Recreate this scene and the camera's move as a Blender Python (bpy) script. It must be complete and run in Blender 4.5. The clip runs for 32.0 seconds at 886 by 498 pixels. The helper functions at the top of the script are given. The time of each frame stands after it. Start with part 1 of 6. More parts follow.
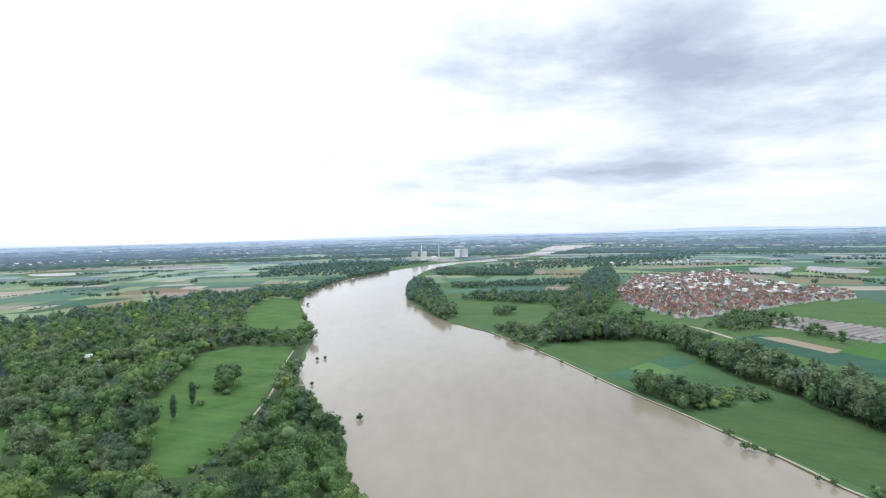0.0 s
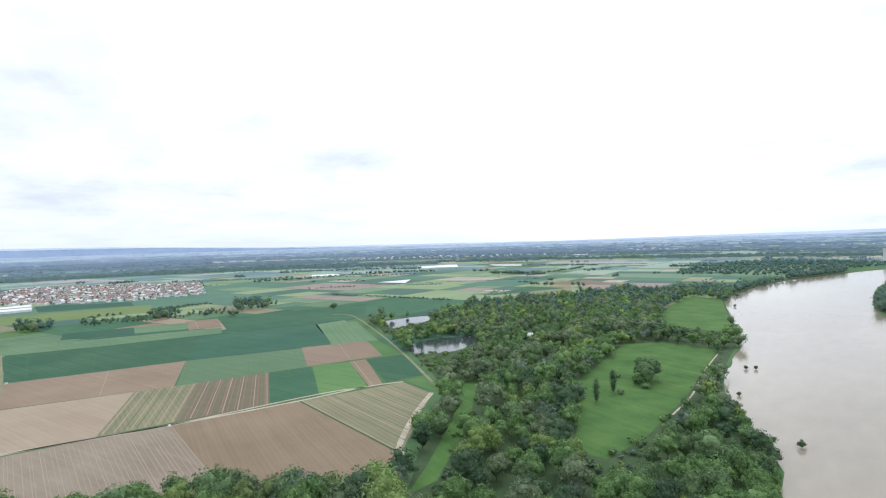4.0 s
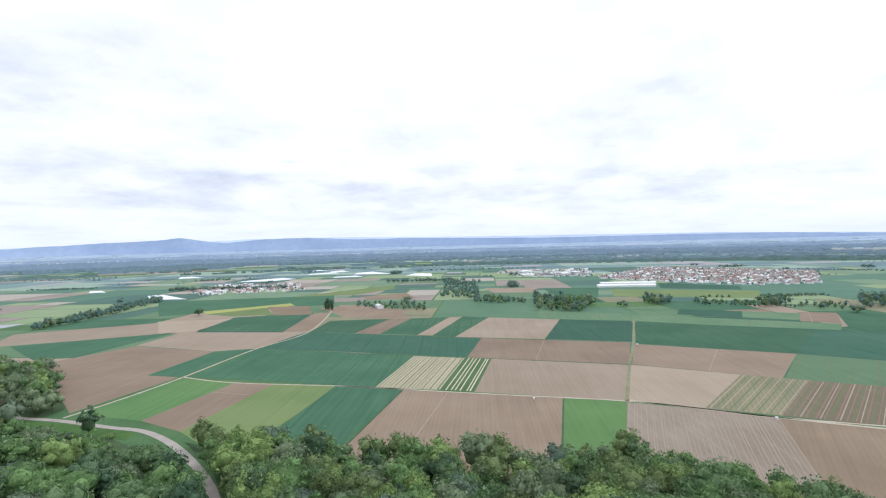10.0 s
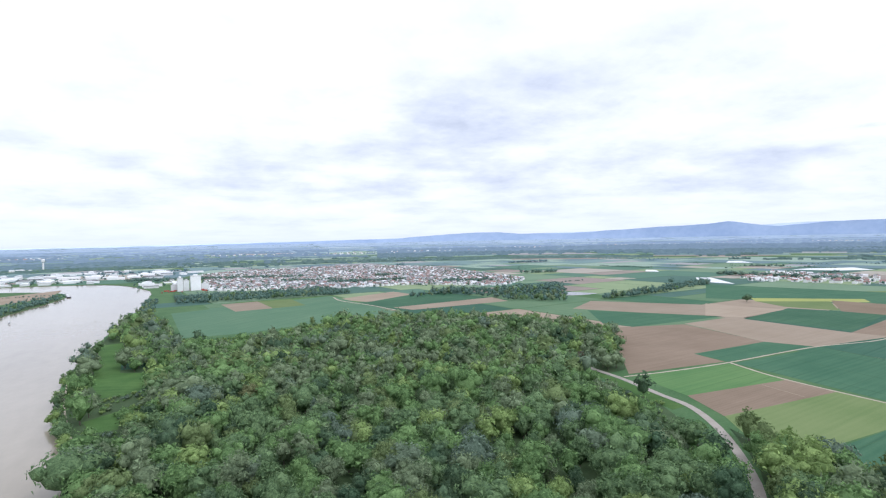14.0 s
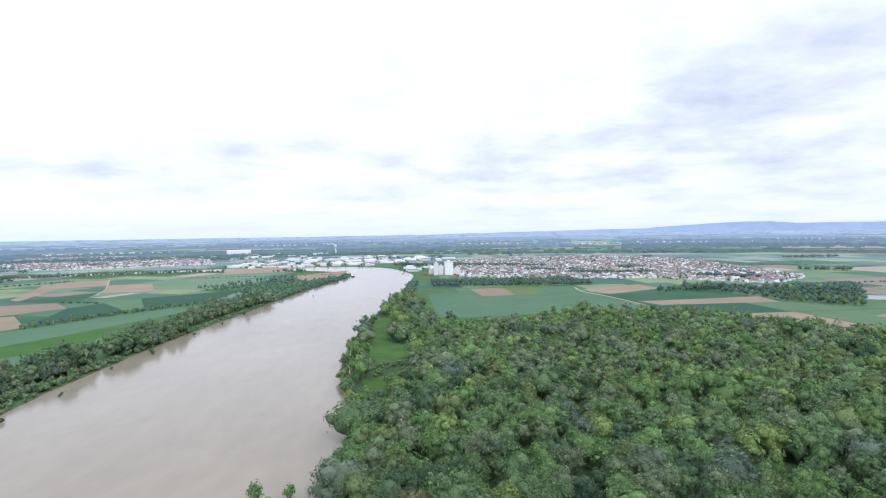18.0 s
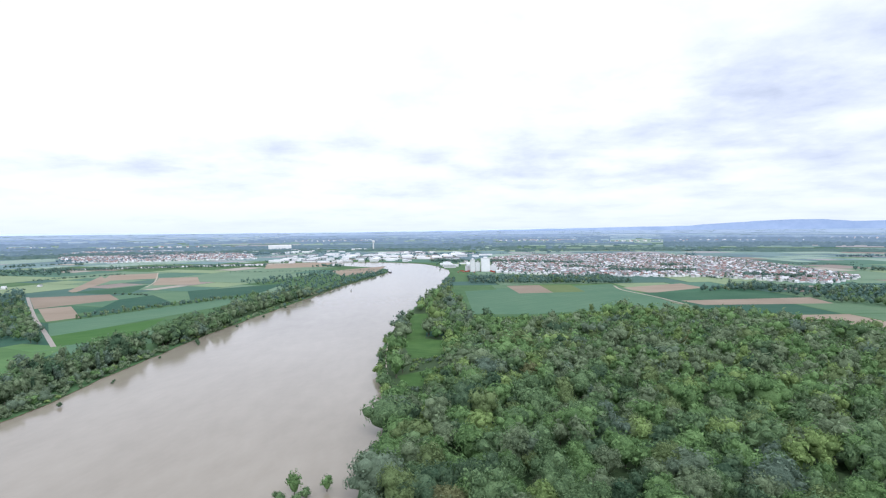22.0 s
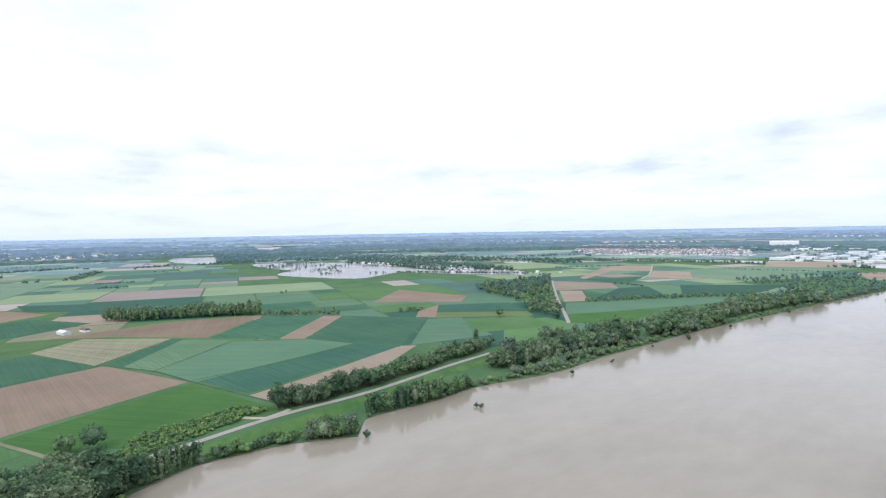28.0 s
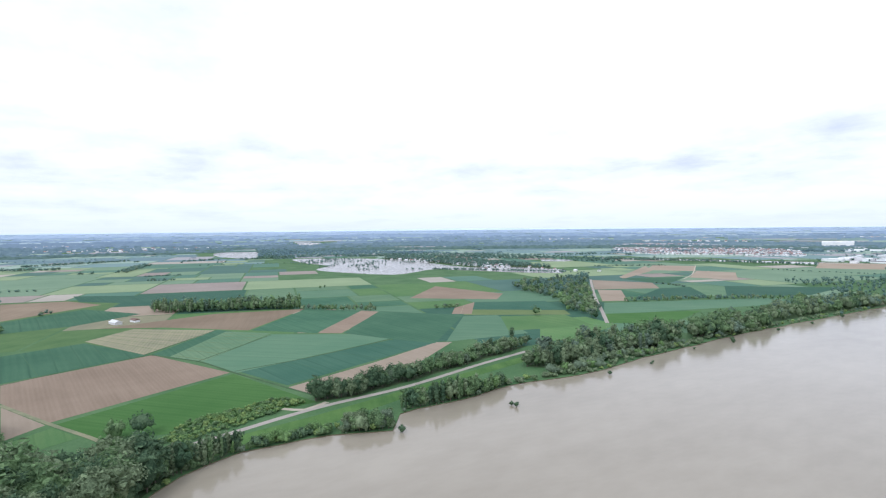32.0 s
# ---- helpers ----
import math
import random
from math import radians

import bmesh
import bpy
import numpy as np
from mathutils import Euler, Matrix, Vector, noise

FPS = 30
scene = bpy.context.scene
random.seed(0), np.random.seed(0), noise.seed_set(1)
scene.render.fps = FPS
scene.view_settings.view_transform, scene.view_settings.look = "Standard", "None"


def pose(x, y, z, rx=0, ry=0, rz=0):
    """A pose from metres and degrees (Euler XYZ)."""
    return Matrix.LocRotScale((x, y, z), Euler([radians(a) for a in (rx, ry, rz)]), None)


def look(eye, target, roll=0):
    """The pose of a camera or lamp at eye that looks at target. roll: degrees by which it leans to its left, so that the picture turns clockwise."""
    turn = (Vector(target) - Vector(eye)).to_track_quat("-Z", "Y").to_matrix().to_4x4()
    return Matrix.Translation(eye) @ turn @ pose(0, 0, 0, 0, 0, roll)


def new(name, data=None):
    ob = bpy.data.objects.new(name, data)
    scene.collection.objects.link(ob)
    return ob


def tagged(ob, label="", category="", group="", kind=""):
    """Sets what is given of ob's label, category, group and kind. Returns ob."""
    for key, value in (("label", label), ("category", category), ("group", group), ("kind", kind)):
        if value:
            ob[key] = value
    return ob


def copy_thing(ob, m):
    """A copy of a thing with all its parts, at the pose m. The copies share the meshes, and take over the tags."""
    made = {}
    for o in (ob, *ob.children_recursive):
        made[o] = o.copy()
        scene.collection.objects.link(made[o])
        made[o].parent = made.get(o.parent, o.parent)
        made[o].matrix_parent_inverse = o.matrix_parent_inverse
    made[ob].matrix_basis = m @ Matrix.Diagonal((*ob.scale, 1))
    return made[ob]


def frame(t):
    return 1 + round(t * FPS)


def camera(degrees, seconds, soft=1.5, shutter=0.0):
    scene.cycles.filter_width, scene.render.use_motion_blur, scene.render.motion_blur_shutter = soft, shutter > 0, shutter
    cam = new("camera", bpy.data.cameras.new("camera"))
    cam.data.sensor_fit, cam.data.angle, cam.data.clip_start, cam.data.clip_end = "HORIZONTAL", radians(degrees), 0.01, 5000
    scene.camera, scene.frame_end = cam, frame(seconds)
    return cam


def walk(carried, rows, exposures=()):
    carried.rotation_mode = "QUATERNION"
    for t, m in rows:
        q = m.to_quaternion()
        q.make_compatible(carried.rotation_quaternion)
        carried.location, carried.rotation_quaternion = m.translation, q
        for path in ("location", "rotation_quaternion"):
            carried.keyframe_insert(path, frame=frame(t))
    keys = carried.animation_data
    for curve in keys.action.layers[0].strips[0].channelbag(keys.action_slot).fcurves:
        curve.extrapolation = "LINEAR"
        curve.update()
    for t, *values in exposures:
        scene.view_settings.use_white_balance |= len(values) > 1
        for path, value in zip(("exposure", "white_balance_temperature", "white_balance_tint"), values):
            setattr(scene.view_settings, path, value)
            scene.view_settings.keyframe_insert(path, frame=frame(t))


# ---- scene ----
# A slow turn of a hovering camera, 120 m above a river plain; +y is upstream.
cam = camera(79.05, 32.0, 1.2)
PATH = [
    (0.0, pose(0, 0, 120, 90 -1.38, 1.35, -0.00)),
    (0.5, pose(0, 0, 120, 90 -1.33, 1.46, 3.33)),
    (1.0, pose(0, 0, 120, 90 -1.21, 1.64, 10.20)),
    (1.5, pose(0, 0, 120, 90 -1.09, 1.73, 17.93)),
    (2.0, pose(0, 0, 120, 90 -0.91, 1.77, 25.35)),
    (2.5, pose(0, 0, 120, 90 -0.81, 1.81, 30.54)),
    (3.0, pose(0, 0, 120, 90 -0.74, 1.80, 34.64)),
    (3.5, pose(0, 0, 120, 90 -0.69, 1.75, 38.76)),
    (5.5, pose(0, 0, 120, 90 -0.58, 1.74, 54.84)),
    (6.0, pose(0, 0, 120, 90 -0.54, 1.74, 59.57)),
    (6.5, pose(0, 0, 120, 90 -0.49, 1.74, 64.52)),
    (7.0, pose(0, 0, 120, 90 -0.51, 1.74, 69.14)),
    (7.5, pose(0, 0, 120, 90 -0.50, 1.66, 73.84)),
    (8.0, pose(0, 0, 120, 90 -0.49, 1.63, 78.95)),
    (8.5, pose(0, 0, 120, 90 -0.49, 1.55, 84.56)),
    (9.0, pose(0, 0, 120, 90 -0.48, 1.50, 90.28)),
    (9.5, pose(0, 0, 120, 90 -0.51, 1.43, 95.89)),
    (10.0, pose(0, 0, 120, 90 -0.51, 1.45, 101.87)),
    (10.5, pose(0, 0, 120, 90 -0.53, 1.35, 108.25)),
    (11.0, pose(0, 0, 120, 90 -0.57, 1.26, 115.42)),
    (11.5, pose(0, 0, 120, 90 -0.61, 1.27, 123.32)),
    (12.0, pose(0, 0, 120, 90 -0.66, 1.20, 129.70)),
    (12.5, pose(0, 0, 120, 90 -0.73, 1.20, 136.55)),
    (13.0, pose(0, 0, 120, 90 -0.75, 1.19, 144.53)),
    (13.5, pose(0, 0, 120, 90 -0.85, 1.15, 151.71)),
    (14.0, pose(0, 0, 120, 90 -1.01, 1.08, 155.98)),
    (14.5, pose(0, 0, 120, 90 -1.21, 0.99, 160.06)),
    (15.0, pose(0, 0, 120, 90 -1.36, 0.90, 164.19)),
    (15.5, pose(0, 0, 120, 90 -1.43, 0.92, 168.23)),
    (17.5, pose(0, 0, 120, 90 -1.63, 0.85, 180.23)),
    (18.0, pose(0, 0, 120, 90 -1.70, 0.81, 181.37)),
    (18.5, pose(0, 0, 120, 90 -1.74, 0.79, 182.27)),
    (19.0, pose(0, 0, 120, 90 -1.79, 0.77, 182.99)),
    (19.5, pose(0, 0, 120, 90 -1.88, 0.65, 183.55)),
    (20.0, pose(0, 0, 120, 90 -1.92, 0.58, 183.99)),
    (20.5, pose(0, 0, 120, 90 -1.99, 0.55, 184.41)),
    (21.0, pose(0, 0, 120, 90 -2.00, 0.55, 184.72)),
    (21.5, pose(0, 0, 120, 90 -2.01, 0.54, 185.04)),
    (22.0, pose(0, 0, 120, 90 -2.04, 0.50, 185.30)),
    (22.5, pose(0, 0, 120, 90 -2.04, 0.51, 185.85)),
    (23.0, pose(0, 0, 120, 90 -2.08, 0.53, 188.46)),
    (23.5, pose(0, 0, 120, 90 -2.13, 0.59, 192.62)),
    (24.0, pose(0, 0, 120, 90 -2.12, 0.76, 197.87)),
    (24.5, pose(0, 0, 120, 90 -2.09, 0.85, 203.95)),
    (25.0, pose(0, 0, 120, 90 -2.07, 1.00, 209.28)),
    (25.5, pose(0, 0, 120, 90 -2.07, 1.05, 214.24)),
    (26.0, pose(0, 0, 120, 90 -2.03, 1.11, 219.21)),
    (26.5, pose(0, 0, 120, 90 -2.02, 1.14, 224.34)),
    (28.5, pose(0, 0, 120, 90 -1.92, 0.96, 236.05)),
    (29.0, pose(0, 0, 120, 90 -1.96, 0.91, 236.62)),
    (29.5, pose(0, 0, 120, 90 -2.01, 0.82, 237.05)),
    (30.0, pose(0, 0, 120, 90 -2.05, 0.76, 237.42)),
    (30.5, pose(0, 0, 120, 90 -2.09, 0.70, 237.72)),
    (31.0, pose(0, 0, 120, 90 -2.12, 0.65, 238.02)),
    (31.5, pose(0, 0, 120, 90 -2.14, 0.65, 238.32)),
    (32.0, pose(0, 0, 120, 90 -2.18, 0.55, 238.54)),
]
walk(cam, PATH, [(0, 0.0, 5950, 10), (7, 0.0, 5970, 11), (13, 0.0, 5810, 14), (20, 0.0, 5760, 14), (32, 0.0, 5710, 13)])

# ---------------------------------------------------------------- light and sky
SUN_AZ, SUN_EL = 25.0, 48.0     # degrees anticlockwise from north (+y), degrees above the horizon

sun = new("sun", bpy.data.lights.new("sun", "SUN"))
sun.data.energy, sun.data.angle, sun.data.color = 1.1, radians(14), (1.0, 0.96, 0.9)
sun.matrix_world = look((0, 0, 0), (math.sin(radians(SUN_AZ)) * math.cos(radians(SUN_EL)),
                                    -math.cos(radians(SUN_AZ)) * math.cos(radians(SUN_EL)), -math.sin(radians(SUN_EL))))


class Nodes:
    """Short hand for node trees."""

    def __init__(self, tree):
        self.tree = tree
        tree.nodes.clear()

    def add(self, kind, **settings):
        n = self.tree.nodes.new(kind)
        for key, value in settings.items():
            if key in n.inputs:
                n.inputs[key].default_value = value
        return n

    def link(self, a, b):
        self.tree.links.new(a, b)

    def put(self, value, socket):
        if isinstance(value, bpy.types.NodeSocket):
            self.link(value, socket)
        else:
            socket.default_value = value

    def math(self, op, a, b=0.0, c=0.0, clamp=False):
        n = self.tree.nodes.new("ShaderNodeMath")
        n.operation, n.use_clamp = op, clamp
        for v, s in zip((a, b, c), n.inputs):
            self.put(v, s)
        return n.outputs[0]

    def mix(self, f, a, b, blend="MIX"):
        n = self.tree.nodes.new("ShaderNodeMix")
        n.data_type, n.blend_type = "RGBA", blend
        self.put(f, n.inputs[0])
        for v, s in ((a, n.inputs[6]), (b, n.inputs[7])):
            self.put((*v, 1.0) if isinstance(v, tuple) and len(v) == 3 else v, s)
        return n.outputs[2]

    def ramp(self, f, *stops):
        n = self.tree.nodes.new("ShaderNodeValToRGB")
        while len(n.color_ramp.elements) < len(stops):
            n.color_ramp.elements.new(0.5)
        for e, (p, c) in zip(n.color_ramp.elements, stops):
            e.position = p
            e.color = (*c, 1.0) if isinstance(c, tuple) else (c, c, c, 1.0)
        self.link(f, n.inputs[0])
        return n.outputs[0]

    def noise(self, vector, scale, detail=3.0, rough=0.55):
        n = self.add("ShaderNodeTexNoise", Scale=scale, Detail=detail, Roughness=rough)
        self.link(vector, n.inputs["Vector"])
        return n.outputs[0]

    def vmath(self, op, a, b=(0, 0, 0)):
        n = self.tree.nodes.new("ShaderNodeVectorMath")
        n.operation = op
        for v, s in zip((a, b), n.inputs):
            self.put(v, s)
        return n.outputs["Value"] if op == "DOT_PRODUCT" else n.outputs[0]


world = bpy.data.worlds.new("sky")
scene.world = world
world.use_nodes = True
w = Nodes(world.node_tree)
sky = w.tree.nodes.new("ShaderNodeTexSky")
sky.sky_type, sky.sun_disc = "NISHITA", False
sky.sun_elevation, sky.sun_rotation = radians(SUN_EL), radians(-SUN_AZ)
way = w.tree.nodes.new("ShaderNodeTexCoord").outputs["Generated"]
sep = w.tree.nodes.new("ShaderNodeSeparateXYZ")
w.link(way, sep.inputs[0])
height = w.math("MAXIMUM", sep.outputs[2], 0.0)


def cloud_plane(lift, scale, detail, rough):
    """Noise on a flat layer of cloud overhead, seen in perspective."""
    up = w.math("ADD", height, lift)
    flat = w.tree.nodes.new("ShaderNodeCombineXYZ")
    w.link(w.math("DIVIDE", sep.outputs[0], up), flat.inputs[0])
    w.link(w.math("DIVIDE", sep.outputs[1], up), flat.inputs[1])
    return w.noise(flat.outputs[0], scale, detail, rough)


cover = w.math("ADD", w.math("MULTIPLY", cloud_plane(0.20, 2.0, 10.0, 0.60), 0.60), w.math("MULTIPLY", cloud_plane(0.07, 0.6, 6.0, 0.55), 0.40))


def towards(az, el, power):
    """How far the sky's direction leans to a bearing: 1 there, falling off around it."""
    d = (-math.sin(radians(az)) * math.cos(radians(el)), math.cos(radians(az)) * math.cos(radians(el)), math.sin(radians(el)))
    return w.math("POWER", w.math("MAXIMUM", w.vmath("DOT_PRODUCT", way, d), 0.0), power)


def streak(az, el, half_az, half_el, amount):
    """A bank of cloud round a bearing and a height, softly ended."""
    flat = w.vmath("NORMALIZE", w.vmath("MULTIPLY", way, (1.0, 1.0, 0.0)))
    side = w.math("MAXIMUM", w.vmath("DOT_PRODUCT", flat, (-math.sin(radians(az)), math.cos(radians(az)), 0.0)), 0.0)
    side = w.math("POWER", side, 0.7 / (1 - math.cos(radians(half_az))))
    off = w.math("DIVIDE", w.math("SUBTRACT", sep.outputs[2], math.sin(radians(el))), radians(half_el))
    return w.math("MULTIPLY", w.math("MULTIPLY", side, w.math("POWER", 0.5, w.math("MULTIPLY", off, off))), amount)


BANKS = [(-24, 16, 12, 4.5, 0.25), (-40, 13, 8, 3.0, 0.20), (-17, 6.3, 12, 1.2, 0.22), (-6, 18, 14, 3.0, 0.15), (8, 12, 9, 2.0, 0.07), (4, 8, 9, 1.0, 0.08), (45, 9, 14, 1.2, 0.05), (70, 14, 20, 3.0, 0.05),
         (118, 8.8, 2.5, 0.25, 0.20), (100, 6, 25, 2.0, 0.03), (150, 14, 14, 3.4, 0.11), (163, 12, 8, 4.5, 0.07), (140, 9, 16, 4.0, 0.045), (185, 8, 22, 2.5, 0.04), (214, 6.3, 9, 0.9, 0.07), (205, 9, 14, 1.3, 0.05), (228, 6.5, 12, 0.9, 0.05)]
heavy = 0.0
for bank in BANKS:
    heavy = w.math("ADD", heavy, streak(*bank))
billow = w.ramp(cloud_plane(0.12, 1.0, 8.0, 0.58), (0.36, 0.30), (0.50, 1.0), (0.62, 1.5))
heavy = w.math("MULTIPLY", heavy, billow)
thin = w.math("ADD", w.math("MULTIPLY", towards(40, 32, 8.0), 0.10), w.math("MULTIPLY", towards(228, 34, 5.0), 0.15))
veil = w.ramp(height, (0.035, 0.0), (0.075, 0.055), (0.12, 0.04), (0.19, 0.0))
cover = w.math("MULTIPLY_ADD", cover, 0.78, 0.105)
cover = w.math("SUBTRACT", w.math("ADD", w.math("ADD", cover, heavy), veil), thin)
cloud = w.ramp(cover, (0.44, (1.22, 1.22, 1.22)), (0.545, (1.04, 1.05, 1.06)), (0.61, (0.90, 0.925, 0.96)), (0.69, (0.73, 0.765, 0.83)), (0.84, (0.52, 0.56, 0.65)))
low = w.ramp(height, (0.0, 0.75), (0.05, 0.30), (0.11, 0.0))
cloud = w.mix(low, cloud, (0.85, 0.91, 0.985))
blue = w.mix(1.0, sky.outputs[0], (0.1, 0.1, 0.1), "MULTIPLY")
out = w.add("ShaderNodeOutputWorld")
back = w.add("ShaderNodeBackground", Strength=1.0)
glow = w.math("MULTIPLY_ADD", towards(24, 20, 16.0), 0.40, 1.0)
lit = w.tree.nodes.new("ShaderNodeCombineXYZ")
for socket in lit.inputs:
    w.link(glow, socket)
w.link(w.mix(1.0, w.mix(0.94, blue, cloud), lit.outputs[0], "MULTIPLY"), back.inputs[0])
w.link(back.outputs[0], out.inputs[0])

# ---------------------------------------------------------------- materials


def material(name):
    m = bpy.data.materials.new(name)
    m.use_nodes = True
    n = Nodes(m.node_tree)
    o = n.add("ShaderNodeOutputMaterial")
    return m, n, o


def surface(name, a, b, scale=0.05, rough=0.9, fine=None, bump=0.0, metallic=0.0, spec=0.15, random_tint=0.0):
    """Two tones mixed by a coarse and a fine noise in world metres."""
    m, n, o = material(name)
    at = n.tree.nodes.new("ShaderNodeNewGeometry").outputs["Position"]
    coarse = n.noise(at, scale, 4.0)
    small = n.noise(at, fine or scale * 14, 4.0, 0.65)
    f = n.math("ADD", n.math("MULTIPLY", coarse, 0.6), n.math("MULTIPLY", small, 0.4))
    col = n.ramp(f, (0.36, a), (0.64, b))
    if random_tint:
        r = n.tree.nodes.new("ShaderNodeObjectInfo").outputs["Random"]
        k = n.math("ADD", n.math("MULTIPLY", r, random_tint * 2), 1 - random_tint)
        g = n.tree.nodes.new("ShaderNodeCombineXYZ")
        for s in g.inputs:
            n.link(k, s)
        col = n.mix(1.0, col, g.outputs[0], "MULTIPLY")
    p = n.add("ShaderNodeBsdfPrincipled", Roughness=rough, Metallic=metallic)
    p.inputs["Specular IOR Level"].default_value = spec
    n.link(col, p.inputs["Base Color"])
    if bump:
        b_ = n.add("ShaderNodeBump", Strength=bump, Distance=0.3)
        n.link(small, b_.inputs["Height"])
        n.link(b_.outputs[0], p.inputs["Normal"])
    n.link(p.outputs[0], o.inputs[0])
    return m


def rows_surface(name, a, b, period, angle, patch=0.012, contrast=0.3, bump=0.15, tram=0.0):
    """Cultivated land: drilled rows at an angle, larger damp and worn patches, fine clods, and wheel lines every tram metres."""
    m, n, o = material(name)
    at = n.tree.nodes.new("ShaderNodeNewGeometry").outputs["Position"]
    turn = (math.cos(radians(angle)), math.sin(radians(angle)), 0.0)
    across = n.vmath("DOT_PRODUCT", at, turn)
    wobble = n.noise(at, 0.02, 2.0)
    phase = n.math("ADD", n.math("MULTIPLY", across, 2 * math.pi / period), n.math("MULTIPLY", wobble, 2.0))
    line = n.math("MULTIPLY_ADD", n.math("SINE", phase), 0.5 * contrast, 0.5)
    coarse = n.noise(at, patch, 5.0, 0.6)
    squash = n.tree.nodes.new("ShaderNodeCombineXYZ")
    n.link(n.math("MULTIPLY", across, 0.2), squash.inputs[0])
    n.link(n.math("MULTIPLY", n.vmath("DOT_PRODUCT", at, (-turn[1], turn[0], 0.0)), 0.008), squash.inputs[1])
    streak = n.noise(squash.outputs[0], 1.0, 4.0, 0.6)
    small = n.noise(at, 0.9, 4.0, 0.7)
    f = n.math("ADD", n.math("MULTIPLY", coarse, 0.45), n.math("MULTIPLY", streak, 0.25))
    f = n.math("ADD", f, n.math("MULTIPLY", small, 0.26))
    f = n.math("ADD", f, n.math("MULTIPLY", line, 0.12))
    col = n.ramp(f, (0.42, a), (0.66, b))
    if tram:
        wheel = n.math("SINE", n.math("MULTIPLY_ADD", across, 2 * math.pi / tram, n.math("MULTIPLY", wobble, 0.5)))
        faint = n.math("MULTIPLY", n.ramp(wheel, (0.955, 0.0), (0.985, 1.0)), n.ramp(coarse, (0.35, 0.08), (0.65, 0.5)))
        col = n.mix(faint, col, tuple(0.72 * v for v in a))
    r = n.tree.nodes.new("ShaderNodeObjectInfo").outputs["Random"]
    k = n.math("MULTIPLY_ADD", r, 0.24, 0.88)
    g = n.tree.nodes.new("ShaderNodeCombineXYZ")
    for s in g.inputs:
        n.link(k, s)
    col = n.mix(1.0, col, g.outputs[0], "MULTIPLY")
    p = n.add("ShaderNodeBsdfPrincipled", Roughness=0.95)
    p.inputs["Specular IOR Level"].default_value = 0.15
    n.link(col, p.inputs["Base Color"])
    bmp = n.add("ShaderNodeBump", Strength=bump, Distance=0.25)
    n.link(n.math("ADD", small, line), bmp.inputs["Height"])
    n.link(bmp.outputs[0], p.inputs["Normal"])
    n.link(p.outputs[0], o.inputs[0])
    return m


def leaves(name, a, b, through_light=0.22, contrast=1.0):
    """Foliage: each leaf clump differs a little, with broad drifts of tone over the stand."""
    m, n, o = material(name)
    geo = n.tree.nodes.new("ShaderNodeNewGeometry")
    each = geo.outputs["Random Per Island"]
    drift = n.noise(geo.outputs["Position"], 0.05, 3.0)
    grain = n.noise(geo.outputs["Position"], 0.85, 3.0, 0.7)
    f = n.math("ADD", n.math("MULTIPLY", each, 0.36), n.math("MULTIPLY", drift, 0.30))
    f = n.math("ADD", f, n.math("MULTIPLY", n.ramp(grain, (0.36, 0.0), (0.66, 1.0)), 0.34))
    col = n.ramp(f, (0.5 - 0.23 * contrast ** -0.5, tuple(v * (1 - 0.2 * contrast) for v in a)), (0.50, tuple(0.5 * (v + u) for v, u in zip(a, b))), (0.5 + 0.22 * contrast ** -0.5, tuple(v * (1 + 0.15 * contrast) for v in b)))
    p = n.add("ShaderNodeBsdfPrincipled", Roughness=0.85)
    p.inputs["Specular IOR Level"].default_value = 0.06
    n.link(col, p.inputs["Base Color"])
    bmp = n.add("ShaderNodeBump", Strength=0.55, Distance=0.7)
    n.link(grain, bmp.inputs["Height"])
    n.link(bmp.outputs[0], p.inputs["Normal"])
    t = n.add("ShaderNodeBsdfTranslucent")
    n.link(col, t.inputs[0])
    mx = n.add("ShaderNodeMixShader", Fac=through_light)
    n.link(p.outputs[0], mx.inputs[1])
    n.link(t.outputs[0], mx.inputs[2])
    n.link(mx.outputs[0], o.inputs[0])
    return m


def water(name, a, b, rough, ripple):
    m, n, o = material(name)
    at = n.tree.nodes.new("ShaderNodeNewGeometry").outputs["Position"]
    stretch = n.vmath("MULTIPLY", at, (1.0, 0.45, 1.0))
    silt = n.noise(stretch, 0.011, 5.0, 0.6)
    eddy = n.noise(stretch, 0.09, 4.0, 0.6)
    wave = n.noise(at, 0.55, 3.0, 0.6)
    f = n.math("ADD", n.math("MULTIPLY", silt, 0.65), n.math("MULTIPLY", eddy, 0.35))
    p = n.add("ShaderNodeBsdfPrincipled", IOR=1.33)
    n.link(n.ramp(f, (0.35, a), (0.65, b)), p.inputs["Base Color"])
    n.link(n.ramp(eddy, (0.35, rough), (0.7, rough * 1.8)), p.inputs["Roughness"])
    bmp = n.add("ShaderNodeBump", Strength=ripple, Distance=0.25)
    n.link(n.math("ADD", wave, n.math("MULTIPLY", eddy, 1.5)), bmp.inputs["Height"])
    n.link(bmp.outputs[0], p.inputs["Normal"])
    n.link(p.outputs[0], o.inputs[0])
    return m


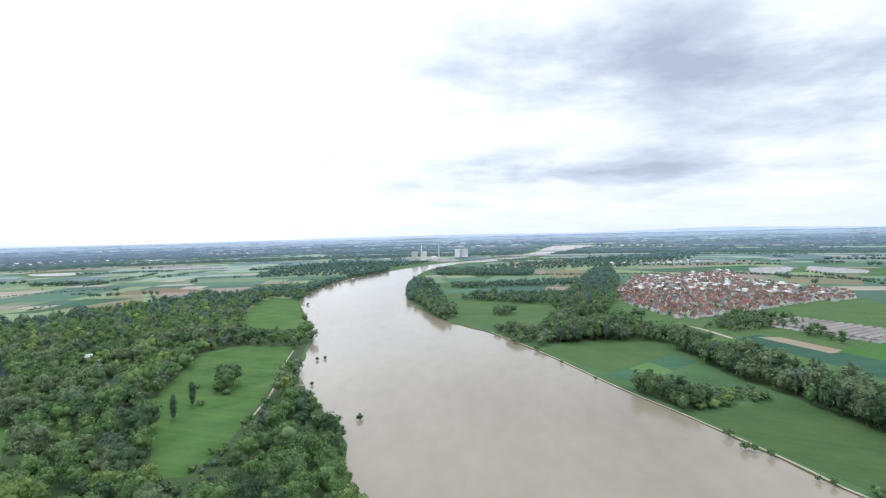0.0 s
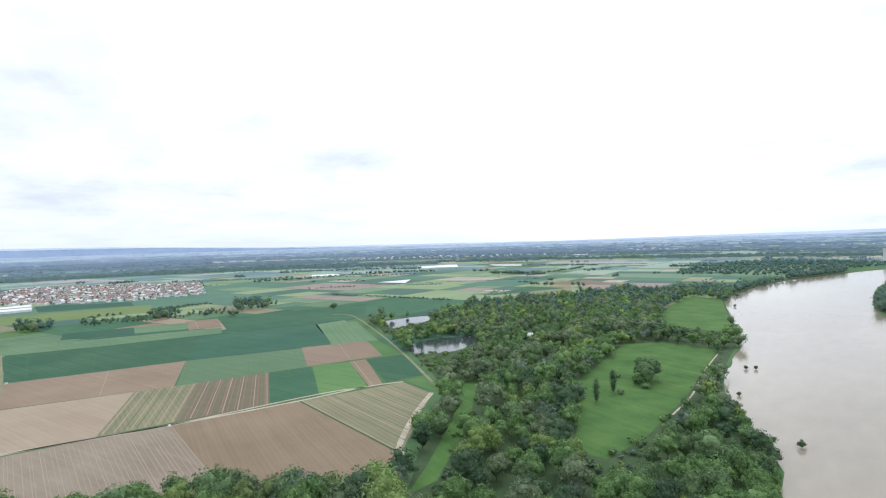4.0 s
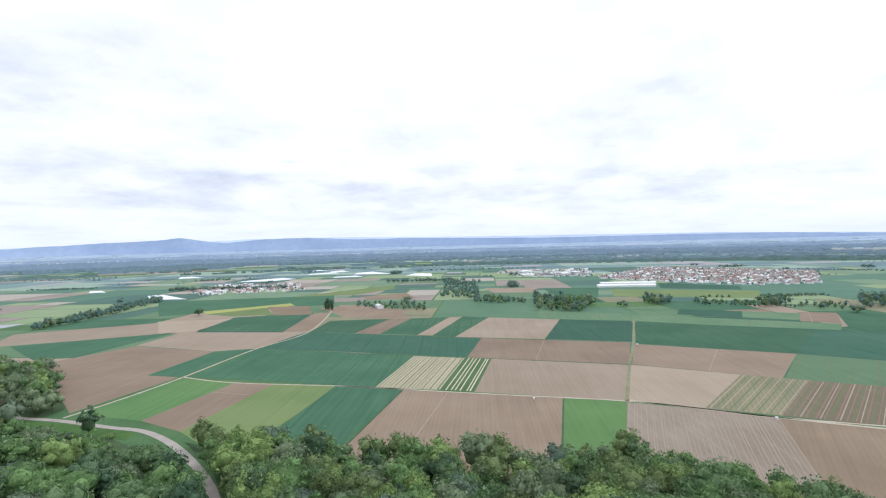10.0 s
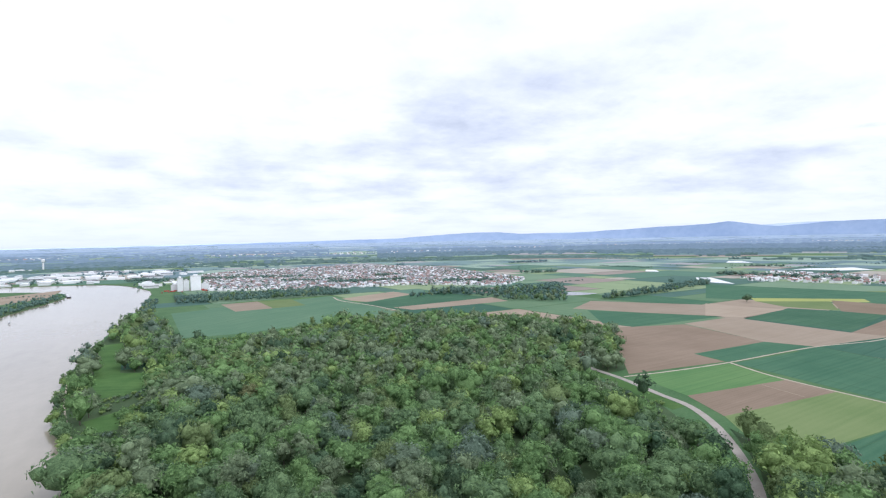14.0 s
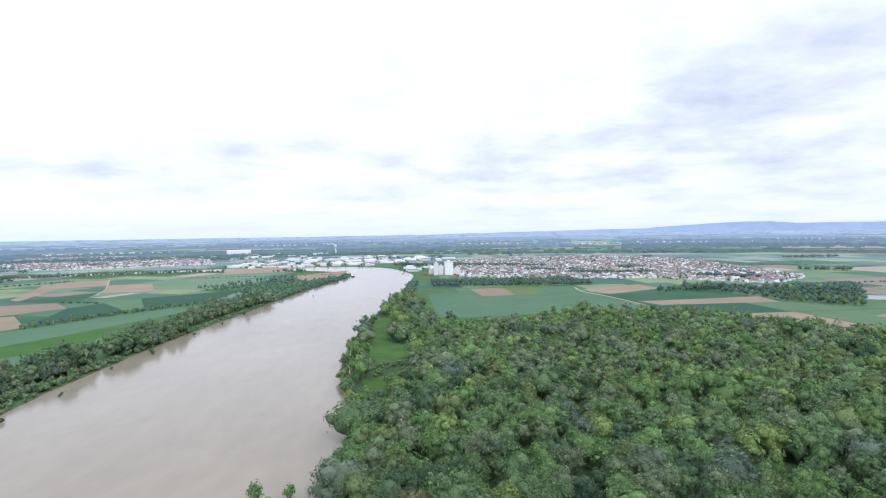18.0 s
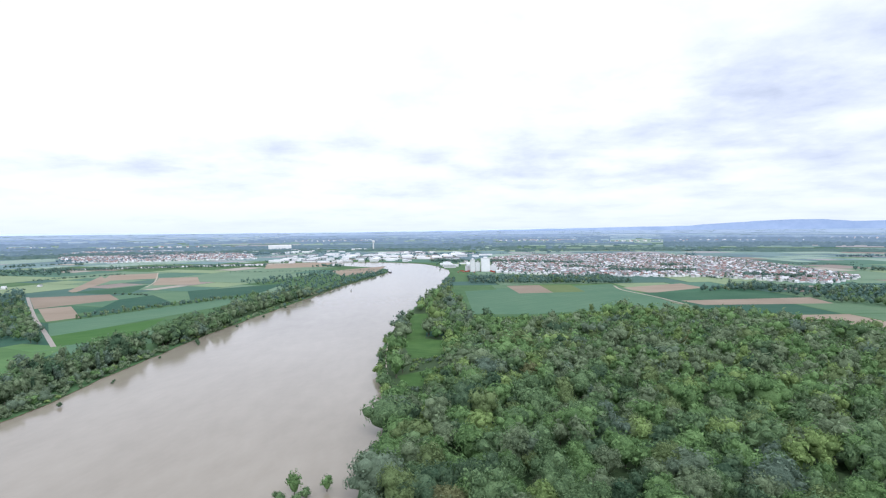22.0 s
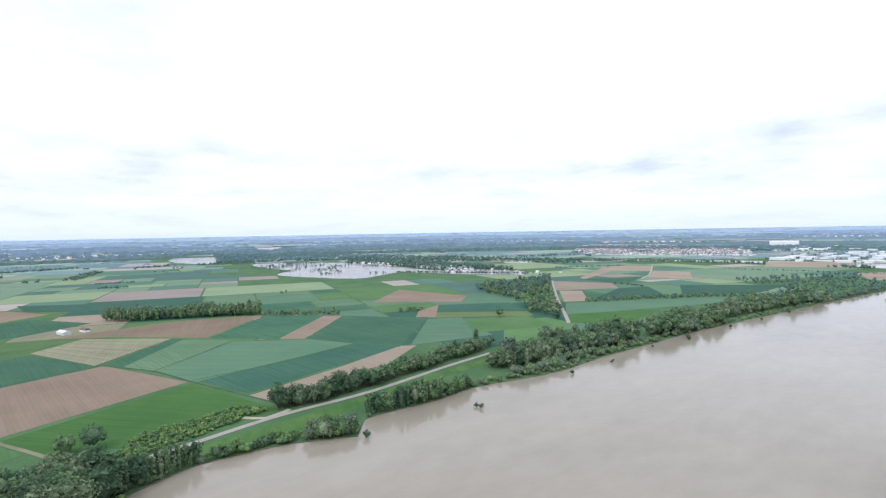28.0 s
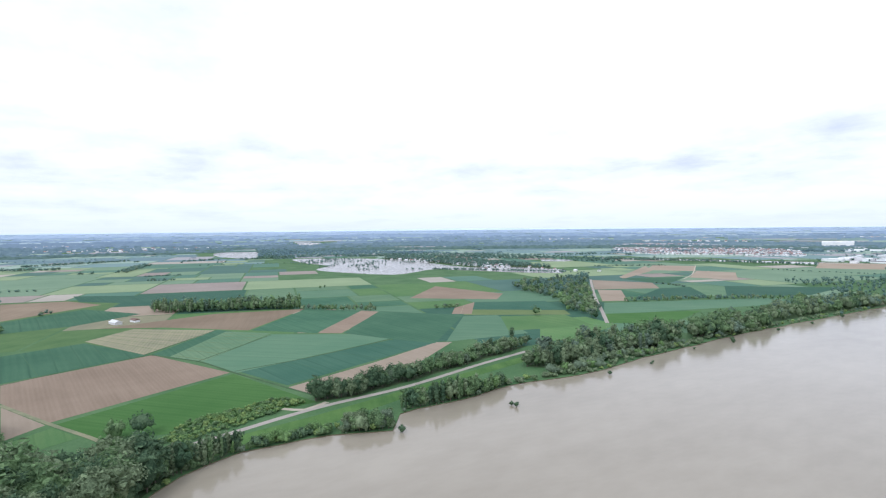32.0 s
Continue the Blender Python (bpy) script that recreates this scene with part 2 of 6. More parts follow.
GRASS = surface("rough grass", (0.050, 0.120, 0.046), (0.105, 0.185, 0.079), 0.02, fine=0.5, bump=0.4)
LAWN = rows_surface("mown meadow", (0.044, 0.108, 0.029), (0.101, 0.185, 0.052), 9.0, 70.0, patch=0.035, contrast=0.1, bump=0.12)
TURF_TRACK = surface("worn turf track", (0.150, 0.180, 0.104), (0.280, 0.260, 0.160), 0.08, fine=1.0)
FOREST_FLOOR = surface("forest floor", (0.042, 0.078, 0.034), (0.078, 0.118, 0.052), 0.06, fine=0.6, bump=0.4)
ASPHALT = surface("weathered asphalt", (0.200, 0.175, 0.155), (0.270, 0.240, 0.215), 0.15, fine=2.0)
PAVING = surface("pale worn concrete road", (0.320, 0.288, 0.250), (0.410, 0.372, 0.328), 0.12, fine=1.5)
DIRT = surface("pale farm track", (0.360, 0.310, 0.235), (0.500, 0.450, 0.360), 0.08, fine=1.0)
BANK = surface("muddy bank", (0.120, 0.100, 0.060), (0.220, 0.180, 0.120), 0.1)
RIVER = water("silty river water", (0.276, 0.243, 0.186), (0.340, 0.303, 0.238), 0.08, 0.13)
POND = water("still pond water", (0.045, 0.058, 0.064), (0.075, 0.090, 0.105), 0.07, 0.12)
# strong ripple lets the lakes mirror sky above the raised far slope
LAKE = water("rippled flood water", (0.200, 0.195, 0.180), (0.250, 0.245, 0.230), 0.16, 0.55)
BARK = surface("bark", (0.100, 0.085, 0.065), (0.170, 0.150, 0.120), 0.5)
FOIL = surface("white crop foil", (0.700, 0.720, 0.730), (0.820, 0.830, 0.830), 0.03, rough=0.4)
WALL = surface("pale render", (0.64, 0.63, 0.61), (0.84, 0.83, 0.81), 0.02, rough=0.85, random_tint=0.08)
TOWN_WALL = surface("white town render", (0.76, 0.76, 0.75), (0.92, 0.92, 0.91), 0.02, rough=0.85)
SHED_ROOF = surface("weathered grey shed roof", (0.240, 0.222, 0.208), (0.360, 0.335, 0.315), 0.06, rough=0.7, random_tint=0.12)
CONCRETE = surface("white cladding", (0.680, 0.685, 0.685), (0.820, 0.825, 0.825), 0.02, rough=0.6, random_tint=0.2)
TILE_RED = surface("red roof tiles", (0.190, 0.098, 0.082), (0.295, 0.160, 0.132), 0.05, rough=0.8, random_tint=0.3)
TILE_BROWN = surface("brown roof tiles", (0.13, 0.085, 0.072), (0.21, 0.145, 0.12), 0.05, rough=0.8, random_tint=0.3)
TILE_GREY = surface("grey roof tiles", (0.130, 0.130, 0.140), (0.220, 0.215, 0.220), 0.05, rough=0.7, random_tint=0.25)
SHEET = surface("pale sheet roof", (0.560, 0.560, 0.560), (0.760, 0.760, 0.750), 0.03, rough=0.5, random_tint=0.1)
# roof tones of distant towns, lightened copies with haze in the colour
TOWN_ROOFS = [
    surface("red town roofs", (0.250, 0.150, 0.135), (0.350, 0.225, 0.205), 0.05, rough=0.8),
    surface("brown town roofs", (0.190, 0.150, 0.140), (0.270, 0.220, 0.205), 0.05, rough=0.8),
    surface("grey town roofs", (0.230, 0.235, 0.250), (0.330, 0.335, 0.350), 0.05, rough=0.7),
    surface("pale town roofs", (0.600, 0.605, 0.610), (0.780, 0.780, 0.780), 0.03, rough=0.5),
]
RED_STEEL = surface("red painted steel", (0.360, 0.050, 0.040), (0.460, 0.080, 0.060), 0.1, rough=0.5)
DARK = surface("dark glass", (0.020, 0.025, 0.030), (0.050, 0.055, 0.060), 0.2, rough=0.2)

LEAF = {
    "mid": leaves("green leaves", (0.101, 0.172, 0.083), (0.195, 0.291, 0.136)),
    "mid2": leaves("grass-green leaves", (0.112, 0.203, 0.077), (0.209, 0.331, 0.130)),
    "mid3": leaves("soft green leaves", (0.138, 0.192, 0.109), (0.240, 0.308, 0.174)),
    "light": leaves("fresh light leaves", (0.169, 0.256, 0.087), (0.292, 0.397, 0.145)),
    "dark": leaves("dark leaves", (0.063, 0.116, 0.068), (0.131, 0.199, 0.109)),
    "deep": leaves("deep green leaves", (0.055, 0.107, 0.062), (0.110, 0.183, 0.102)),
    "silver": leaves("silvery willow leaves", (0.135, 0.190, 0.122), (0.215, 0.285, 0.190), contrast=0.7),
    "grey": leaves("grey-green leaves", (0.110, 0.164, 0.118), (0.189, 0.257, 0.186)),
    "olive": leaves("olive young leaves", (0.131, 0.185, 0.077), (0.218, 0.293, 0.125)),
    "rust": leaves("rusty young leaves", (0.138, 0.153, 0.073), (0.217, 0.235, 0.113)),
    # distance haze is put into these two leaf colours
    "far": leaves("hazed distant foliage", (0.093, 0.165, 0.140), (0.175, 0.272, 0.221), contrast=0.45),
    "plain": leaves("hazed foliage of the far plain", (0.142, 0.232, 0.261), (0.210, 0.309, 0.327), contrast=0.45),
}
ROW = 98.0   # bearing across which the rows of the eastern fields lie
FIELD = {
    # kind: (material, object name, label)
    "soil": (rows_surface("ploughed soil", (0.200, 0.149, 0.106), (0.278, 0.215, 0.157), 3.0, ROW), "ploughed_field", "bare brown ploughed field with fine harrow lines"),
    "palesoil": (rows_surface("dry pale soil", (0.272, 0.216, 0.157), (0.351, 0.289, 0.220), 4.0, ROW), "ploughed_field", "pale dry harrowed field of bare soil"),
    "redsoil": (rows_surface("red-brown soil", (0.183, 0.138, 0.094), (0.254, 0.198, 0.137), 3.0, ROW - 25), "ploughed_field", "red-brown ploughed field with pale wheel lines"),
    "furrow": (rows_surface("furrowed soil", (0.224, 0.179, 0.138), (0.333, 0.286, 0.225), 4.5, ROW + 2, contrast=0.15), "furrowed_field", "brown field with pale parallel furrows"),
    "stubble": (rows_surface("sprouting rows", (0.179, 0.180, 0.118), (0.276, 0.258, 0.159), 3.5, ROW - 20, contrast=0.8), "sprouting_field", "olive and straw coloured field with sprouting rows"),
    "strips": (rows_surface("foil strips soil", (0.281, 0.265, 0.169), (0.359, 0.340, 0.231), 3.0, ROW), "vegetable_field", "vegetable field with pale and green strips"),
    "strips2": (rows_surface("mixed strips soil", (0.160, 0.140, 0.092), (0.218, 0.185, 0.128), 3.0, ROW), "vegetable_field", "brown and olive vegetable field in strips"),
    "beds": (rows_surface("leafy beds", (0.060, 0.118, 0.052), (0.095, 0.155, 0.070), 3.0, ROW), "vegetable_field", "green vegetable field with pale straw beds"),
    "crop": (rows_surface("dense green grain", (0.037, 0.106, 0.061), (0.073, 0.156, 0.088), 6.0, ROW, tram=19.0), "grain_field", "dense dark green grain field"),
    "crop2": (rows_surface("blue-green grain", (0.033, 0.098, 0.065), (0.060, 0.134, 0.087), 6.0, ROW + 3, tram=22.0), "grain_field", "dense blue-green grain field"),
    "lightcrop": (rows_surface("thin green crop", (0.094, 0.180, 0.098), (0.152, 0.232, 0.130), 5.0, ROW, tram=15.0), "crop_field", "light green field of young crops"),
    "lightcrop2": (rows_surface("pale green grain", (0.080, 0.165, 0.098), (0.121, 0.206, 0.122), 5.0, ROW + 40, tram=18.0), "crop_field", "light green grain field with faint tramlines"),
    "grass": (rows_surface("bright green grass", (0.074, 0.167, 0.059), (0.129, 0.221, 0.082), 4.0, ROW, tram=14.0), "grass_field", "bright green grass field"),
    "vivid": (rows_surface("vivid green grass", (0.048, 0.128, 0.030), (0.081, 0.173, 0.048), 5.0, ROW + 35, tram=12.0), "grass_field", "vivid green mown grass field"),
    "lawn2": (rows_surface("river meadow grass", (0.056, 0.118, 0.042), (0.101, 0.165, 0.061), 7.0, 60, patch=0.03, contrast=0.12, bump=0.1), "meadow", "mown green river meadow with faint lines"),
    "fresh": (rows_surface("fresh grass", (0.080, 0.165, 0.056), (0.125, 0.220, 0.080), 5.0, ROW), "grass_field", "fresh green grass field flecked with yellow"),
    "meadowy": (rows_surface("yellow-green meadow", (0.121, 0.181, 0.066), (0.179, 0.227, 0.096), 5.0, ROW), "meadow", "yellow-green flowering meadow"),
    "yellow": (rows_surface("flowering rape", (0.290, 0.330, 0.106), (0.380, 0.400, 0.132), 5.0, ROW), "rape_field", "yellow flowering rape field"),
}
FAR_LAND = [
    # land of the far plain, haze painted in as paler and cooler colours: (material, share, label)
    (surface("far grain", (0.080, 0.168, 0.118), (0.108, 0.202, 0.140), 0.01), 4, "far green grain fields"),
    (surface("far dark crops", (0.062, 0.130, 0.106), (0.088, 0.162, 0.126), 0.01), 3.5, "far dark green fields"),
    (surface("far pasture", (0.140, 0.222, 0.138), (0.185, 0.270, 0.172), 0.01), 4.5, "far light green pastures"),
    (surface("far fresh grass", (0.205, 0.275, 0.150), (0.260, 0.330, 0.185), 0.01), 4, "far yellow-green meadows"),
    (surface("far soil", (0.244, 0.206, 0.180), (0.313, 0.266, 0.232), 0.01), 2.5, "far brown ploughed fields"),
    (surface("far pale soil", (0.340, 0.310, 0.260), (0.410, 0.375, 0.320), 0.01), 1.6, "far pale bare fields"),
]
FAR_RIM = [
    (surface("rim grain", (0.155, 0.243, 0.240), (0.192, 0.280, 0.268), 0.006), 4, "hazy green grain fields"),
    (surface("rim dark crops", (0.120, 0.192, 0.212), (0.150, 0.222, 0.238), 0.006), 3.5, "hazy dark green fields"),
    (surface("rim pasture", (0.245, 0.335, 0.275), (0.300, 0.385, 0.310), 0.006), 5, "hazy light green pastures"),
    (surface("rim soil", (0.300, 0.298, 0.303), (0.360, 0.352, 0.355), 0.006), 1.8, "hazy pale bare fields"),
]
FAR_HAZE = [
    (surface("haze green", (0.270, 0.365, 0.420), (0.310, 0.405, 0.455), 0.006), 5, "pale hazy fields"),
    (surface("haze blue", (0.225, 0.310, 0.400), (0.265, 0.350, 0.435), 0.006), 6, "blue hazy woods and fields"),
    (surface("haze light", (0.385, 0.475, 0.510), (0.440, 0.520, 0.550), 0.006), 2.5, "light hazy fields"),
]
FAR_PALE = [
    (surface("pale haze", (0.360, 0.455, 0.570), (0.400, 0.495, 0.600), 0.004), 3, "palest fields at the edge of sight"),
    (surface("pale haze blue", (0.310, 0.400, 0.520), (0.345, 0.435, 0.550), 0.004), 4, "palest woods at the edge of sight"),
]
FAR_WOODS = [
    # haze painted into the wood colour, by distance: (nearer than, material)
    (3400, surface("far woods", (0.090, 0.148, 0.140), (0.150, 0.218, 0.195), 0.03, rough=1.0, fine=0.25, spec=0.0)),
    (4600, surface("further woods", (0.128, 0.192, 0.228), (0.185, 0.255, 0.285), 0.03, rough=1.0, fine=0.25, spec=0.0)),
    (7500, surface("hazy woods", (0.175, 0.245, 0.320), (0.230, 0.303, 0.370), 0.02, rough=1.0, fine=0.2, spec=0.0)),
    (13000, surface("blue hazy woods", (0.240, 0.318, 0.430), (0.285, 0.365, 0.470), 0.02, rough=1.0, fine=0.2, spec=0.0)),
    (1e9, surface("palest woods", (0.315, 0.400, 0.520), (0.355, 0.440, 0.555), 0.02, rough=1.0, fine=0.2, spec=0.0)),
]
MARGIN = surface("dark grassy field margin", (0.040, 0.085, 0.040), (0.075, 0.125, 0.058), 0.1)
PALE_STRIP = surface("straw strip", (0.46, 0.41, 0.28), (0.60, 0.55, 0.40), 0.2)
GREEN_STRIP = surface("leaf strip", (0.055, 0.125, 0.040), (0.095, 0.170, 0.055), 0.2)
STRAW_STRIP = surface("dry soil strip", (0.30, 0.245, 0.175), (0.38, 0.315, 0.23), 0.2)
LEAFY_STRIP = surface("sparse leaf strip", (0.105, 0.150, 0.066), (0.150, 0.185, 0.085), 0.2)
TRAMLINE = surface("wheel line in the crop", (0.050, 0.125, 0.060), (0.075, 0.145, 0.072), 0.2)
ROSE_STRIP = surface("reddish strip", (0.20, 0.135, 0.105), (0.27, 0.18, 0.14), 0.2)

# ---------------------------------------------------------------- builders


def sheet(name, verts, faces, mats, smooth=False, slots=None):
    """A mesh object from arrays: faces are rows of triangle corners."""
    verts = np.asarray(verts, np.float32).reshape(-1, 3)
    faces = np.asarray(faces, np.int32).reshape(-1, 3)
    me = bpy.data.meshes.new(name)
    me.vertices.add(len(verts))
    me.vertices.foreach_set("co", verts.ravel())
    me.loops.add(faces.size)
    me.loops.foreach_set("vertex_index", faces.ravel())
    me.polygons.add(len(faces))
    me.polygons.foreach_set("loop_start", np.arange(0, faces.size, 3, dtype=np.int32))
    if slots is not None:
        me.polygons.foreach_set("material_index", np.asarray(slots, np.int32))
    me.update(calc_edges=True)
    for m in mats if isinstance(mats, (list, tuple)) else [mats]:
        me.materials.append(m)
    return me


def part(name, bm, mat, parent, label=""):
    """A bmesh as one mesh object under a thing or a part."""
    me = bpy.data.meshes.new(name)
    bm.to_mesh(me)
    bm.free()
    me.materials.append(mat)
    ob = new(name, me)
    ob.parent = parent
    return tagged(ob, label)


def inside(poly, x, y):
    """Which of the points x, y lie in a polygon."""
    x, y = np.asarray(x, float), np.asarray(y, float)
    hit = np.zeros(x.shape, bool)
    for (x0, y0), (x1, y1) in zip(poly, poly[1:] + poly[:1]):
        if y0 != y1:
            hit ^= ((y0 > y) != (y1 > y)) & (x < (x1 - x0) * (y - y0) / (y1 - y0) + x0)
    return hit


def near_line(line, x, y, reach):
    """Which points lie within reach of a polyline."""
    hit = np.zeros(np.shape(x), bool)
    for (x0, y0), (x1, y1) in zip(line, line[1:]):
        dx, dy = x1 - x0, y1 - y0
        t = np.clip(((x - x0) * dx + (y - y0) * dy) / (dx * dx + dy * dy + 1e-9), 0, 1)
        hit |= (x - x0 - t * dx) ** 2 + (y - y0 - t * dy) ** 2 < reach * reach
    return hit


def curve(points, step=12.0):
    """A smooth line through points (Catmull-Rom)."""
    p = [np.array(q, float) for q in points]
    p = [2 * p[0] - p[1]] + p + [2 * p[-1] - p[-2]]
    got = []
    for a, b, c, d in zip(p, p[1:], p[2:], p[3:]):
        n = max(2, int(np.linalg.norm(c - b) / step))
        for t in np.linspace(0, 1, n, endpoint=False):
            got.append(tuple(0.5 * (2 * b + (c - a) * t + (2 * a - 5 * b + 4 * c - d) * t * t + (3 * b - a - 3 * c + d) * t ** 3)))
    return got + [tuple(p[-2])]


def ragged(points, amount, size, seed):
    """The same line with an uneven edge."""
    got = []
    for x, y in points:
        v = noise.noise_vector(Vector((x / size, y / size, seed)))
        got.append((x + v[0] * amount, y + v[1] * amount))
    return got


def slab(name, outline, z, mat, label, category, thick=0.05, group=""):
    """Flat land of some outline, a few centimetres thick, as part of the setting."""
    bm = bmesh.new()
    x, y, up, k = fold([p[0] for p in outline], [p[1] for p in outline])
    f = bm.faces.new([bm.verts.new((px, py, z + pz + (0.7 if pz > 0 else 0.0))) for px, py, pz in zip(x, y, up)])
    if f.normal.z < 0 or sum(a[0] * b[1] - b[0] * a[1] for a, b in zip(outline, outline[1:] + outline[:1])) < 0:
        f.normal_flip()
    down = bmesh.ops.extrude_face_region(bm, geom=[f])
    bmesh.ops.translate(bm, verts=[v for v in down["geom"] if isinstance(v, bmesh.types.BMVert)], vec=(0, 0, -thick))
    bmesh.ops.recalc_face_normals(bm, faces=bm.faces)
    bmesh.ops.triangulate(bm, faces=[q for q in bm.faces if len(q.verts) > 4])
    ob = part(name, bm, mat, None)
    return tagged(ob, label, category, group, "structure")


def ribbon(name, line, width, z, mat, label, category):
    pts = [np.array(p) for p in curve(line, 8.0)]
    left, right = [], []
    for i, p in enumerate(pts):
        d = pts[min(i + 1, len(pts) - 1)] - pts[max(i - 1, 0)]
        d = d / (np.linalg.norm(d) + 1e-9)
        s = np.array((-d[1], d[0])) * width / 2 * (1 + 0.12 * noise.noise(Vector((p[0] / 9, p[1] / 9, 3))))
        left.append(p + s)
        right.append(p - s)
    bm = bmesh.new()
    top = [[bm.verts.new((q[0], q[1], z)) for q in side] for side in (left, right)]
    low = [[bm.verts.new((q[0], q[1], z - 0.08)) for q in side] for side in (left, right)]
    for i in range(len(pts) - 1):
        bm.faces.new((top[1][i], top[1][i + 1], top[0][i + 1], top[0][i]))
        bm.faces.new((top[0][i], top[0][i + 1], low[0][i + 1], low[0][i]))
        bm.faces.new((low[1][i], low[1][i + 1], top[1][i + 1], top[1][i]))
    return tagged(part(name, bm, mat, None), label, category, "", "structure")


def box(bm, x0, y0, z0, x1, y1, z1):
    v = [bm.verts.new(p) for p in ((x0, y0, z0), (x1, y0, z0), (x1, y1, z0), (x0, y1, z0), (x0, y0, z1), (x1, y0, z1), (x1, y1, z1), (x0, y1, z1))]
    for q in ((3, 2, 1, 0), (4, 5, 6, 7), (0, 1, 5, 4), (1, 2, 6, 5), (2, 3, 7, 6), (3, 0, 4, 7)):
        bm.faces.new([v[i] for i in q])


# ---------------------------------------------------------------- the lie of the land
# Out to EDGE the plain is level. Beyond it the land rises very gently to the rim, and the country that stretches
# on for tens of kilometres is squeezed onto that slope, ever smaller, to fit the camera's view, like the far end of a
# diorama.
EDGE, RIM, CAMERA_HEIGHT = 2950.0, 4700.0, 120.0


def rise(r):
    return 104.0 * np.clip((np.asarray(r, float) - EDGE) / (RIM - EDGE), 0, 1) ** 1.4


LADDER = np.linspace(EDGE, RIM, 900)
DISTANCE = LADDER * CAMERA_HEIGHT / (CAMERA_HEIGHT - rise(LADDER))


def fold(x, y):
    """Where a place of the level plain lies on the slope, at the same angle from the camera: x, y, height and the size
    of things there.
    """
    x, y = np.asarray(x, float), np.asarray(y, float)
    d = np.maximum(np.hypot(x, y), 1e-6)
    r = np.where(d > EDGE, np.interp(d, DISTANCE, LADDER), d)
    z = rise(r)
    return x * r / d, y * r / d, z, (CAMERA_HEIGHT - z) / CAMERA_HEIGHT


def folded(line):
    x, y, z, k = fold([p[0] for p in line], [p[1] for p in line])
    return list(zip(x.tolist(), y.tolist()))


def laid(x, y, turn=0.0):
    """The pose of a thing that stands on the plain at x, y."""
    fx, fy, fz, k = [float(v) for v in fold(x, y)]
    return Matrix.LocRotScale((fx, fy, fz), Euler((0, 0, turn)), (k, k, k))


# ---------------------------------------------------------------- ground and water
NEAR_BANK = [(1420, 5750), (1020, 5107), (625, 3640), (348, 2950), (201, 2640), (30, 2440), (-61, 2270), (-192, 1905), (-278, 1590), (-303, 1280), (-288, 1072),
             (-203, 793), (-160, 649), (-139, 512), (-130, 469), (-106, 400), (-66, 327), (-57, 279), (-43, 246), (-30, 215), (-5, 100), (10, 0),
             (36, -120), (60, -225), (66, -274), (68, -325), (81, -384), (102, -470), (119, -604), (121, -841), (112, -1097), (117, -1377),
             (142, -1627), (275, -1915), (560, -2010), (800, -1960), (1050, -1860), (1300, -1745), (1500, -1650)]
FAR_BANK = [(1480, 5100), (1026, 4144), (730, 3376), (556, 3060), (423, 2761), (230, 2450), (90, 2330), (-40, 2000), (-92, 1509), (-82, 1135), (-52, 942), (-2, 764),
            (57, 653), (97, 538), (134, 409), (156, 343), (173, 277), (186, 227), (212, 125), (240, 40), (264, -2), (288, -24), (301, -56), (300, -104), (286, -138), (309, -156),
            (312, -219), (320, -255), (312, -334), (321, -411), (330, -544), (333, -697), (329, -941), (322, -1153), (299, -1480), (330, -1640),
            (450, -1760), (700, -1830), (1000, -1765), (1250, -1655), (1480, -1565)]
near_bank = ragged(folded(curve(NEAR_BANK, 14.0)), 4.0, 22.0, 1.0)
far_bank = ragged(folded(curve(FAR_BANK, 14.0)), 2.5, 22.0, 2.0)
RIVER_LINE = near_bank + far_bank[::-1]
# the waters of the far country, on the level plain
FAR_WATER = [
    [(1420, 5750), (1020, 5107), (625, 3640), (348, 2950), (423, 2761), (556, 3060), (730, 3376), (1026, 4144), (1480, 5100)],
    [(2619, -405), (2900, -420), (3153, -500), (3377, -724), (2500, -545), (2400, -470)],
    [(4058, -1200), (5176, -1483), (6495, -1760), (6806, -1997), (5176, -1643), (4646, -1565), (3982, -1234)],
]
POND_LINES = [ragged(folded(curve(p + p[:1], 14.0)[:-1]), 5.0, 30.0, 5.0) for p in (
    [(-638, 543), (-636, 600), (-615, 632), (-585, 600), (-575, 560), (-577, 511)],
    [(-462, 440), (-466, 484), (-440, 522), (-415, 510), (-396, 440), (-425, 408)],
    [(-760, -905), (-700, -1000), (-640, -1010), (-690, -900)],
    [(1039, -1003), (1119, -1081), (1287, -1046), (1384, -930), (1738, -947), (1928, -912), (2035, -876), (2110, -811), (2202, -627), (1915, -585), (1716, -600),
     (1564, -511), (1414, -543), (1270, -630), (1362, -796), (1284, -853), (1120, -926)],
    FAR_WATER[1],
    FAR_WATER[2],
    [(942, 1658), (1063, 1643), (961, 1491), (879, 1429), (850, 1481)],
    [(1135, 1671), (1154, 1472), (1083, 1382), (1014, 1406), (1046, 1539)],
    [(-1748, 2253), (-1654, 2293), (-1543, 2288), (-1470, 2100), (-1618, 2116)],
    [(1528, -1366), (1468, -1448), (1391, -1376), (1443, -1304)],
)]


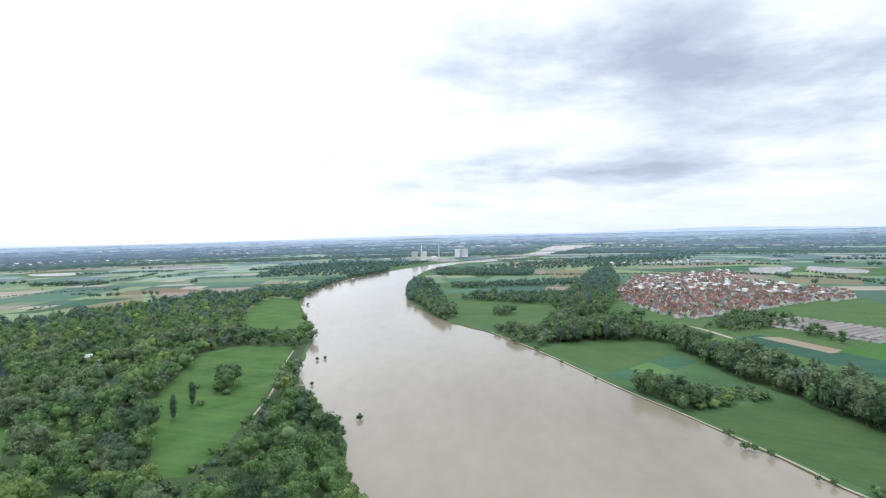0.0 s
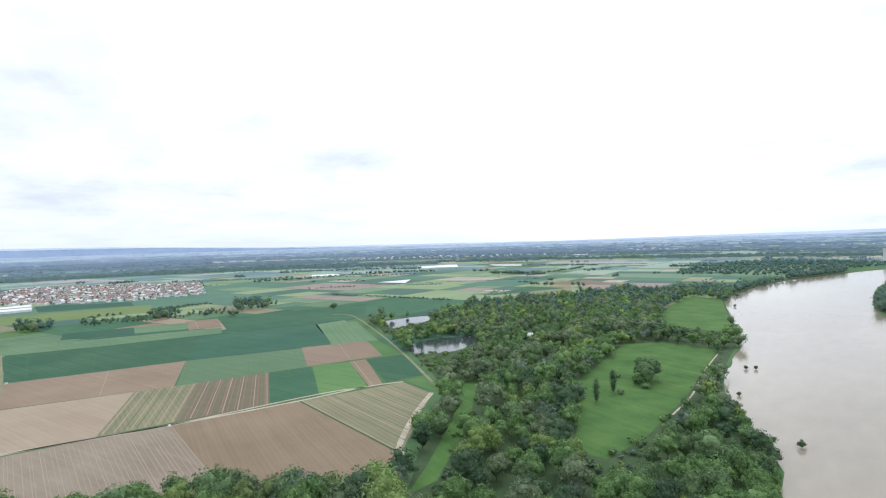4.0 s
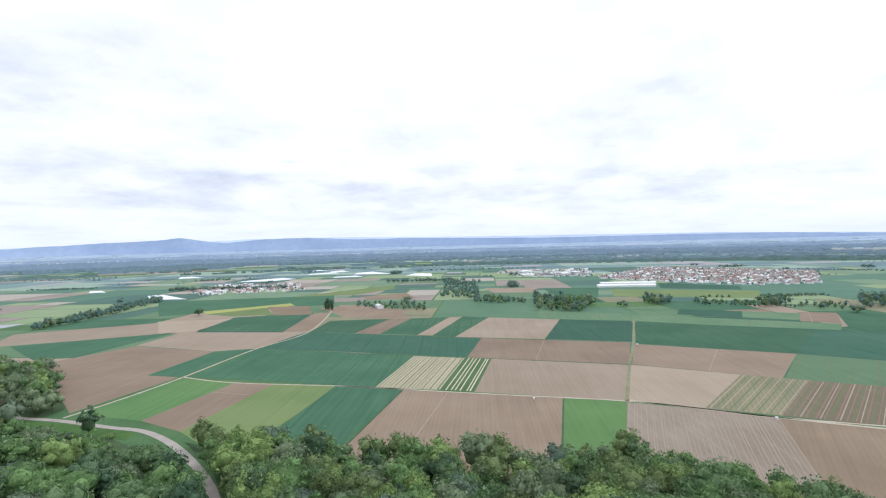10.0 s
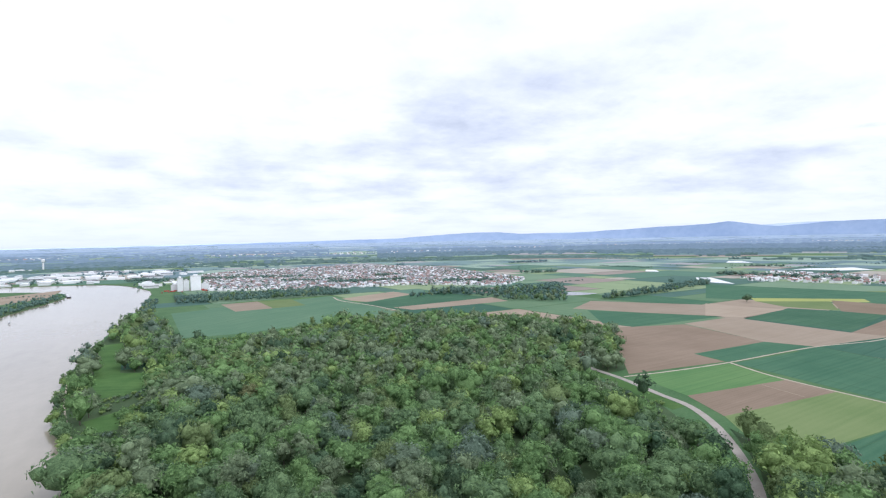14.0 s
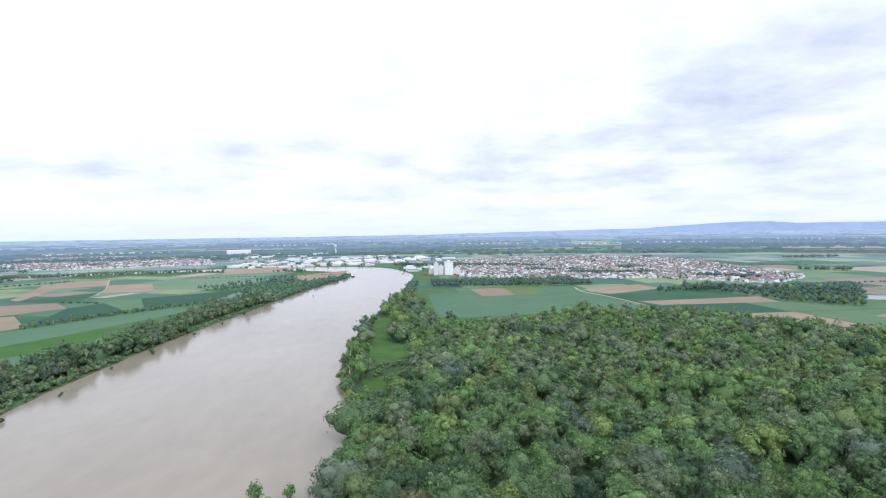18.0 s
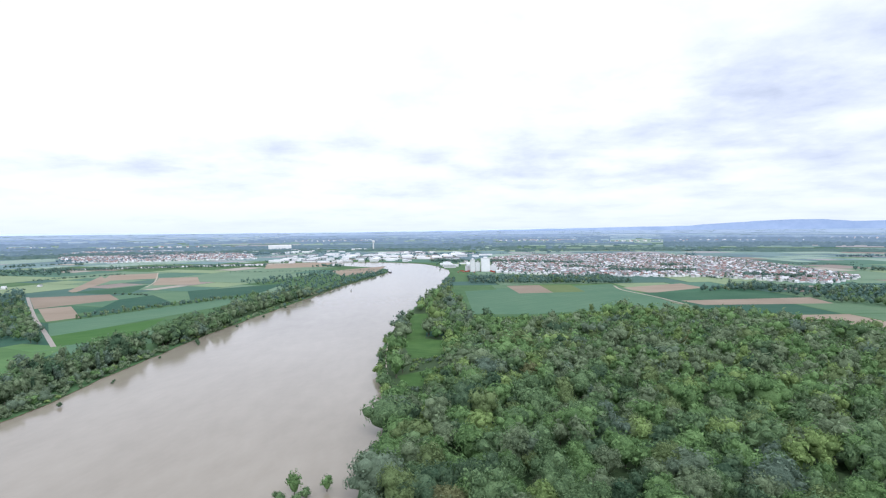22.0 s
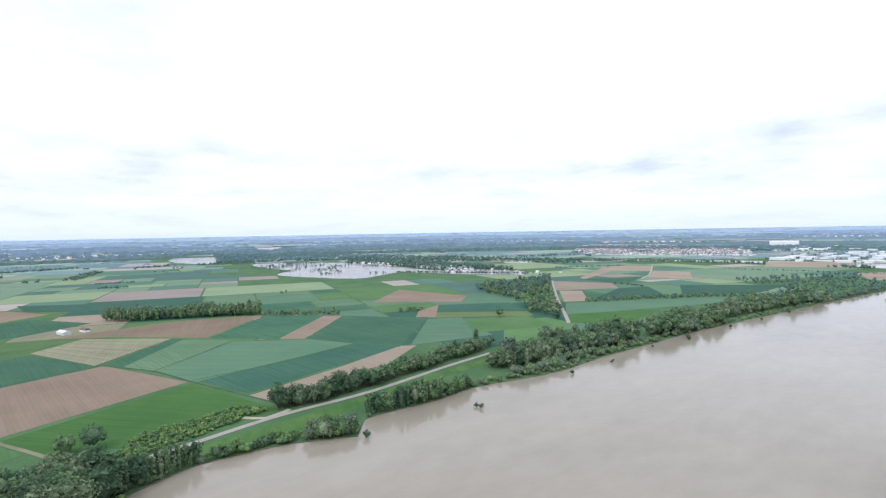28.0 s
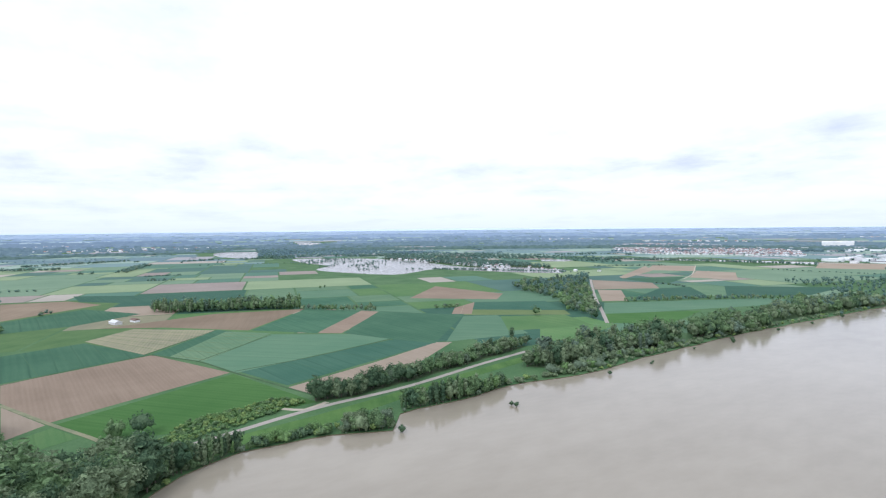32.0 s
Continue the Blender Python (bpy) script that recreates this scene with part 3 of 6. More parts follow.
def make_ground():
    from mathutils import geometry
    pts, edges = [], []
    for line in [RIVER_LINE] + POND_LINES:
        a = len(pts)
        pts += [Vector(p) for p in line]
        edges += [(a + i, a + (i + 1) % len(line)) for i in range(len(line))]
    rim = 180
    for k in range(18):
        r = EDGE + (RIM - EDGE) * k / 18
        pts += [Vector((r * math.cos(2 * math.pi * (i + 0.5 * (k % 2)) / rim), r * math.sin(2 * math.pi * (i + 0.5 * (k % 2)) / rim))) for i in range(rim)]
    a = len(pts)
    pts += [Vector((RIM * math.cos(2 * math.pi * i / rim), RIM * math.sin(2 * math.pi * i / rim))) for i in range(rim)]
    edges += [(a + i, a + (i + 1) % rim) for i in range(rim)]
    v, e, f, *rest = geometry.delaunay_2d_cdt(pts, edges, [], 1, 1e-4)
    v = np.array([tuple(p) for p in v])
    tri = np.array([t for t in f])
    mid = v[tri].mean(1)
    wet = np.zeros(len(tri), bool)
    for line in [RIVER_LINE] + POND_LINES:
        wet |= inside([tuple(p) for p in line], mid[:, 0], mid[:, 1])
    dry = tri[~wet]
    cross = np.cross(v[dry[:, 1]] - v[dry[:, 0]], v[dry[:, 2]] - v[dry[:, 0]])
    dry[cross < 0] = dry[cross < 0][:, ::-1]
    ground = new("ground", sheet("ground", np.c_[v, rise(np.hypot(v[:, 0], v[:, 1]))], dry, GRASS))
    tagged(ground, "flat green flood plain reaching to the horizon", "ground", "", "structure")
    for i, line in enumerate([RIVER_LINE] + POND_LINES):
        n = len(line)
        p = np.array(line)
        up = rise(np.hypot(p[:, 0], p[:, 1]))
        verts = np.r_[np.c_[p, up + (0.0 if i == 0 else 0.14)], np.c_[p, up - 2.5]]
        k = np.arange(n)
        j = (k + 1) % n
        bank = new("river_bank" if i == 0 else "pond_bank", sheet("bank", verts, np.r_[np.c_[k, j, j + n], np.c_[k, j + n, k + n]], BANK))
        tagged(bank, "muddy earth bank at the waterline", "bank", "", "structure")
        wv, we, wf, *rest = geometry.delaunay_2d_cdt([Vector(q) for q in line], [(a, (a + 1) % n) for a in range(n)], [], 1, 1e-4)
        wv = np.array([tuple(q) for q in wv])
        wf = np.array([t for t in wf])
        cross = np.cross(wv[wf[:, 1]] - wv[wf[:, 0]], wv[wf[:, 2]] - wv[wf[:, 0]])
        wf[cross < 0] = wf[cross < 0][:, ::-1]
        surface_ = new("river" if i == 0 else "pond", sheet("water", np.c_[wv, rise(np.hypot(wv[:, 0], wv[:, 1])) + (-0.5 if i == 0 else 0.14)], wf, RIVER if i == 0 else LAKE if i > 3 else POND))
        tagged(surface_, "wide swollen river of silty brown water" if i == 0 else "still water between trees", "water", "", "structure")


make_ground()

# ---------------------------------------------------------------- distance
SKYLINE = [(0, -0.18), (30, -0.25), (47, -0.25), (62, 0.04), (70, 0.34), (82, 0.43), (90, 0.42), (98, 0.6), (106, 0.78), (111, 0.76),
           (116, 1.05), (120, 0.98), (124, 0.66), (126, 0.95), (128, 1.25), (130, 1.02), (134, 0.88), (142, 0.45), (148, 0.48), (150, 0.68), (154, 0.65),
           (161, 0.20), (171, 0.06), (182, -0.12), (200, -0.22), (215, -0.27), (232, -0.28), (262, -0.25), (300, -0.15), (320, -0.12), (345, -0.12), (360, -0.18)]


def ring(name, radius, top, mat, label, wave, steps=900):
    """A far range of hills: a relief of rising slopes all round."""
    rows = 7
    verts, faces = [], []
    for k in range(rows):
        f = k / (rows - 1)
        for i in range(steps):
            az = 360.0 * i / steps
            h = max(2.0, top(az)) + wave * noise.fractal(Vector((az * 0.45, radius, 0)), 1.0, 2.0, 4)
            a = radians(az)
            r = radius + 110 * f - 14 * f * noise.noise(Vector((az * 0.6, f * 2.0, 7)))
            verts.append((-math.sin(a) * r, math.cos(a) * r, h * f ** 0.8))
    for k in range(rows - 1):
        for i in range(steps):
            a, b = k * steps + i, k * steps + (i + 1) % steps
            faces += [(a, b, b + steps), (a, b + steps, a + steps)]
    ob = new(name, sheet(name, verts, faces, mat))
    ob.data.polygons.foreach_set("use_smooth", [True] * len(ob.data.polygons))
    return tagged(ob, label, "hills", "", "structure")


def hill_top(az):
    el = np.interp(az % 360, [a for a, e in SKYLINE], [e for a, e in SKYLINE])
    return 120 + 4750 * math.tan(radians(float(el)))


# blue and pale tones are the haze of distance, painted into both ridges
HILLS = surface("wooded hills in painted haze", (0.285, 0.378, 0.545), (0.365, 0.458, 0.620), 0.0035, rough=1.0, fine=0.02, spec=0.0)
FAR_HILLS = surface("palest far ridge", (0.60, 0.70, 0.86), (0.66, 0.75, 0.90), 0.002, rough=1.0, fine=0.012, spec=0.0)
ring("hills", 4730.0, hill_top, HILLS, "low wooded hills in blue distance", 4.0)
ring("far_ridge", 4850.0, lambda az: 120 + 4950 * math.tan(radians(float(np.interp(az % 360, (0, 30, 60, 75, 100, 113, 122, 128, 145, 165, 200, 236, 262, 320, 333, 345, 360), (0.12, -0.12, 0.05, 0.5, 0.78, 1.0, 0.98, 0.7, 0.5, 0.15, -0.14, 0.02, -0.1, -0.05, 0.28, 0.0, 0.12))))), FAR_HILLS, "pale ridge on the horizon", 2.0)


# ---------------------------------------------------------------- roads, fields
ROADS_DONE = []


def road(kind, width, line):
    name, mat, label, category = {"asphalt": ("road", ASPHALT, "narrow grey asphalt road between fields", "road"), "turf": ("turf_track", TURF_TRACK, "worn grassy track between fields", "track"), "track": ("farm_track", DIRT, "pale dry farm track along the fields", "track"), "paved": ("road", PAVING, "narrow pale concrete road between fields and trees", "road"), "margin": ("field_margin", MARGIN, "dark grassy margin between fields", "margin"), "path": ("bank_path", DIRT, "pale gravel path along the river bank", "path")}[kind]
    ribbon(name, line, width, 0.12 if kind in ("asphalt", "paved") else 0.09, mat, label, category)
    if kind != "margin":
        ROADS_DONE.append((line, width))


road("paved", 5.2, [(-321, -413), (-320, -376), (-319, -349), (-312, -304), (-308, -272), (-290, -236), (-264, -201), (-240, -174), (-213, -150)])
road("track", 2.4, [(-325, -355), (-377, -350), (-446, -349), (-579, -355), (-690, -345), (-831, -379), (-946, -416)])
road("track", 2.4, [(-446, -349), (-433, -288), (-433, -189), (-430, -147), (-430, -116)])
road("track", 2.4, [(-434, -189), (-429, -127), (-423, -43), (-417, 49), (-403, 104), (-391, 143), (-372, 250), (-356, 289)])
road("turf", 3.0, [(-417, 49), (-542, 67), (-657, 86), (-841, 111)])
road("track", 3.0, [(-420, 50), (-391, 140), (-369, 227), (-358, 288), (-345, 317)])
road("track", 4.0, [(-301, 307), (-276, 266), (-249, 228), (-232, 208), (-224, 208)])
road("turf", 3.0, [(-307, 321), (-424, 394), (-567, 477), (-737, 565), (-787, 559)])
road("paved", 5.0, [(318, 49), (314, 23), (324, -19), (333, -53), (350, -113), (360, -186), (384, -272), (400, -339)])
road("track", 4.0, [(361, -93), (351, -105), (358, -123)])
road("paved", 5.0, [(871, -928), (713, -767), (626, -680), (536, -594), (463, -523)])
road("turf", 3.0, [(476, 71), (414, 39), (365, 12), (340, 3)])
road("track", 4.0, [(-252, -1150), (-251, -1073), (-279, -979), (-300, -879)])
road("path", 1.5, [(188, 229), (182, 243), (176, 273), (156, 343), (134, 409), (98, 540), (57, 661)])
road("track", 5.0, [(305, 668), (312, 639), (316, 585)])
road("path", 1.3, [(118, -601), (101, -495), (84, -420), (69, -365)])
road("path", 1.4, [(-165, 580), (-154, 504), (-138, 420), (-133, 366)])
road("track", 3.0, [(757, -1107), (824, -1240), (993, -1510)])
road("margin", 2.0, [(589, -27), (536, -62), (476, -83), (413, -107), (378, -120)])
road("margin", 1.6, [(536, -62), (625, -150)])
road("margin", 1.8, [(480, -84), (496, -161), (528, -254)])
road("margin", 1.4, [(538, 80), (564, 34), (590, -26)])
road("margin", 1.6, [(695, -103), (593, -21)])
road("margin", 1.5, [(-427, -127), (-273, -127)])
road("margin", 1.2, [(-419, 3), (-272, 0)])
road("margin", 1.4, [(-587, -350), (-561, -153), (-554, -68)])
road("margin", 1.4, [(-554, -68), (-539, 66)])
road("margin", 1.2, [(-657, 82), (-674, -95), (-705, -345)])
road("margin", 1.6, [(-367, 228), (-284, 215), (-228, 206)])

CLEARINGS = []


def field(kind, *outline):
    mat, name, label = FIELD[kind]
    outline = list(outline)
    CLEARINGS.append(outline)
    z = 0.065 + 0.0015 * (len(CLEARINGS) % 9)
    ob = slab(name, outline, z, mat, label, "field")
    drill_strips(ob, kind, outline, z)
    return ob


STRIPED = {
    # kind: (strips, width, materials)
    "beds": (7, 0.9, (PALE_STRIP,)),
    "strips": (34, 0.5, (PALE_STRIP, LEAFY_STRIP, PALE_STRIP, STRAW_STRIP)),
    "strips2": (24, 0.7, (ROSE_STRIP, LEAFY_STRIP, ROSE_STRIP, STRAW_STRIP)),
    "stubble": (11, 0.7, (STRAW_STRIP, LEAFY_STRIP)),
    "furrow": (34, 0.35, (STRAW_STRIP,)),
    "redsoil": (4, 0.7, (STRAW_STRIP,)),
    "lightcrop": (7, 0.8, (LEAFY_STRIP,)),
    "crop": (3, 0.35, (TRAMLINE,)),
    "crop2": (3, 0.35, (TRAMLINE,)),
    "soil": (1, 0.5, (STRAW_STRIP,)),
}


def drill_strips(ob, kind, outline, z):
    """Strips that run from one end of a four-cornered field to the other, each a low bed of its own."""
    if kind not in STRIPED or len(outline) != 4:
        return
    n, width, mats = STRIPED[kind]
    a, b, c, d = [np.array(q, float) for q in outline]
    if min(np.linalg.norm(q) for q in (a, b, c, d)) > 900:
        return
    rng = random.Random(int(a[0]))
    for i in range(n):
        f = (i + 0.5 + rng.uniform(-0.3, 0.3)) / n
        p, q = a + (b - a) * f, d + (c - d) * f
        run = (q - p) / np.linalg.norm(q - p)
        side = np.array((-run[1], run[0])) * width / 2 * rng.uniform(0.7, 1.2)
        p, q = p + run * 2, q - run * 2
        bm = bmesh.new()
        top = [bm.verts.new((*v, z + 0.05)) for v in (p - side, q - side, q + side, p + side)]
        low = [bm.verts.new((*v, z - 0.02)) for v in (p - side * 1.3, q - side * 1.3, q + side * 1.3, p + side * 1.3)]
        bm.faces.new(top)
        for k in range(4):
            bm.faces.new((top[k], low[k], low[(k + 1) % 4], top[(k + 1) % 4]))
        bmesh.ops.recalc_face_normals(bm, faces=bm.faces)
        part("strip", bm, mats[i % len(mats)], ob)


field("grass", (-334, -355), (-442, -345), (-432, -286), (-327, -291))
field("soil", (-327, -291), (-432, -286), (-432, -247), (-311, -247))
field("meadowy", (-311, -247), (-432, -247), (-432, -188), (-286, -184), (-295, -222))
field("crop", (-433, -189), (-427, -127), (-305, -129), (-308, -182))
field("soil", (-427, -127), (-419, 3), (-272, 0), (-273, -127))
field("fresh", (-419, 3), (-415, 49), (-271, 30), (-272, 0))
field("furrow", (-414, 49), (-392, 143), (-272, 122), (-271, 30))
field("redsoil", (-391, 140), (-367, 228), (-228, 206), (-202, 151), (-271, 121))
field("stubble", (-367, 228), (-344, 316), (-300, 306), (-228, 206))
field("strips", (-561, -153), (-557, -98), (-430, -98), (-433, -153))
field("beds", (-557, -98), (-554, -68), (-428, -68), (-430, -98))
field("crop", (-448, -345), (-587, -350), (-561, -153), (-433, -153))
field("crop2", (-587, -350), (-705, -345), (-674, -95), (-558, -95))
field("palesoil", (-554, -68), (-539, 66), (-418, 49), (-428, -67))
field("soil", (-674, -95), (-657, 82), (-542, 67), (-557, -94))
field("soil", (-646, 85), (-604, 236), (-499, 184), (-541, 69))
field("palesoil", (-539, 68), (-509, 155), (-406, 100), (-418, 50))
field("stubble", (-509, 155), (-495, 203), (-395, 145), (-406, 100))
field("strips2", (-495, 203), (-478, 264), (-379, 209), (-395, 145))
field("crop", (-480, 265), (-463, 301), (-370, 250), (-379, 209))
field("grass", (-464, 304), (-448, 338), (-358, 288), (-369, 247))
field("lightcrop", (-604, 236), (-557, 352), (-465, 302), (-499, 186))
field("soil", (-561, 353), (-529, 427), (-444, 379), (-467, 300))
field("soil", (-450, 339), (-444, 356), (-353, 301), (-357, 289))
field("crop", (-444, 356), (-428, 398), (-346, 349), (-355, 307))
field("grass", (-345, 320), (-344, 347), (-304, 326), (-299, 310))
field("lightcrop", (-700, 467), (-678, 527), (-517, 435), (-549, 385))
field("grass", (-529, 427), (-517, 435), (-428, 398), (-439, 375))
field("crop", (-828, 113), (-753, 315), (-604, 236), (-649, 87))
field("crop2", (-753, 315), (-706, 473), (-552, 390), (-604, 236))
field("crop2", (-842, 3), (-830, 106), (-661, 85), (-671, -16))
field("palesoil", (-862, -109), (-842, 3), (-671, -16), (-679, -130))
field("crop", (-870, -153), (-862, -109), (-679, -130), (-688, -162))
field("palesoil", (-861, -174), (-870, -153), (-688, -162), (-691, -183))
field("crop", (-847, -234), (-861, -174), (-691, -183), (-698, -238))
field("soil", (-840, -268), (-847, -234), (-694, -237), (-700, -275))
field("crop", (-816, -362), (-840, -268), (-700, -275), (-709, -345))
field("soil", (-483, -554), (-587, -526), (-565, -398), (-449, -391), (-445, -353), (-335, -360))
field("crop", (-449, -391), (-561, -396), (-578, -356), (-448, -351))
field("palesoil", (-591, -530), (-692, -539), (-701, -385), (-712, -349), (-585, -355), (-565, -398))
field("soil", (-701, -385), (-907, -434), (-923, -407), (-837, -381), (-712, -349))
field("crop2", (-694, -519), (-849, -558), (-914, -437), (-701, -385))
field("palesoil", (-563, -733), (-658, -804), (-857, -563), (-694, -519))
field("crop", (-571, -705), (-691, -549), (-515, -544), (-500, -586))
field("lightcrop", (-954, -32), (-812, 372), (-758, 347), (-854, -29))
field("soil", (-936, 367), (-925, 417), (-818, 375), (-833, 331))
field("crop", (-925, 417), (-865, 697), (-705, 568), (-767, 361))
field("lightcrop", (-706, 470), (-707, 525), (-573, 466), (-540, 439), (-552, 390))
field("soil", (-983, -458), (-1036, -395), (-947, -272), (-842, -242), (-861, -357))
field("crop", (-1107, -927), (-1243, -540), (-1048, -455), (-863, -723))
field("yellow", (-929, -680), (-1071, -567), (-1030, -535), (-891, -643))
field("crop", (-702, -525), (-835, -549), (-896, -447), (-711, -389))
field("palesoil", (-673, -565), (-796, -668), (-830, -550), (-706, -529))
field("meadowy", (-1365, 128), (-1304, 438), (-1146, 387), (-1192, 118))
field("lightcrop", (-1334, -205), (-1440, -62), (-1182, -39), (-1144, -170))
field("palesoil", (-1425, -189), (-1435, -46), (-1293, -56), (-1290, -151))
field("crop", (-1398, -38), (-1408, 103), (-1175, 85), (-1146, 11))
field("crop2", (-1552, 269), (-1431, 436), (-1329, 411), (-1381, 246))
field("lightcrop", (-944, 291), (-920, 366), (-845, 334), (-872, 269))
field("crop2", (-972, 203), (-944, 291), (-872, 269), (-903, 184))
field("meadowy", (-891, -643), (-990, -577), (-886, -503), (-861, -571))
field("redsoil", (-1007, -585), (-1023, -499), (-893, -431), (-879, -496))
field("meadowy", (-1208, -639), (-1398, -554), (-1549, -483), (-1430, -438), (-1257, -492))
field("redsoil", (-1200, -457), (-1306, -373), (-1166, -309), (-1134, -409))
field("palesoil", (-1036, -439), (-1036, -393), (-918, -345), (-919, -390))
field("soil", (540, 80), (588, -28), (478, -80), (415, 38), (481, 72))
field("vivid", (409, 34), (472, -82), (362, -117), (353, -22), (368, 14))
field("crop", (664, 98), (693, 31), (591, -24), (544, 81))
field("stubble", (703, 31), (759, -16), (691, -103), (595, -21))
field("crop", (591, -28), (695, -103), (674, -116), (571, -42))
field("lightcrop", (571, -42), (677, -110), (636, -153), (533, -66))
field("lightcrop2", (533, -66), (629, -151), (570, -238), (528, -254), (474, -85))
field("crop2", (475, -88), (523, -251), (483, -285), (414, -111))
field("palesoil", (408, -110), (441, -194), (485, -287), (476, -301), (422, -233), (377, -122))
field("redsoil", (786, 17), (830, -120), (803, -244), (669, -134), (750, -49))
field("crop", (667, -137), (797, -242), (737, -308), (606, -197))
field("soil", (605, -198), (737, -308), (712, -326), (589, -221))
field("crop", (588, -223), (717, -328), (617, -409), (481, -283), (528, -254))
field("lightcrop2", (609, -404), (590, -447), (468, -399), (481, -297))
field("grass", (580, -445), (541, -526), (462, -497), (491, -389))
field("crop2", (715, -496), (659, -598), (574, -559), (655, -444))
field("meadowy", (655, -444), (570, -555), (536, -533), (617, -409))
field("redsoil", (1145, 166), (1129, 72), (1043, 21), (927, 135))
field("crop", (915, 133), (997, 43), (893, -30), (826, 48), (813, 119))
field("crop2", (1212, 69), (1080, -157), (943, -120), (1108, 55))
field("soil", (821, -433), (960, -567), (778, -603), (722, -547))
field("soil", (681, -436), (715, -496), (618, -424), (634, -401))
# some brown fields from here on take pale soil to stand for haze
field("palesoil", (861, -922), (743, -977), (668, -901), (714, -814), (726, -785))
field("palesoil", (720, -786), (689, -816), (585, -709), (604, -671))
field("palesoil", (876, -1030), (1076, -1383), (949, -1250), (838, -1001))
field("palesoil", (1079, -1422), (979, -1488), (868, -1319), (972, -1249))
field("palesoil", (876, -1336), (782, -1358), (672, -1177), (768, -1145))
field("crop", (851, -1000), (784, -1157), (715, -999), (737, -977))
field("crop2", (668, -901), (642, -984), (530, -843), (585, -709))
field("lightcrop", (672, -992), (613, -1026), (530, -895), (543, -863))
field("crop2", (619, -1036), (475, -1187), (454, -1016), (530, -895))
field("lightcrop2", (589, -658), (466, -941), (418, -888), (509, -569))
field("vivid", (514, -576), (456, -710), (415, -578), (462, -522))
field("grass", (533, -476), (511, -536), (444, -524), (504, -449))
field("grass", (504, -449), (446, -518), (414, -421), (426, -379))
field("palesoil", (822, -1892), (626, -2033), (546, -1771), (731, -1659))
field("palesoil", (484, -1568), (359, -1773), (335, -1529), (398, -1391))
field("palesoil", (470, 70), (411, 40), (392, 59))
field("grass", (385, 58), (403, 36), (375, 21), (360, 50))
field("lightcrop2", (55, -1045), (-253, -1186), (-291, -866), (-52, -760), (28, -762))
field("palesoil", (-28, -1144), (-98, -1162), (-113, -1024), (-48, -1010))
field("meadowy", (-98, -1162), (-165, -1169), (-174, -1039), (-113, -1024))
field("palesoil", (-247, -1105), (-403, -1198), (-420, -1114), (-292, -1022))
field("crop", (-261, -1024), (-504, -1055), (-542, -909), (-296, -879))
field("palesoil", (-307, -914), (-537, -963), (-530, -888), (-326, -864))
field("lawn2", (100, 551), (158, 595), (209, 579), (228, 488), (151, 420))
field("lawn2", (161, 346), (238, 375), (253, 307), (193, 235), (180, 271))
field("crop2", (316, 585), (354, 607), (389, 472), (345, 419), (334, 478))
field("palesoil", (345, 592), (368, 589), (387, 514), (365, 507))
field("vivid", (377, 515), (449, 545), (389, 472))
field("lawn2", (-25, 1122), (108, 1093), (158, 868), (142, 779), (31, 697), (-15, 833))
field("palesoil", (289, 2292), (549, 2426), (472, 1992), (246, 1872))
field("stubble", (327, 1779), (464, 1728), (385, 1464), (297, 1451))
field("stubble", (830, 1325), (1046, 1352), (854, 1089), (764, 1181))
field("crop", (561, 1692), (1009, 1759), (965, 1540), (647, 1556))
field("stubble", (-774, 1009), (-721, 1275), (-553, 994), (-609, 951))
field("redsoil", (-822, 1285), (-743, 1420), (-589, 1311), (-765, 1236))
field("soil", (-659, 1012), (-590, 1041), (-550, 985), (-603, 957))
field("crop", (-792, 953), (-750, 1005), (-789, 1175), (-676, 1173), (-729, 950))

OPENINGS = []
OPENINGS.append([(-172, 605), (-232, 612), (-262, 577), (-235, 453), (-222, 391), (-175, 314), (-152, 269), (-134, 271), (-130, 312), (-140, 413), (-154, 504)])
slab("meadow", OPENINGS[-1], 0.075, LAWN, "lush green meadow between the trees", "meadow")
OPENINGS.append([(-297, 1076), (-358, 1108), (-342, 934), (-280, 740), (-196, 707), (-203, 778)])
slab("meadow", OPENINGS[-1], 0.075, LAWN, "lush green meadow between the trees", "meadow")
OPENINGS.append([(117, -755), (92, -764), (75, -585), (45, -570), (43, -495), (77, -495), (91, -543)])
slab("meadow", OPENINGS[-1], 0.075, LAWN, "lush green meadow between the trees", "meadow")
OPENINGS.append([(79, -433), (58, -451), (54, -405), (68, -405)])
slab("meadow", OPENINGS[-1], 0.075, LAWN, "lush green meadow between the trees", "meadow")
OPENINGS.append([(-188, 172), (-188, 194), (-231, 270), (-297, 362), (-297, 335), (-245, 270), (-205, 204)])
slab("meadow", OPENINGS[-1], 0.075, LAWN, "lush green meadow between the trees", "meadow")
OPENINGS.append([(304, -16), (305, -72), (319, -117), (344, -197), (370, -312), (388, -331), (336, -108), (321, -19)])
slab("meadow", OPENINGS[-1], 0.075, LAWN, "lush green meadow between the trees", "meadow")
OPENINGS.append([(-316, -388), (-314, -343), (-305, -274), (-292, -272), (-299, -337)])
slab("meadow", OPENINGS[-1], 0.075, LAWN, "lush green meadow between the trees", "meadow")
OPENINGS.append([(-377, 549), (-414, 596), (-396, 600), (-357, 547)])
slab("meadow", OPENINGS[-1], 0.075, LAWN, "lush green meadow between the trees", "meadow")
OPENINGS.append([(-289, -226), (-253, -189), (-209, -153), (-206, -156), (-236, -182)])
slab("meadow", OPENINGS[-1], 0.075, LAWN, "lush green meadow between the trees", "meadow")


def foil(*outline):
    slab("foil_field", list(outline), 0.16, FOIL, "field covered with white plastic foil", "field")


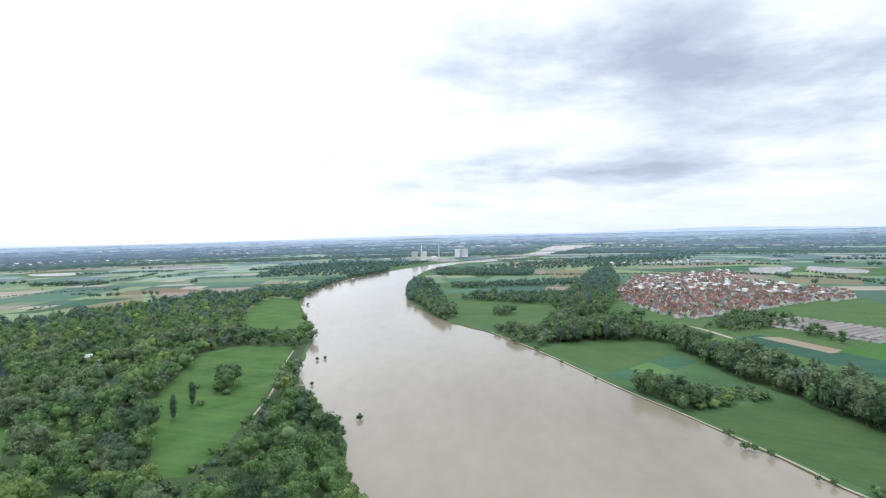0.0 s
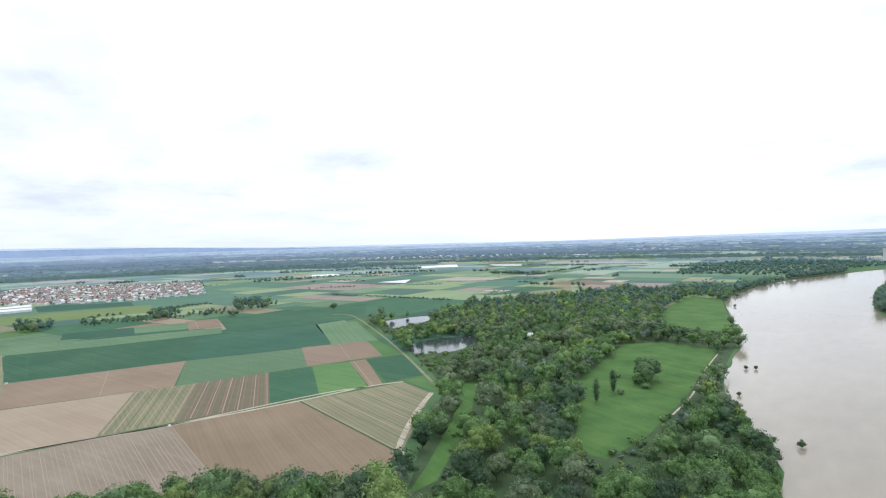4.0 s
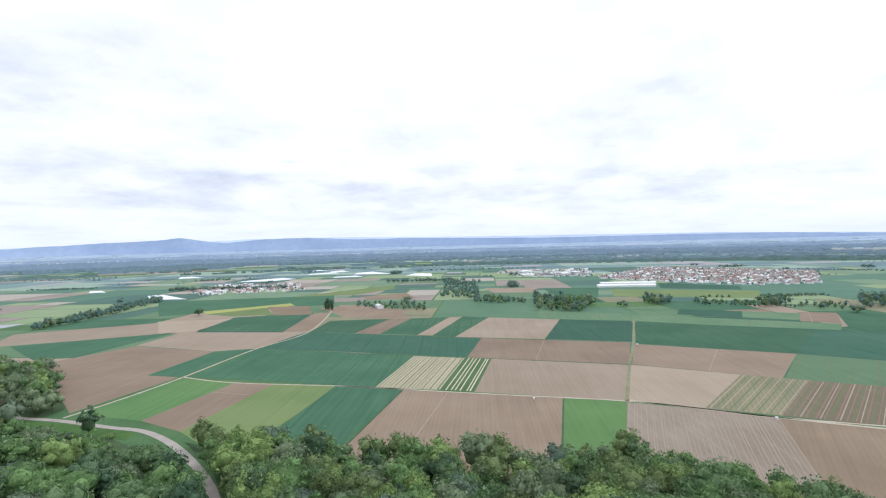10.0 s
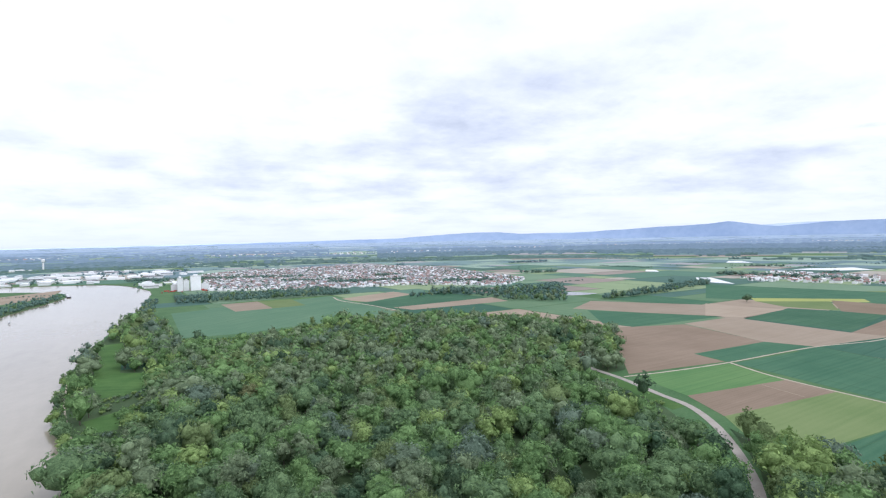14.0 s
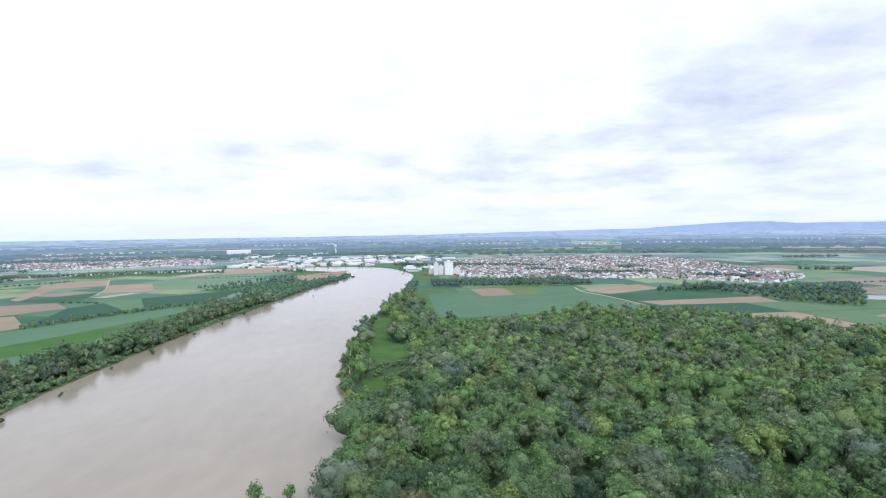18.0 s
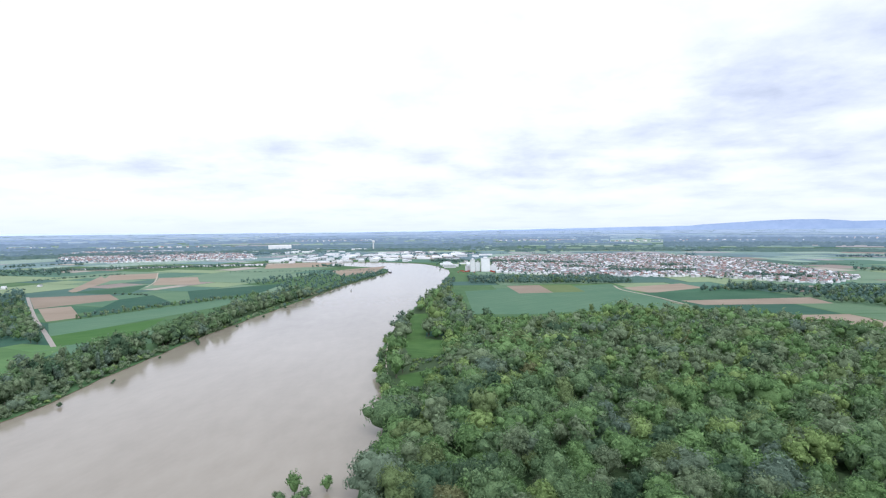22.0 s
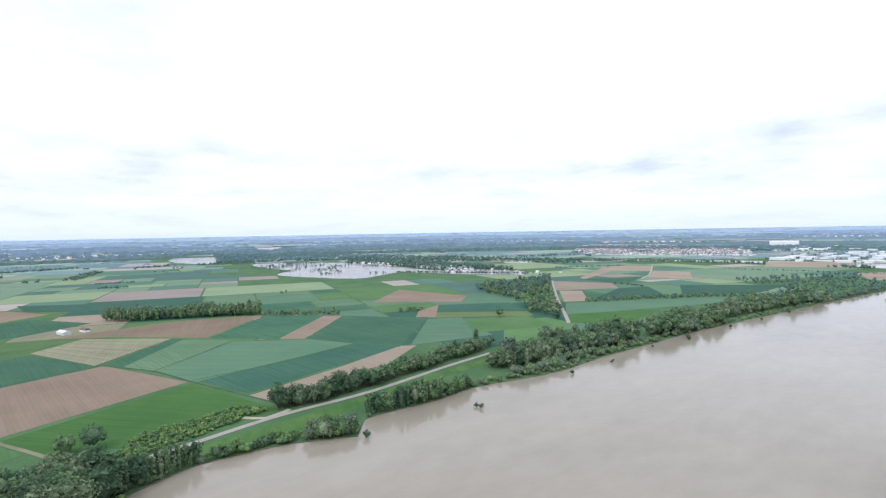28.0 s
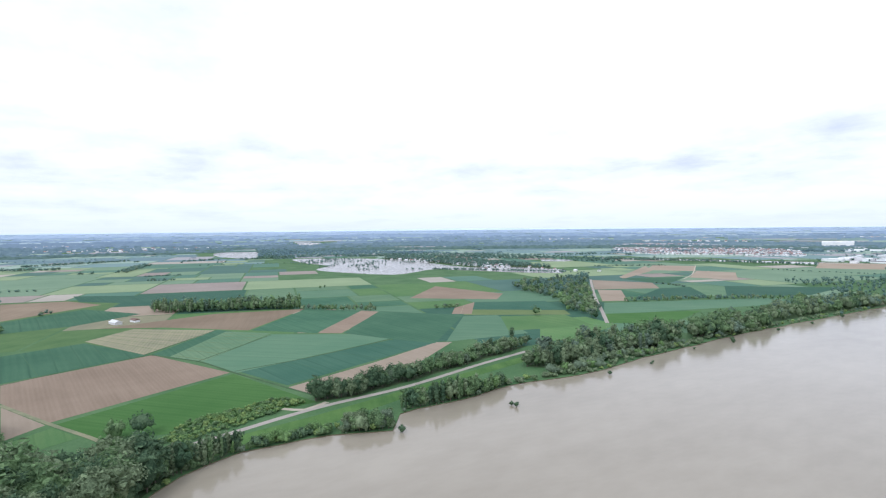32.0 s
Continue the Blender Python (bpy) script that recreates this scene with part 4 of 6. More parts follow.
foil((-1761, -1144), (-1802, -1028), (-1915, -984), (-1997, -1089), (-1845, -1149))
foil((-2448, -1226), (-2581, -1155), (-2669, -1256), (-2556, -1263))
foil((-2180, -1068), (-2285, -965), (-2396, -1042), (-2274, -1099))
foil((-2342, -1018), (-2433, -978), (-2558, -1065), (-2456, -1083))
foil((-2175, -853), (-2179, -679), (-2391, -842), (-2309, -882))
foil((-1961, -857), (-2007, -742), (-2086, -809), (-2030, -870))
foil((-2045, -583), (-1985, -462), (-2178, -511), (-2198, -585))
foil((-2015, -1585), (-2074, -1507), (-2178, -1641), (-2140, -1672))
foil((-1155, -990), (-1168, -896), (-1289, -1062), (-1258, -1086))
foil((-1358, -1377), (-1374, -1331), (-1439, -1409), (-1421, -1436))
foil((-2040, 3547), (-1851, 3541), (-2130, 4057), (-2219, 3906))
foil((-1862, 1214), (-1772, 1306), (-1894, 1381), (-1964, 1295))
foil((-1955, 1779), (-1734, 1981), (-1914, 2178), (-2011, 2004))
foil((-1320, 1117), (-1308, 1251), (-1211, 1134))
slab("sand_pit", [(1037, 1539), (1153, 1470), (1076, 1362), (977, 1439)], 0.1, DIRT, "bare pale sand pit", "ground")
slab("meadow", [(151, 421), (228, 488), (223, 522), (137, 452)], 0.09, FIELD["crop"][0], "darker green strip of the river meadow", "meadow")
slab("meadow", [(176, 440), (195, 455), (186, 490), (160, 468)], 0.1, FIELD["fresh"][0], "light flowering patch of the river meadow", "meadow")
CLEARINGS += OPENINGS

# far mosaic of fields, cut again and again


def make_mosaic():
    rng = random.Random(5)
    quads = []

    def cut(x0, y0, x1, y1, turn):
        wide, deep = x1 - x0, y1 - y0
        if max(wide, deep) < 130 or (max(wide, deep) < 330 and rng.random() < 0.35):
            c, s = math.cos(turn), math.sin(turn)
            quad = [(x * c - y * s, x * s + y * c) for x, y in ((x0 + 2, y0 + 2), (x1 - 2, y0 + 2), (x1 - 2, y1 - 2), (x0 + 2, y1 - 2))]
            mx, my = sum(q[0] for q in quad) / 4, sum(q[1] for q in quad) / 4
            if 600 < math.hypot(mx, my) < 3150 and (mx > 60) == (turn < 0):
                quads.append(quad + [(mx, my)])
        elif wide > deep * rng.uniform(0.7, 1.4):
            c = x0 + wide * rng.uniform(0.3, 0.7)
            cut(x0, y0, c, y1, turn), cut(c, y0, x1, y1, turn)
        else:
            c = y0 + deep * rng.uniform(0.3, 0.7)
            cut(x0, y0, x1, c, turn), cut(x0, c, x1, y1, turn)

    cut(-3500, -3500, 3500, 3500, radians(8))
    cut(-3500, -3500, 3500, 3500, radians(-14))
    q = np.array(quads)
    wet = np.zeros(len(q), bool)
    for line in [RIVER_LINE] + POND_LINES:
        wet |= inside([tuple(p) for p in line], q[:, :, 0].ravel(), q[:, :, 1].ravel()).reshape(-1, 5).any(1)
    q = q[~wet]
    reach = np.hypot(q[:, 4, 0], q[:, 4, 1])
    near_kinds = ["crop", "crop2", "lightcrop", "soil", "palesoil", "stubble", "grass", "lightcrop2"]
    near_share = [6, 5, 4, 2, 2, 2, 3, 4]
    pools = {}
    for quad, d in zip(q, reach):
        if d < 1150:
            key = FIELD["lawn2" if quad[4][0] > -300 and quad[4][1] > 0 else rng.choices(near_kinds, near_share)[0]][::2]
        else:
            # palettes with more haze in their colour further out
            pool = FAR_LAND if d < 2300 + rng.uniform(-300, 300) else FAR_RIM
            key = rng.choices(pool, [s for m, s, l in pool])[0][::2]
        pools.setdefault(key, []).append(quad[:4])
    # the further country, field behind field out to the horizon
    further = []
    d = 3020.0
    while d < 42500:
        deep = d * rng.uniform(0.025, 0.06) + 30
        az = rng.uniform(0, 0.1)
        while az < 6.283:
            step = rng.uniform(140, 800) / d * (1 if d < 8000 else 2.2)
            if d > 5500 or rng.random() < 0.85:
                a, b = az, az + step * (0.985 if d < 5500 else 1.0)
                lean = rng.uniform(-0.3, 0.3) * step
                quad = [(-math.sin(p) * e, math.cos(p) * e) for p, e in ((a, d), (a + lean, d + deep), (b + lean, d + deep * (1 if d > 5500 else rng.uniform(0.88, 1))), (b, d + 1))][::-1]
                # haze comes from the palette, paler ring by ring
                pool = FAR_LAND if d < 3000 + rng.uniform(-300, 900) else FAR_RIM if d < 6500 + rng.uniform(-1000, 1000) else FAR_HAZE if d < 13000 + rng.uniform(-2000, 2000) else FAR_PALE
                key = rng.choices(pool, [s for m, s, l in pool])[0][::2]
                further.append((key, quad))
            az += step
        d += deep
    q2 = np.array([quad for key, quad in further])
    wet = np.zeros(len(q2), bool)
    for line in FAR_WATER:
        for p in (q2, q2.mean(1, keepdims=True)):
            wet |= inside(line, p[:, :, 0].ravel(), p[:, :, 1].ravel()).reshape(len(q2), -1).any(1)
    for (key, quad), drop in zip(further, wet):
        if not drop:
            pools.setdefault(key, []).append(np.array(quad))
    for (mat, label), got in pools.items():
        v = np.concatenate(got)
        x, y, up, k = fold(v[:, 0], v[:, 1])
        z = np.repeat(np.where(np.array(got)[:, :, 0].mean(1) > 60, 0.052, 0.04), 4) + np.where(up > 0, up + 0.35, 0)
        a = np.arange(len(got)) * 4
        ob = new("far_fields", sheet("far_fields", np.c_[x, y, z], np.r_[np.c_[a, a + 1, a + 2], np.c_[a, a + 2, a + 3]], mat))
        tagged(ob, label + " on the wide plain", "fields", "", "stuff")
    return q[:, 4], reach


LAND, LAND_REACH = make_mosaic()

# ---------------------------------------------------------------- trees
BALLS = {}


def ball(level):
    """Corners and triangles of a small ball."""
    if level not in BALLS:
        bm = bmesh.new()
        bmesh.ops.create_icosphere(bm, subdivisions=level, radius=1.0)
        BALLS[level] = np.array([v.co[:] for v in bm.verts]), np.array([[v.index for v in f.verts] for f in bm.faces])
        bm.free()
    return BALLS[level]


def crown(seed, shape, tufts, size, lobes):
    """Leafy bulges on a dome: a rough core in each, and loose sprays of leaves all over. It is about 1 high and stands on z = 0."""
    rng = np.random.default_rng(seed)
    wide = {"round": 0.44, "tall": 0.30, "column": 0.12, "bush": 0.60, "spread": 0.58}[shape]
    verts, faces, n = [], [], 0
    centres = []
    for i in range(lobes):
        if shape == "column":
            f = i / max(1, lobes - 1)
            c = np.array((0, 0, 0.14 + 0.72 * f))
            rad = np.array((wide, wide, 0.20)) * (0.8 + 0.5 * math.sin(2.6 * f + 0.3) * (1 - 0.3 * f))
        elif i == 0:
            c, rad = np.array((0, 0, 0.44)), np.array((wide * 0.80, wide * 0.80, 0.44))
        else:
            a = 2.4 * i + rng.uniform(0, 0.8)
            up = rng.uniform(-0.25, 0.92)
            out = math.sqrt(1 - up * up)
            c = np.array((0, 0, 0.44)) + np.array((math.cos(a) * out * wide * 0.70, math.sin(a) * out * wide * 0.70, up * 0.38))
            k = wide * rng.uniform(0.30, 0.50) * (1.0 if lobes > 6 else 1.15)
            rad = np.array((k, k, k * rng.uniform(0.75, 1.1)))
        centres.append((c, rad))
        cv, cf = ball(2 if i == 0 and lobes > 6 else 1)
        core = c + cv * rad * 0.80 * rng.uniform(0.78, 1.12, (len(cv), 1))
        core[:, 2] = np.maximum(core[:, 2], 0.01)
        verts.append(core)
        faces.append(cf + n)
        n += len(core)
    c = np.array([q[0] for q in centres])
    rad = np.array([q[1] for q in centres])
    share = rad.prod(1) ** 0.66
    share[0] *= 0.7
    m = tufts * 4
    k = rng.choice(lobes, m, p=share / share.sum())
    d = rng.normal(size=(m, 3))
    d[:, 2] = np.abs(d[:, 2]) * 1.2 - 0.45
    d /= np.linalg.norm(d, axis=1)[:, None]
    p = c[k] + d * rad[k] * rng.uniform(0.78, 1.22, (m, 1))
    deep = ((((p[:, None] - c[None]) / rad[None]) ** 2).sum(2) < 0.60).any(1) | (p[:, 2] < 0)
    p, d = p[~deep][:tufts], d[~deep][:tufts]
    off = rng.normal(size=(len(p), 3, 3)) * size
    off -= 0.35 * (off * d[:, None]).sum(2, keepdims=True) * d[:, None]
    verts.append((p[:, None] + off).reshape(-1, 3))
    faces.append(np.arange(len(p) * 3).reshape(-1, 3) + n)
    return np.concatenate(verts), np.concatenate(faces)


def trunk(height, radius, limbs, seed):
    """A tapered trunk with a few limbs."""
    rng = random.Random(seed)
    verts, faces = [], []

    def limb(a, b, ra, rb, sides=5):
        n = len(verts)
        d = (Vector(b) - Vector(a)).normalized()
        u = d.orthogonal().normalized()
        v = d.cross(u)
        for p, r in ((a, ra), (b, rb)):
            for i in range(sides):
                t = 2 * math.pi * i / sides
                verts.append(tuple(Vector(p) + u * r * math.cos(t) + v * r * math.sin(t)))
        for i in range(sides):
            j = (i + 1) % sides
            faces.extend(((n + i, n + j, n + sides + j), (n + i, n + sides + j, n + sides + i)))

    limb((0, 0, -0.02), (0, 0, height * 0.45), radius, radius * 0.75)
    limb((0, 0, height * 0.45), (0.01, 0.01, height), radius * 0.75, radius * 0.25)
    for i in range(limbs):
        a = 2.4 * i + rng.uniform(0, 0.6)
        z = height * rng.uniform(0.35, 0.7)
        limb((0, 0, z), (math.cos(a) * 0.2, math.sin(a) * 0.2, z + 0.18), radius * 0.45, radius * 0.15, 4)
    return np.array(verts), np.array(faces)


LODS = {
    # detail: (sprays of leaves, spray size, bulges)
    "close": (820, 0.029, 11),
    "near": (290, 0.040, 8),
    "mid": (90, 0.062, 5),
    "far": (34, 0.085, 2),
    "tiny": (12, 0.13, 1),
}
TEMPLATES = {}


def template(shape, detail):
    if (shape, detail) not in TEMPLATES:
        tufts, size, lobes = LODS[detail]
        if shape == "column":
            lobes, size = max(lobes, 4), size * 0.6
        TEMPLATES[shape, detail] = [crown(17 * k + len(shape), shape, tufts, size, lobes) for k in range(10 if detail in ("close", "near", "mid") else 5)]
    return TEMPLATES[shape, detail]


STANDS = {}


def plant(x, y, height, species, shape="round", detail=None, spread=1.0, rng=random):
    """Notes one tree of a wood; the woods are joined by species at the end."""
    r = math.hypot(x, y)
    detail = "tiny" if r > 1250 else detail or ("close" if r < 270 else "near" if r < 420 else "mid" if r < 760 else "far")
    # leaf colours turn paler and bluer with distance to stand for haze
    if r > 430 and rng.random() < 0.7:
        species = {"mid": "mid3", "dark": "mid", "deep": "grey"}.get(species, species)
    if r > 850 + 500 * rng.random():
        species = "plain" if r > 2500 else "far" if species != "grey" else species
    STANDS.setdefault((species, detail), []).append((x, y, height, shape, spread, rng.random() * 6.283, rng.randrange(35)))


def grow_stands():
    tv, tf = trunk(0.5, 0.022, 0, 3)
    for (species, detail), trees in STANDS.items():
        vs, fs, slots, n = [], [], [], 0
        for x, y, h, shape, spread, turn, pick in trees:
            pool = template(shape, detail)
            v, f = pool[pick % len(pool)]
            c, s = math.cos(turn), math.sin(turn)
            stem = {"bush": 0.0, "tall": 0.02}.get(shape, 0.06)
            up = 0.0
            if x * x + y * y > EDGE * EDGE:
                x, y, up, small = [float(a) for a in fold(x, y)]
                h *= small
            k = h * (1 - stem)
            q = np.c_[(v[:, 0] * c - v[:, 1] * s) * k * spread + x, (v[:, 0] * s + v[:, 1] * c) * k * spread + y, v[:, 2] * k + h * stem + up]
            vs.append(q), fs.append(f + n), slots.append(np.zeros(len(f), int))
            n += len(q)
            if stem and detail in ("close", "near", "mid"):
                q = tv * h + (x, y, up)
                vs.append(q), fs.append(tf + n), slots.append(np.ones(len(tf), int))
                n += len(q)
        names = {"light": "fresh light green", "dark": "dark green", "deep": "deep green", "silver": "silvery grey-green willow", "grey": "grey-green", "olive": "olive young-leaved", "rust": "rusty young-leaved", "far": "hazy distant green", "plain": "hazy far blue-green"}
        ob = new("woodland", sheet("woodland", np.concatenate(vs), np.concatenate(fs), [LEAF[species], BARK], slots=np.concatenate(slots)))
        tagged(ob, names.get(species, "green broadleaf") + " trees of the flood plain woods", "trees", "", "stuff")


# glades and ponds kept open to the camera's view
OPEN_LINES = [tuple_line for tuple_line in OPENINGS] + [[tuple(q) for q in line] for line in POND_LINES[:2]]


def hides_view(x, y, h):
    """Whether a tree this tall would hide a glade, pond or road from the camera, 120 m above the origin."""
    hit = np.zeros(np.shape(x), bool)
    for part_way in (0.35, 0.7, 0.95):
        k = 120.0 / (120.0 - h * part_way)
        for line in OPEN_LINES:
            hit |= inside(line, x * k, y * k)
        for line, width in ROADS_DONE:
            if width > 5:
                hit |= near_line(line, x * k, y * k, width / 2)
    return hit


ROAD_LINES = [(line, width) for line, width in ROADS_DONE]


def wood(outline, spacing, height, mix, seed, shapes=(("round", 1.0),), spread=1.0, clear=True, floor=True, detail=None, keep=1.0):
    """Fill an outline with trees; mix is (species, share) pairs."""
    rng = random.Random(seed)
    xs, ys = [p[0] for p in outline], [p[1] for p in outline]
    got = []
    j = 0
    y = min(ys)
    while y < max(ys):
        x = min(xs) + (spacing / 2 if j % 2 else 0)
        while x < max(xs):
            got.append((x + rng.uniform(-0.42, 0.42) * spacing, y + rng.uniform(-0.42, 0.42) * spacing))
            x += spacing
        y += spacing * 0.87
        j += 1
    if not got:
        return
    px, py = np.array(got).T
    sway = np.array([noise.noise_vector(Vector((x / (spacing * 2.5), y / (spacing * 2.5), seed)))[:2] for x, y in got]) * spacing * 0.8
    ok = inside(outline, px + sway[:, 0], py + sway[:, 1])
    for line in [RIVER_LINE] + POND_LINES:
        ok &= ~inside([tuple(p) for p in line], px, py)
    if clear:
        for line in CLEARINGS:
            ok &= ~inside(line, px, py)
    for line, width in ROAD_LINES:
        ok &= ~near_line(line, px, py, width / 2 + spacing * 0.33)
    low = hides_view(px, py, height * 0.95) if clear else np.zeros(len(px), bool)
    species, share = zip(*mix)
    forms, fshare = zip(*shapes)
    # low bushes where a tall tree would block the camera's view
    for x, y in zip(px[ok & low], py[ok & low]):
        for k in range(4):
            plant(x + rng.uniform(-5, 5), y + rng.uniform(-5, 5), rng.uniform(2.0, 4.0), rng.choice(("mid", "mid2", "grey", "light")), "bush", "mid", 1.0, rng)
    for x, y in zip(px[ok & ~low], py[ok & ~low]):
        if rng.random() > keep:
            continue
        stand = 0.98 + 0.34 * noise.noise(Vector((x / 38, y / 38, seed)))
        h = height * stand * rng.uniform(0.66, 1.22)
        plant(x, y, h, rng.choices(species, share)[0], rng.choices(forms, fshare)[0], detail, spread * rng.uniform(0.85, 1.2), rng)
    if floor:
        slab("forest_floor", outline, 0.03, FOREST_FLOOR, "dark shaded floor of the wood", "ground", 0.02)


BROAD = [("mid", 5), ("mid2", 5), ("mid3", 3), ("light", 1.2), ("dark", 1.6), ("deep", 0.3), ("silver", 0.35), ("grey", 0.4), ("olive", 1.3), ("rust", 0.05)]
UPSTREAM = [("mid", 3), ("mid2", 5), ("mid3", 2), ("light", 2), ("dark", 2), ("deep", 0.7), ("grey", 0.3), ("silver", 0.2)]
# the great wood downstream
wood([(-133, -778), (-211, -768), (-300, -741), (-399, -630), (-438, -559), (-469, -507), (-343, -373), (-299, -367), (-295, -288), (-268, -223), (-226, -172), (-120, -95), (-60, -60), (0, -40), (12, -20), (36, -120), (58, -225), (66, -325), (80, -384), (100, -470), (118, -600), (118, -850), (83, -1046), (40, -760), (30, -660), (-40, -635), (-120, -685), (-190, -745)], 13.5, 19, BROAD, 3, shapes=(("round", 6), ("tall", 2), ("spread", 2)))
# young scrub at the edge of the great wood
wood([(11, -717), (-70, -734), (-160, -790), (-210, -760), (-130, -690), (-40, -640), (20, -660)], 6, 3.4, [("light", 4), ("mid2", 1)], 4, shapes=(("bush", 1),), floor=False)
# belt between the road and the fields
wood([(-293, -229), (-284, -165), (-280, -106), (-296, -55), (-280, -5), (-286, 28), (-262, 97), (-223, 118), (-210, 147), (-200, 179), (-197, 181), (-110, 60), (-90, -20), (-120, -80), (-216, -148), (-258, -185), (-294, -230)], 11.5, 20, [("mid", 3), ("mid2", 3), ("mid3", 2), ("light", 2), ("olive", 2), ("dark", 1.5), ("grey", 0.6)], 5, shapes=(("round", 6), ("tall", 3)))
# wood upstream between fields and meadow
wood([(-110, 60), (-192, 178), (-259, 259), (-296, 318), (-355, 361), (-496, 448), (-664, 542), (-675, 540), (-616, 649), (-655, 789), (-619, 932), (-545, 969), (-524, 1166), (-440, 1171), (-395, 1311), (-346, 1282), (-216, 2153), (-200, 1880), (-285, 1580), (-306, 1280), (-292, 1072), (-207, 793), (-164, 649), (-142, 512), (-133, 469), (-108, 400), (-68, 327), (-59, 279), (-45, 246), (-10, 100)], 14.5, 17, UPSTREAM, 6, shapes=(("round", 6), ("tall", 2), ("spread", 2)))
# tree belt beyond the river meadow
wood([(121, 584), (188, 591), (237, 573), (232, 438), (245, 380), (250, 304), (330, 190), (400, 180), (291, 354), (279, 432), (256, 561), (221, 670), (146, 649)], 8.5, 20, [("dark", 4), ("deep", 1.6), ("mid", 4), ("mid3", 2), ("mid2", 1)], 7, shapes=(("tall", 3), ("round", 1)), spread=0.95)
# grove on the bank
wood([(140, 405), (161, 350), (184, 379), (165, 432)], 8.5, 14, [("mid", 3), ("dark", 2)], 8, shapes=(("tall", 1),), clear=False)
# willow scrub beside the grove
wood([(165, 354), (231, 373), (225, 398), (171, 413)], 7, 5.5, [("mid", 2), ("silver", 1.5), ("light", 1)], 9, shapes=(("bush", 1),), clear=False, floor=False)
# overhanging trees on the near bank
wood([(-28, 205), (-41, 246), (-55, 279), (-63, 320), (-104, 396), (-114, 402), (-76, 322), (-66, 280), (-52, 244), (-40, 205)], 6, 9, [("mid", 3), ("mid2", 2), ("dark", 1), ("light", 1)], 60, clear=False, floor=False, shapes=(("round", 2), ("tall", 1)))
# clump on the point
wood([(-74, 1050), (0, 758), (19, 798), (-13, 1120), (-35, 1400), (-83, 1413)], 11, 17, [("dark", 4), ("deep", 1.6), ("mid", 4), ("mid3", 2), ("mid2", 1)], 10, clear=False)
# far tree band behind the point
wood([(-24, 1637), (251, 1527), (282, 1710), (-27, 1880)], 11, 15, [("dark", 4), ("deep", 1.6), ("mid", 4), ("mid3", 2), ("mid2", 1)], 11, clear=False, floor=False)
# second tree band
wood([(18, 1221), (123, 1222), (312, 1215), (346, 1345), (134, 1321), (19, 1305)], 11, 12, [("dark", 4), ("deep", 1.6), ("mid", 4), ("mid3", 2), ("mid2", 1)], 12, clear=False, floor=False, keep=0.85)
# third tree band
wood([(30, 1002), (186, 891), (213, 992), (72, 1079)], 10, 13, [("dark", 4), ("deep", 1.6), ("mid", 4), ("mid3", 2), ("mid2", 1)], 13, clear=False, floor=False, keep=0.9)
# copse on the point meadow
wood([(71, 790), (102, 785), (106, 831), (77, 836)], 9, 12, [("dark", 4), ("deep", 1.6), ("mid", 4), ("mid3", 2), ("mid2", 1)], 14, clear=False, floor=False)
# bank trees behind the point
wood([(57, 661), (101, 556), (124, 596), (119, 638), (83, 699)], 9, 11, [("dark", 4), ("deep", 1.6), ("mid", 4), ("mid3", 2), ("mid2", 1)], 15, clear=False, floor=False, keep=0.8)
# woods behind the point
wood([(106, 592), (132, 589), (150, 703), (250, 807), (416, 1276), (529, 1704), (466, 1671), (334, 1299), (181, 864)], 11, 17, [("dark", 4), ("deep", 1.6), ("mid", 4), ("mid3", 2), ("mid2", 1)], 16, keep=0.9)
# hedge round the village
wood([(314, 658), (413, 763), (457, 719), (424, 557), (400, 539), (409, 653), (340, 616)], 9, 9, [("dark", 4), ("deep", 1.6), ("mid", 4), ("mid3", 2), ("mid2", 1)], 17, floor=False, keep=0.7)
# poplar grove by the far bank
wood([(314, 48), (307, 24), (314, 1), (294, -17), (288, -19), (290, -20), (266, 0), (244, 38), (300, 110), (420, 80)], 5.2, 22, [("mid3", 4), ("mid", 4), ("dark", 2)], 18, shapes=(("tall", 1),), spread=1.1, clear=False)
# row on the bank
wood([(289, -20), (300, -56), (309, -57), (298, -24)], 3.0, 13, [("dark", 4), ("deep", 1.6), ("mid", 4), ("mid3", 2), ("mid2", 1)], 19, shapes=(("column", 3), ("tall", 1)), spread=1.0, clear=False, floor=False, detail="mid")
# scrub on the bank
wood([(300, -56), (301, -107), (309, -110), (310, -58)], 4.5, 6.5, [("mid", 2), ("mid2", 1), ("dark", 1)], 20, shapes=(("bush", 1), ("tall", 1)), clear=False, floor=False)
# willows on the bank
wood([(298, -109), (282, -141), (296, -147), (310, -117)], 4.5, 10, [("silver", 1), ("mid3", 3), ("mid", 2)], 21, shapes=(("round", 1), ("tall", 1)), clear=False, floor=False)
# bank row
wood([(314, -159), (310, -219), (321, -251), (328, -254), (320, -224), (320, -163)], 3.4, 13, [("dark", 4), ("deep", 1.6), ("mid", 4), ("mid3", 2), ("mid2", 1)], 22, shapes=(("column", 3), ("tall", 1)), spread=1.1, clear=False, floor=False, detail="mid")
# tall bank belt
wood([(356, -300), (334, -319), (338, -380), (340, -433), (342, -495), (368, -529), (383, -422), (378, -333)], 7.5, 19, [("dark", 4), ("deep", 1.6), ("mid", 4), ("mid3", 2)], 23, clear=False, shapes=(("tall", 3), ("column", 1), ("round", 1)), spread=1.05)
# tall group beyond the gap
wood([(344, -519), (333, -592), (363, -634), (372, -562)], 7.5, 20, [("dark", 4), ("deep", 1.6), ("mid", 4)], 57, clear=False, shapes=(("tall", 3), ("round", 1)), spread=1.05)
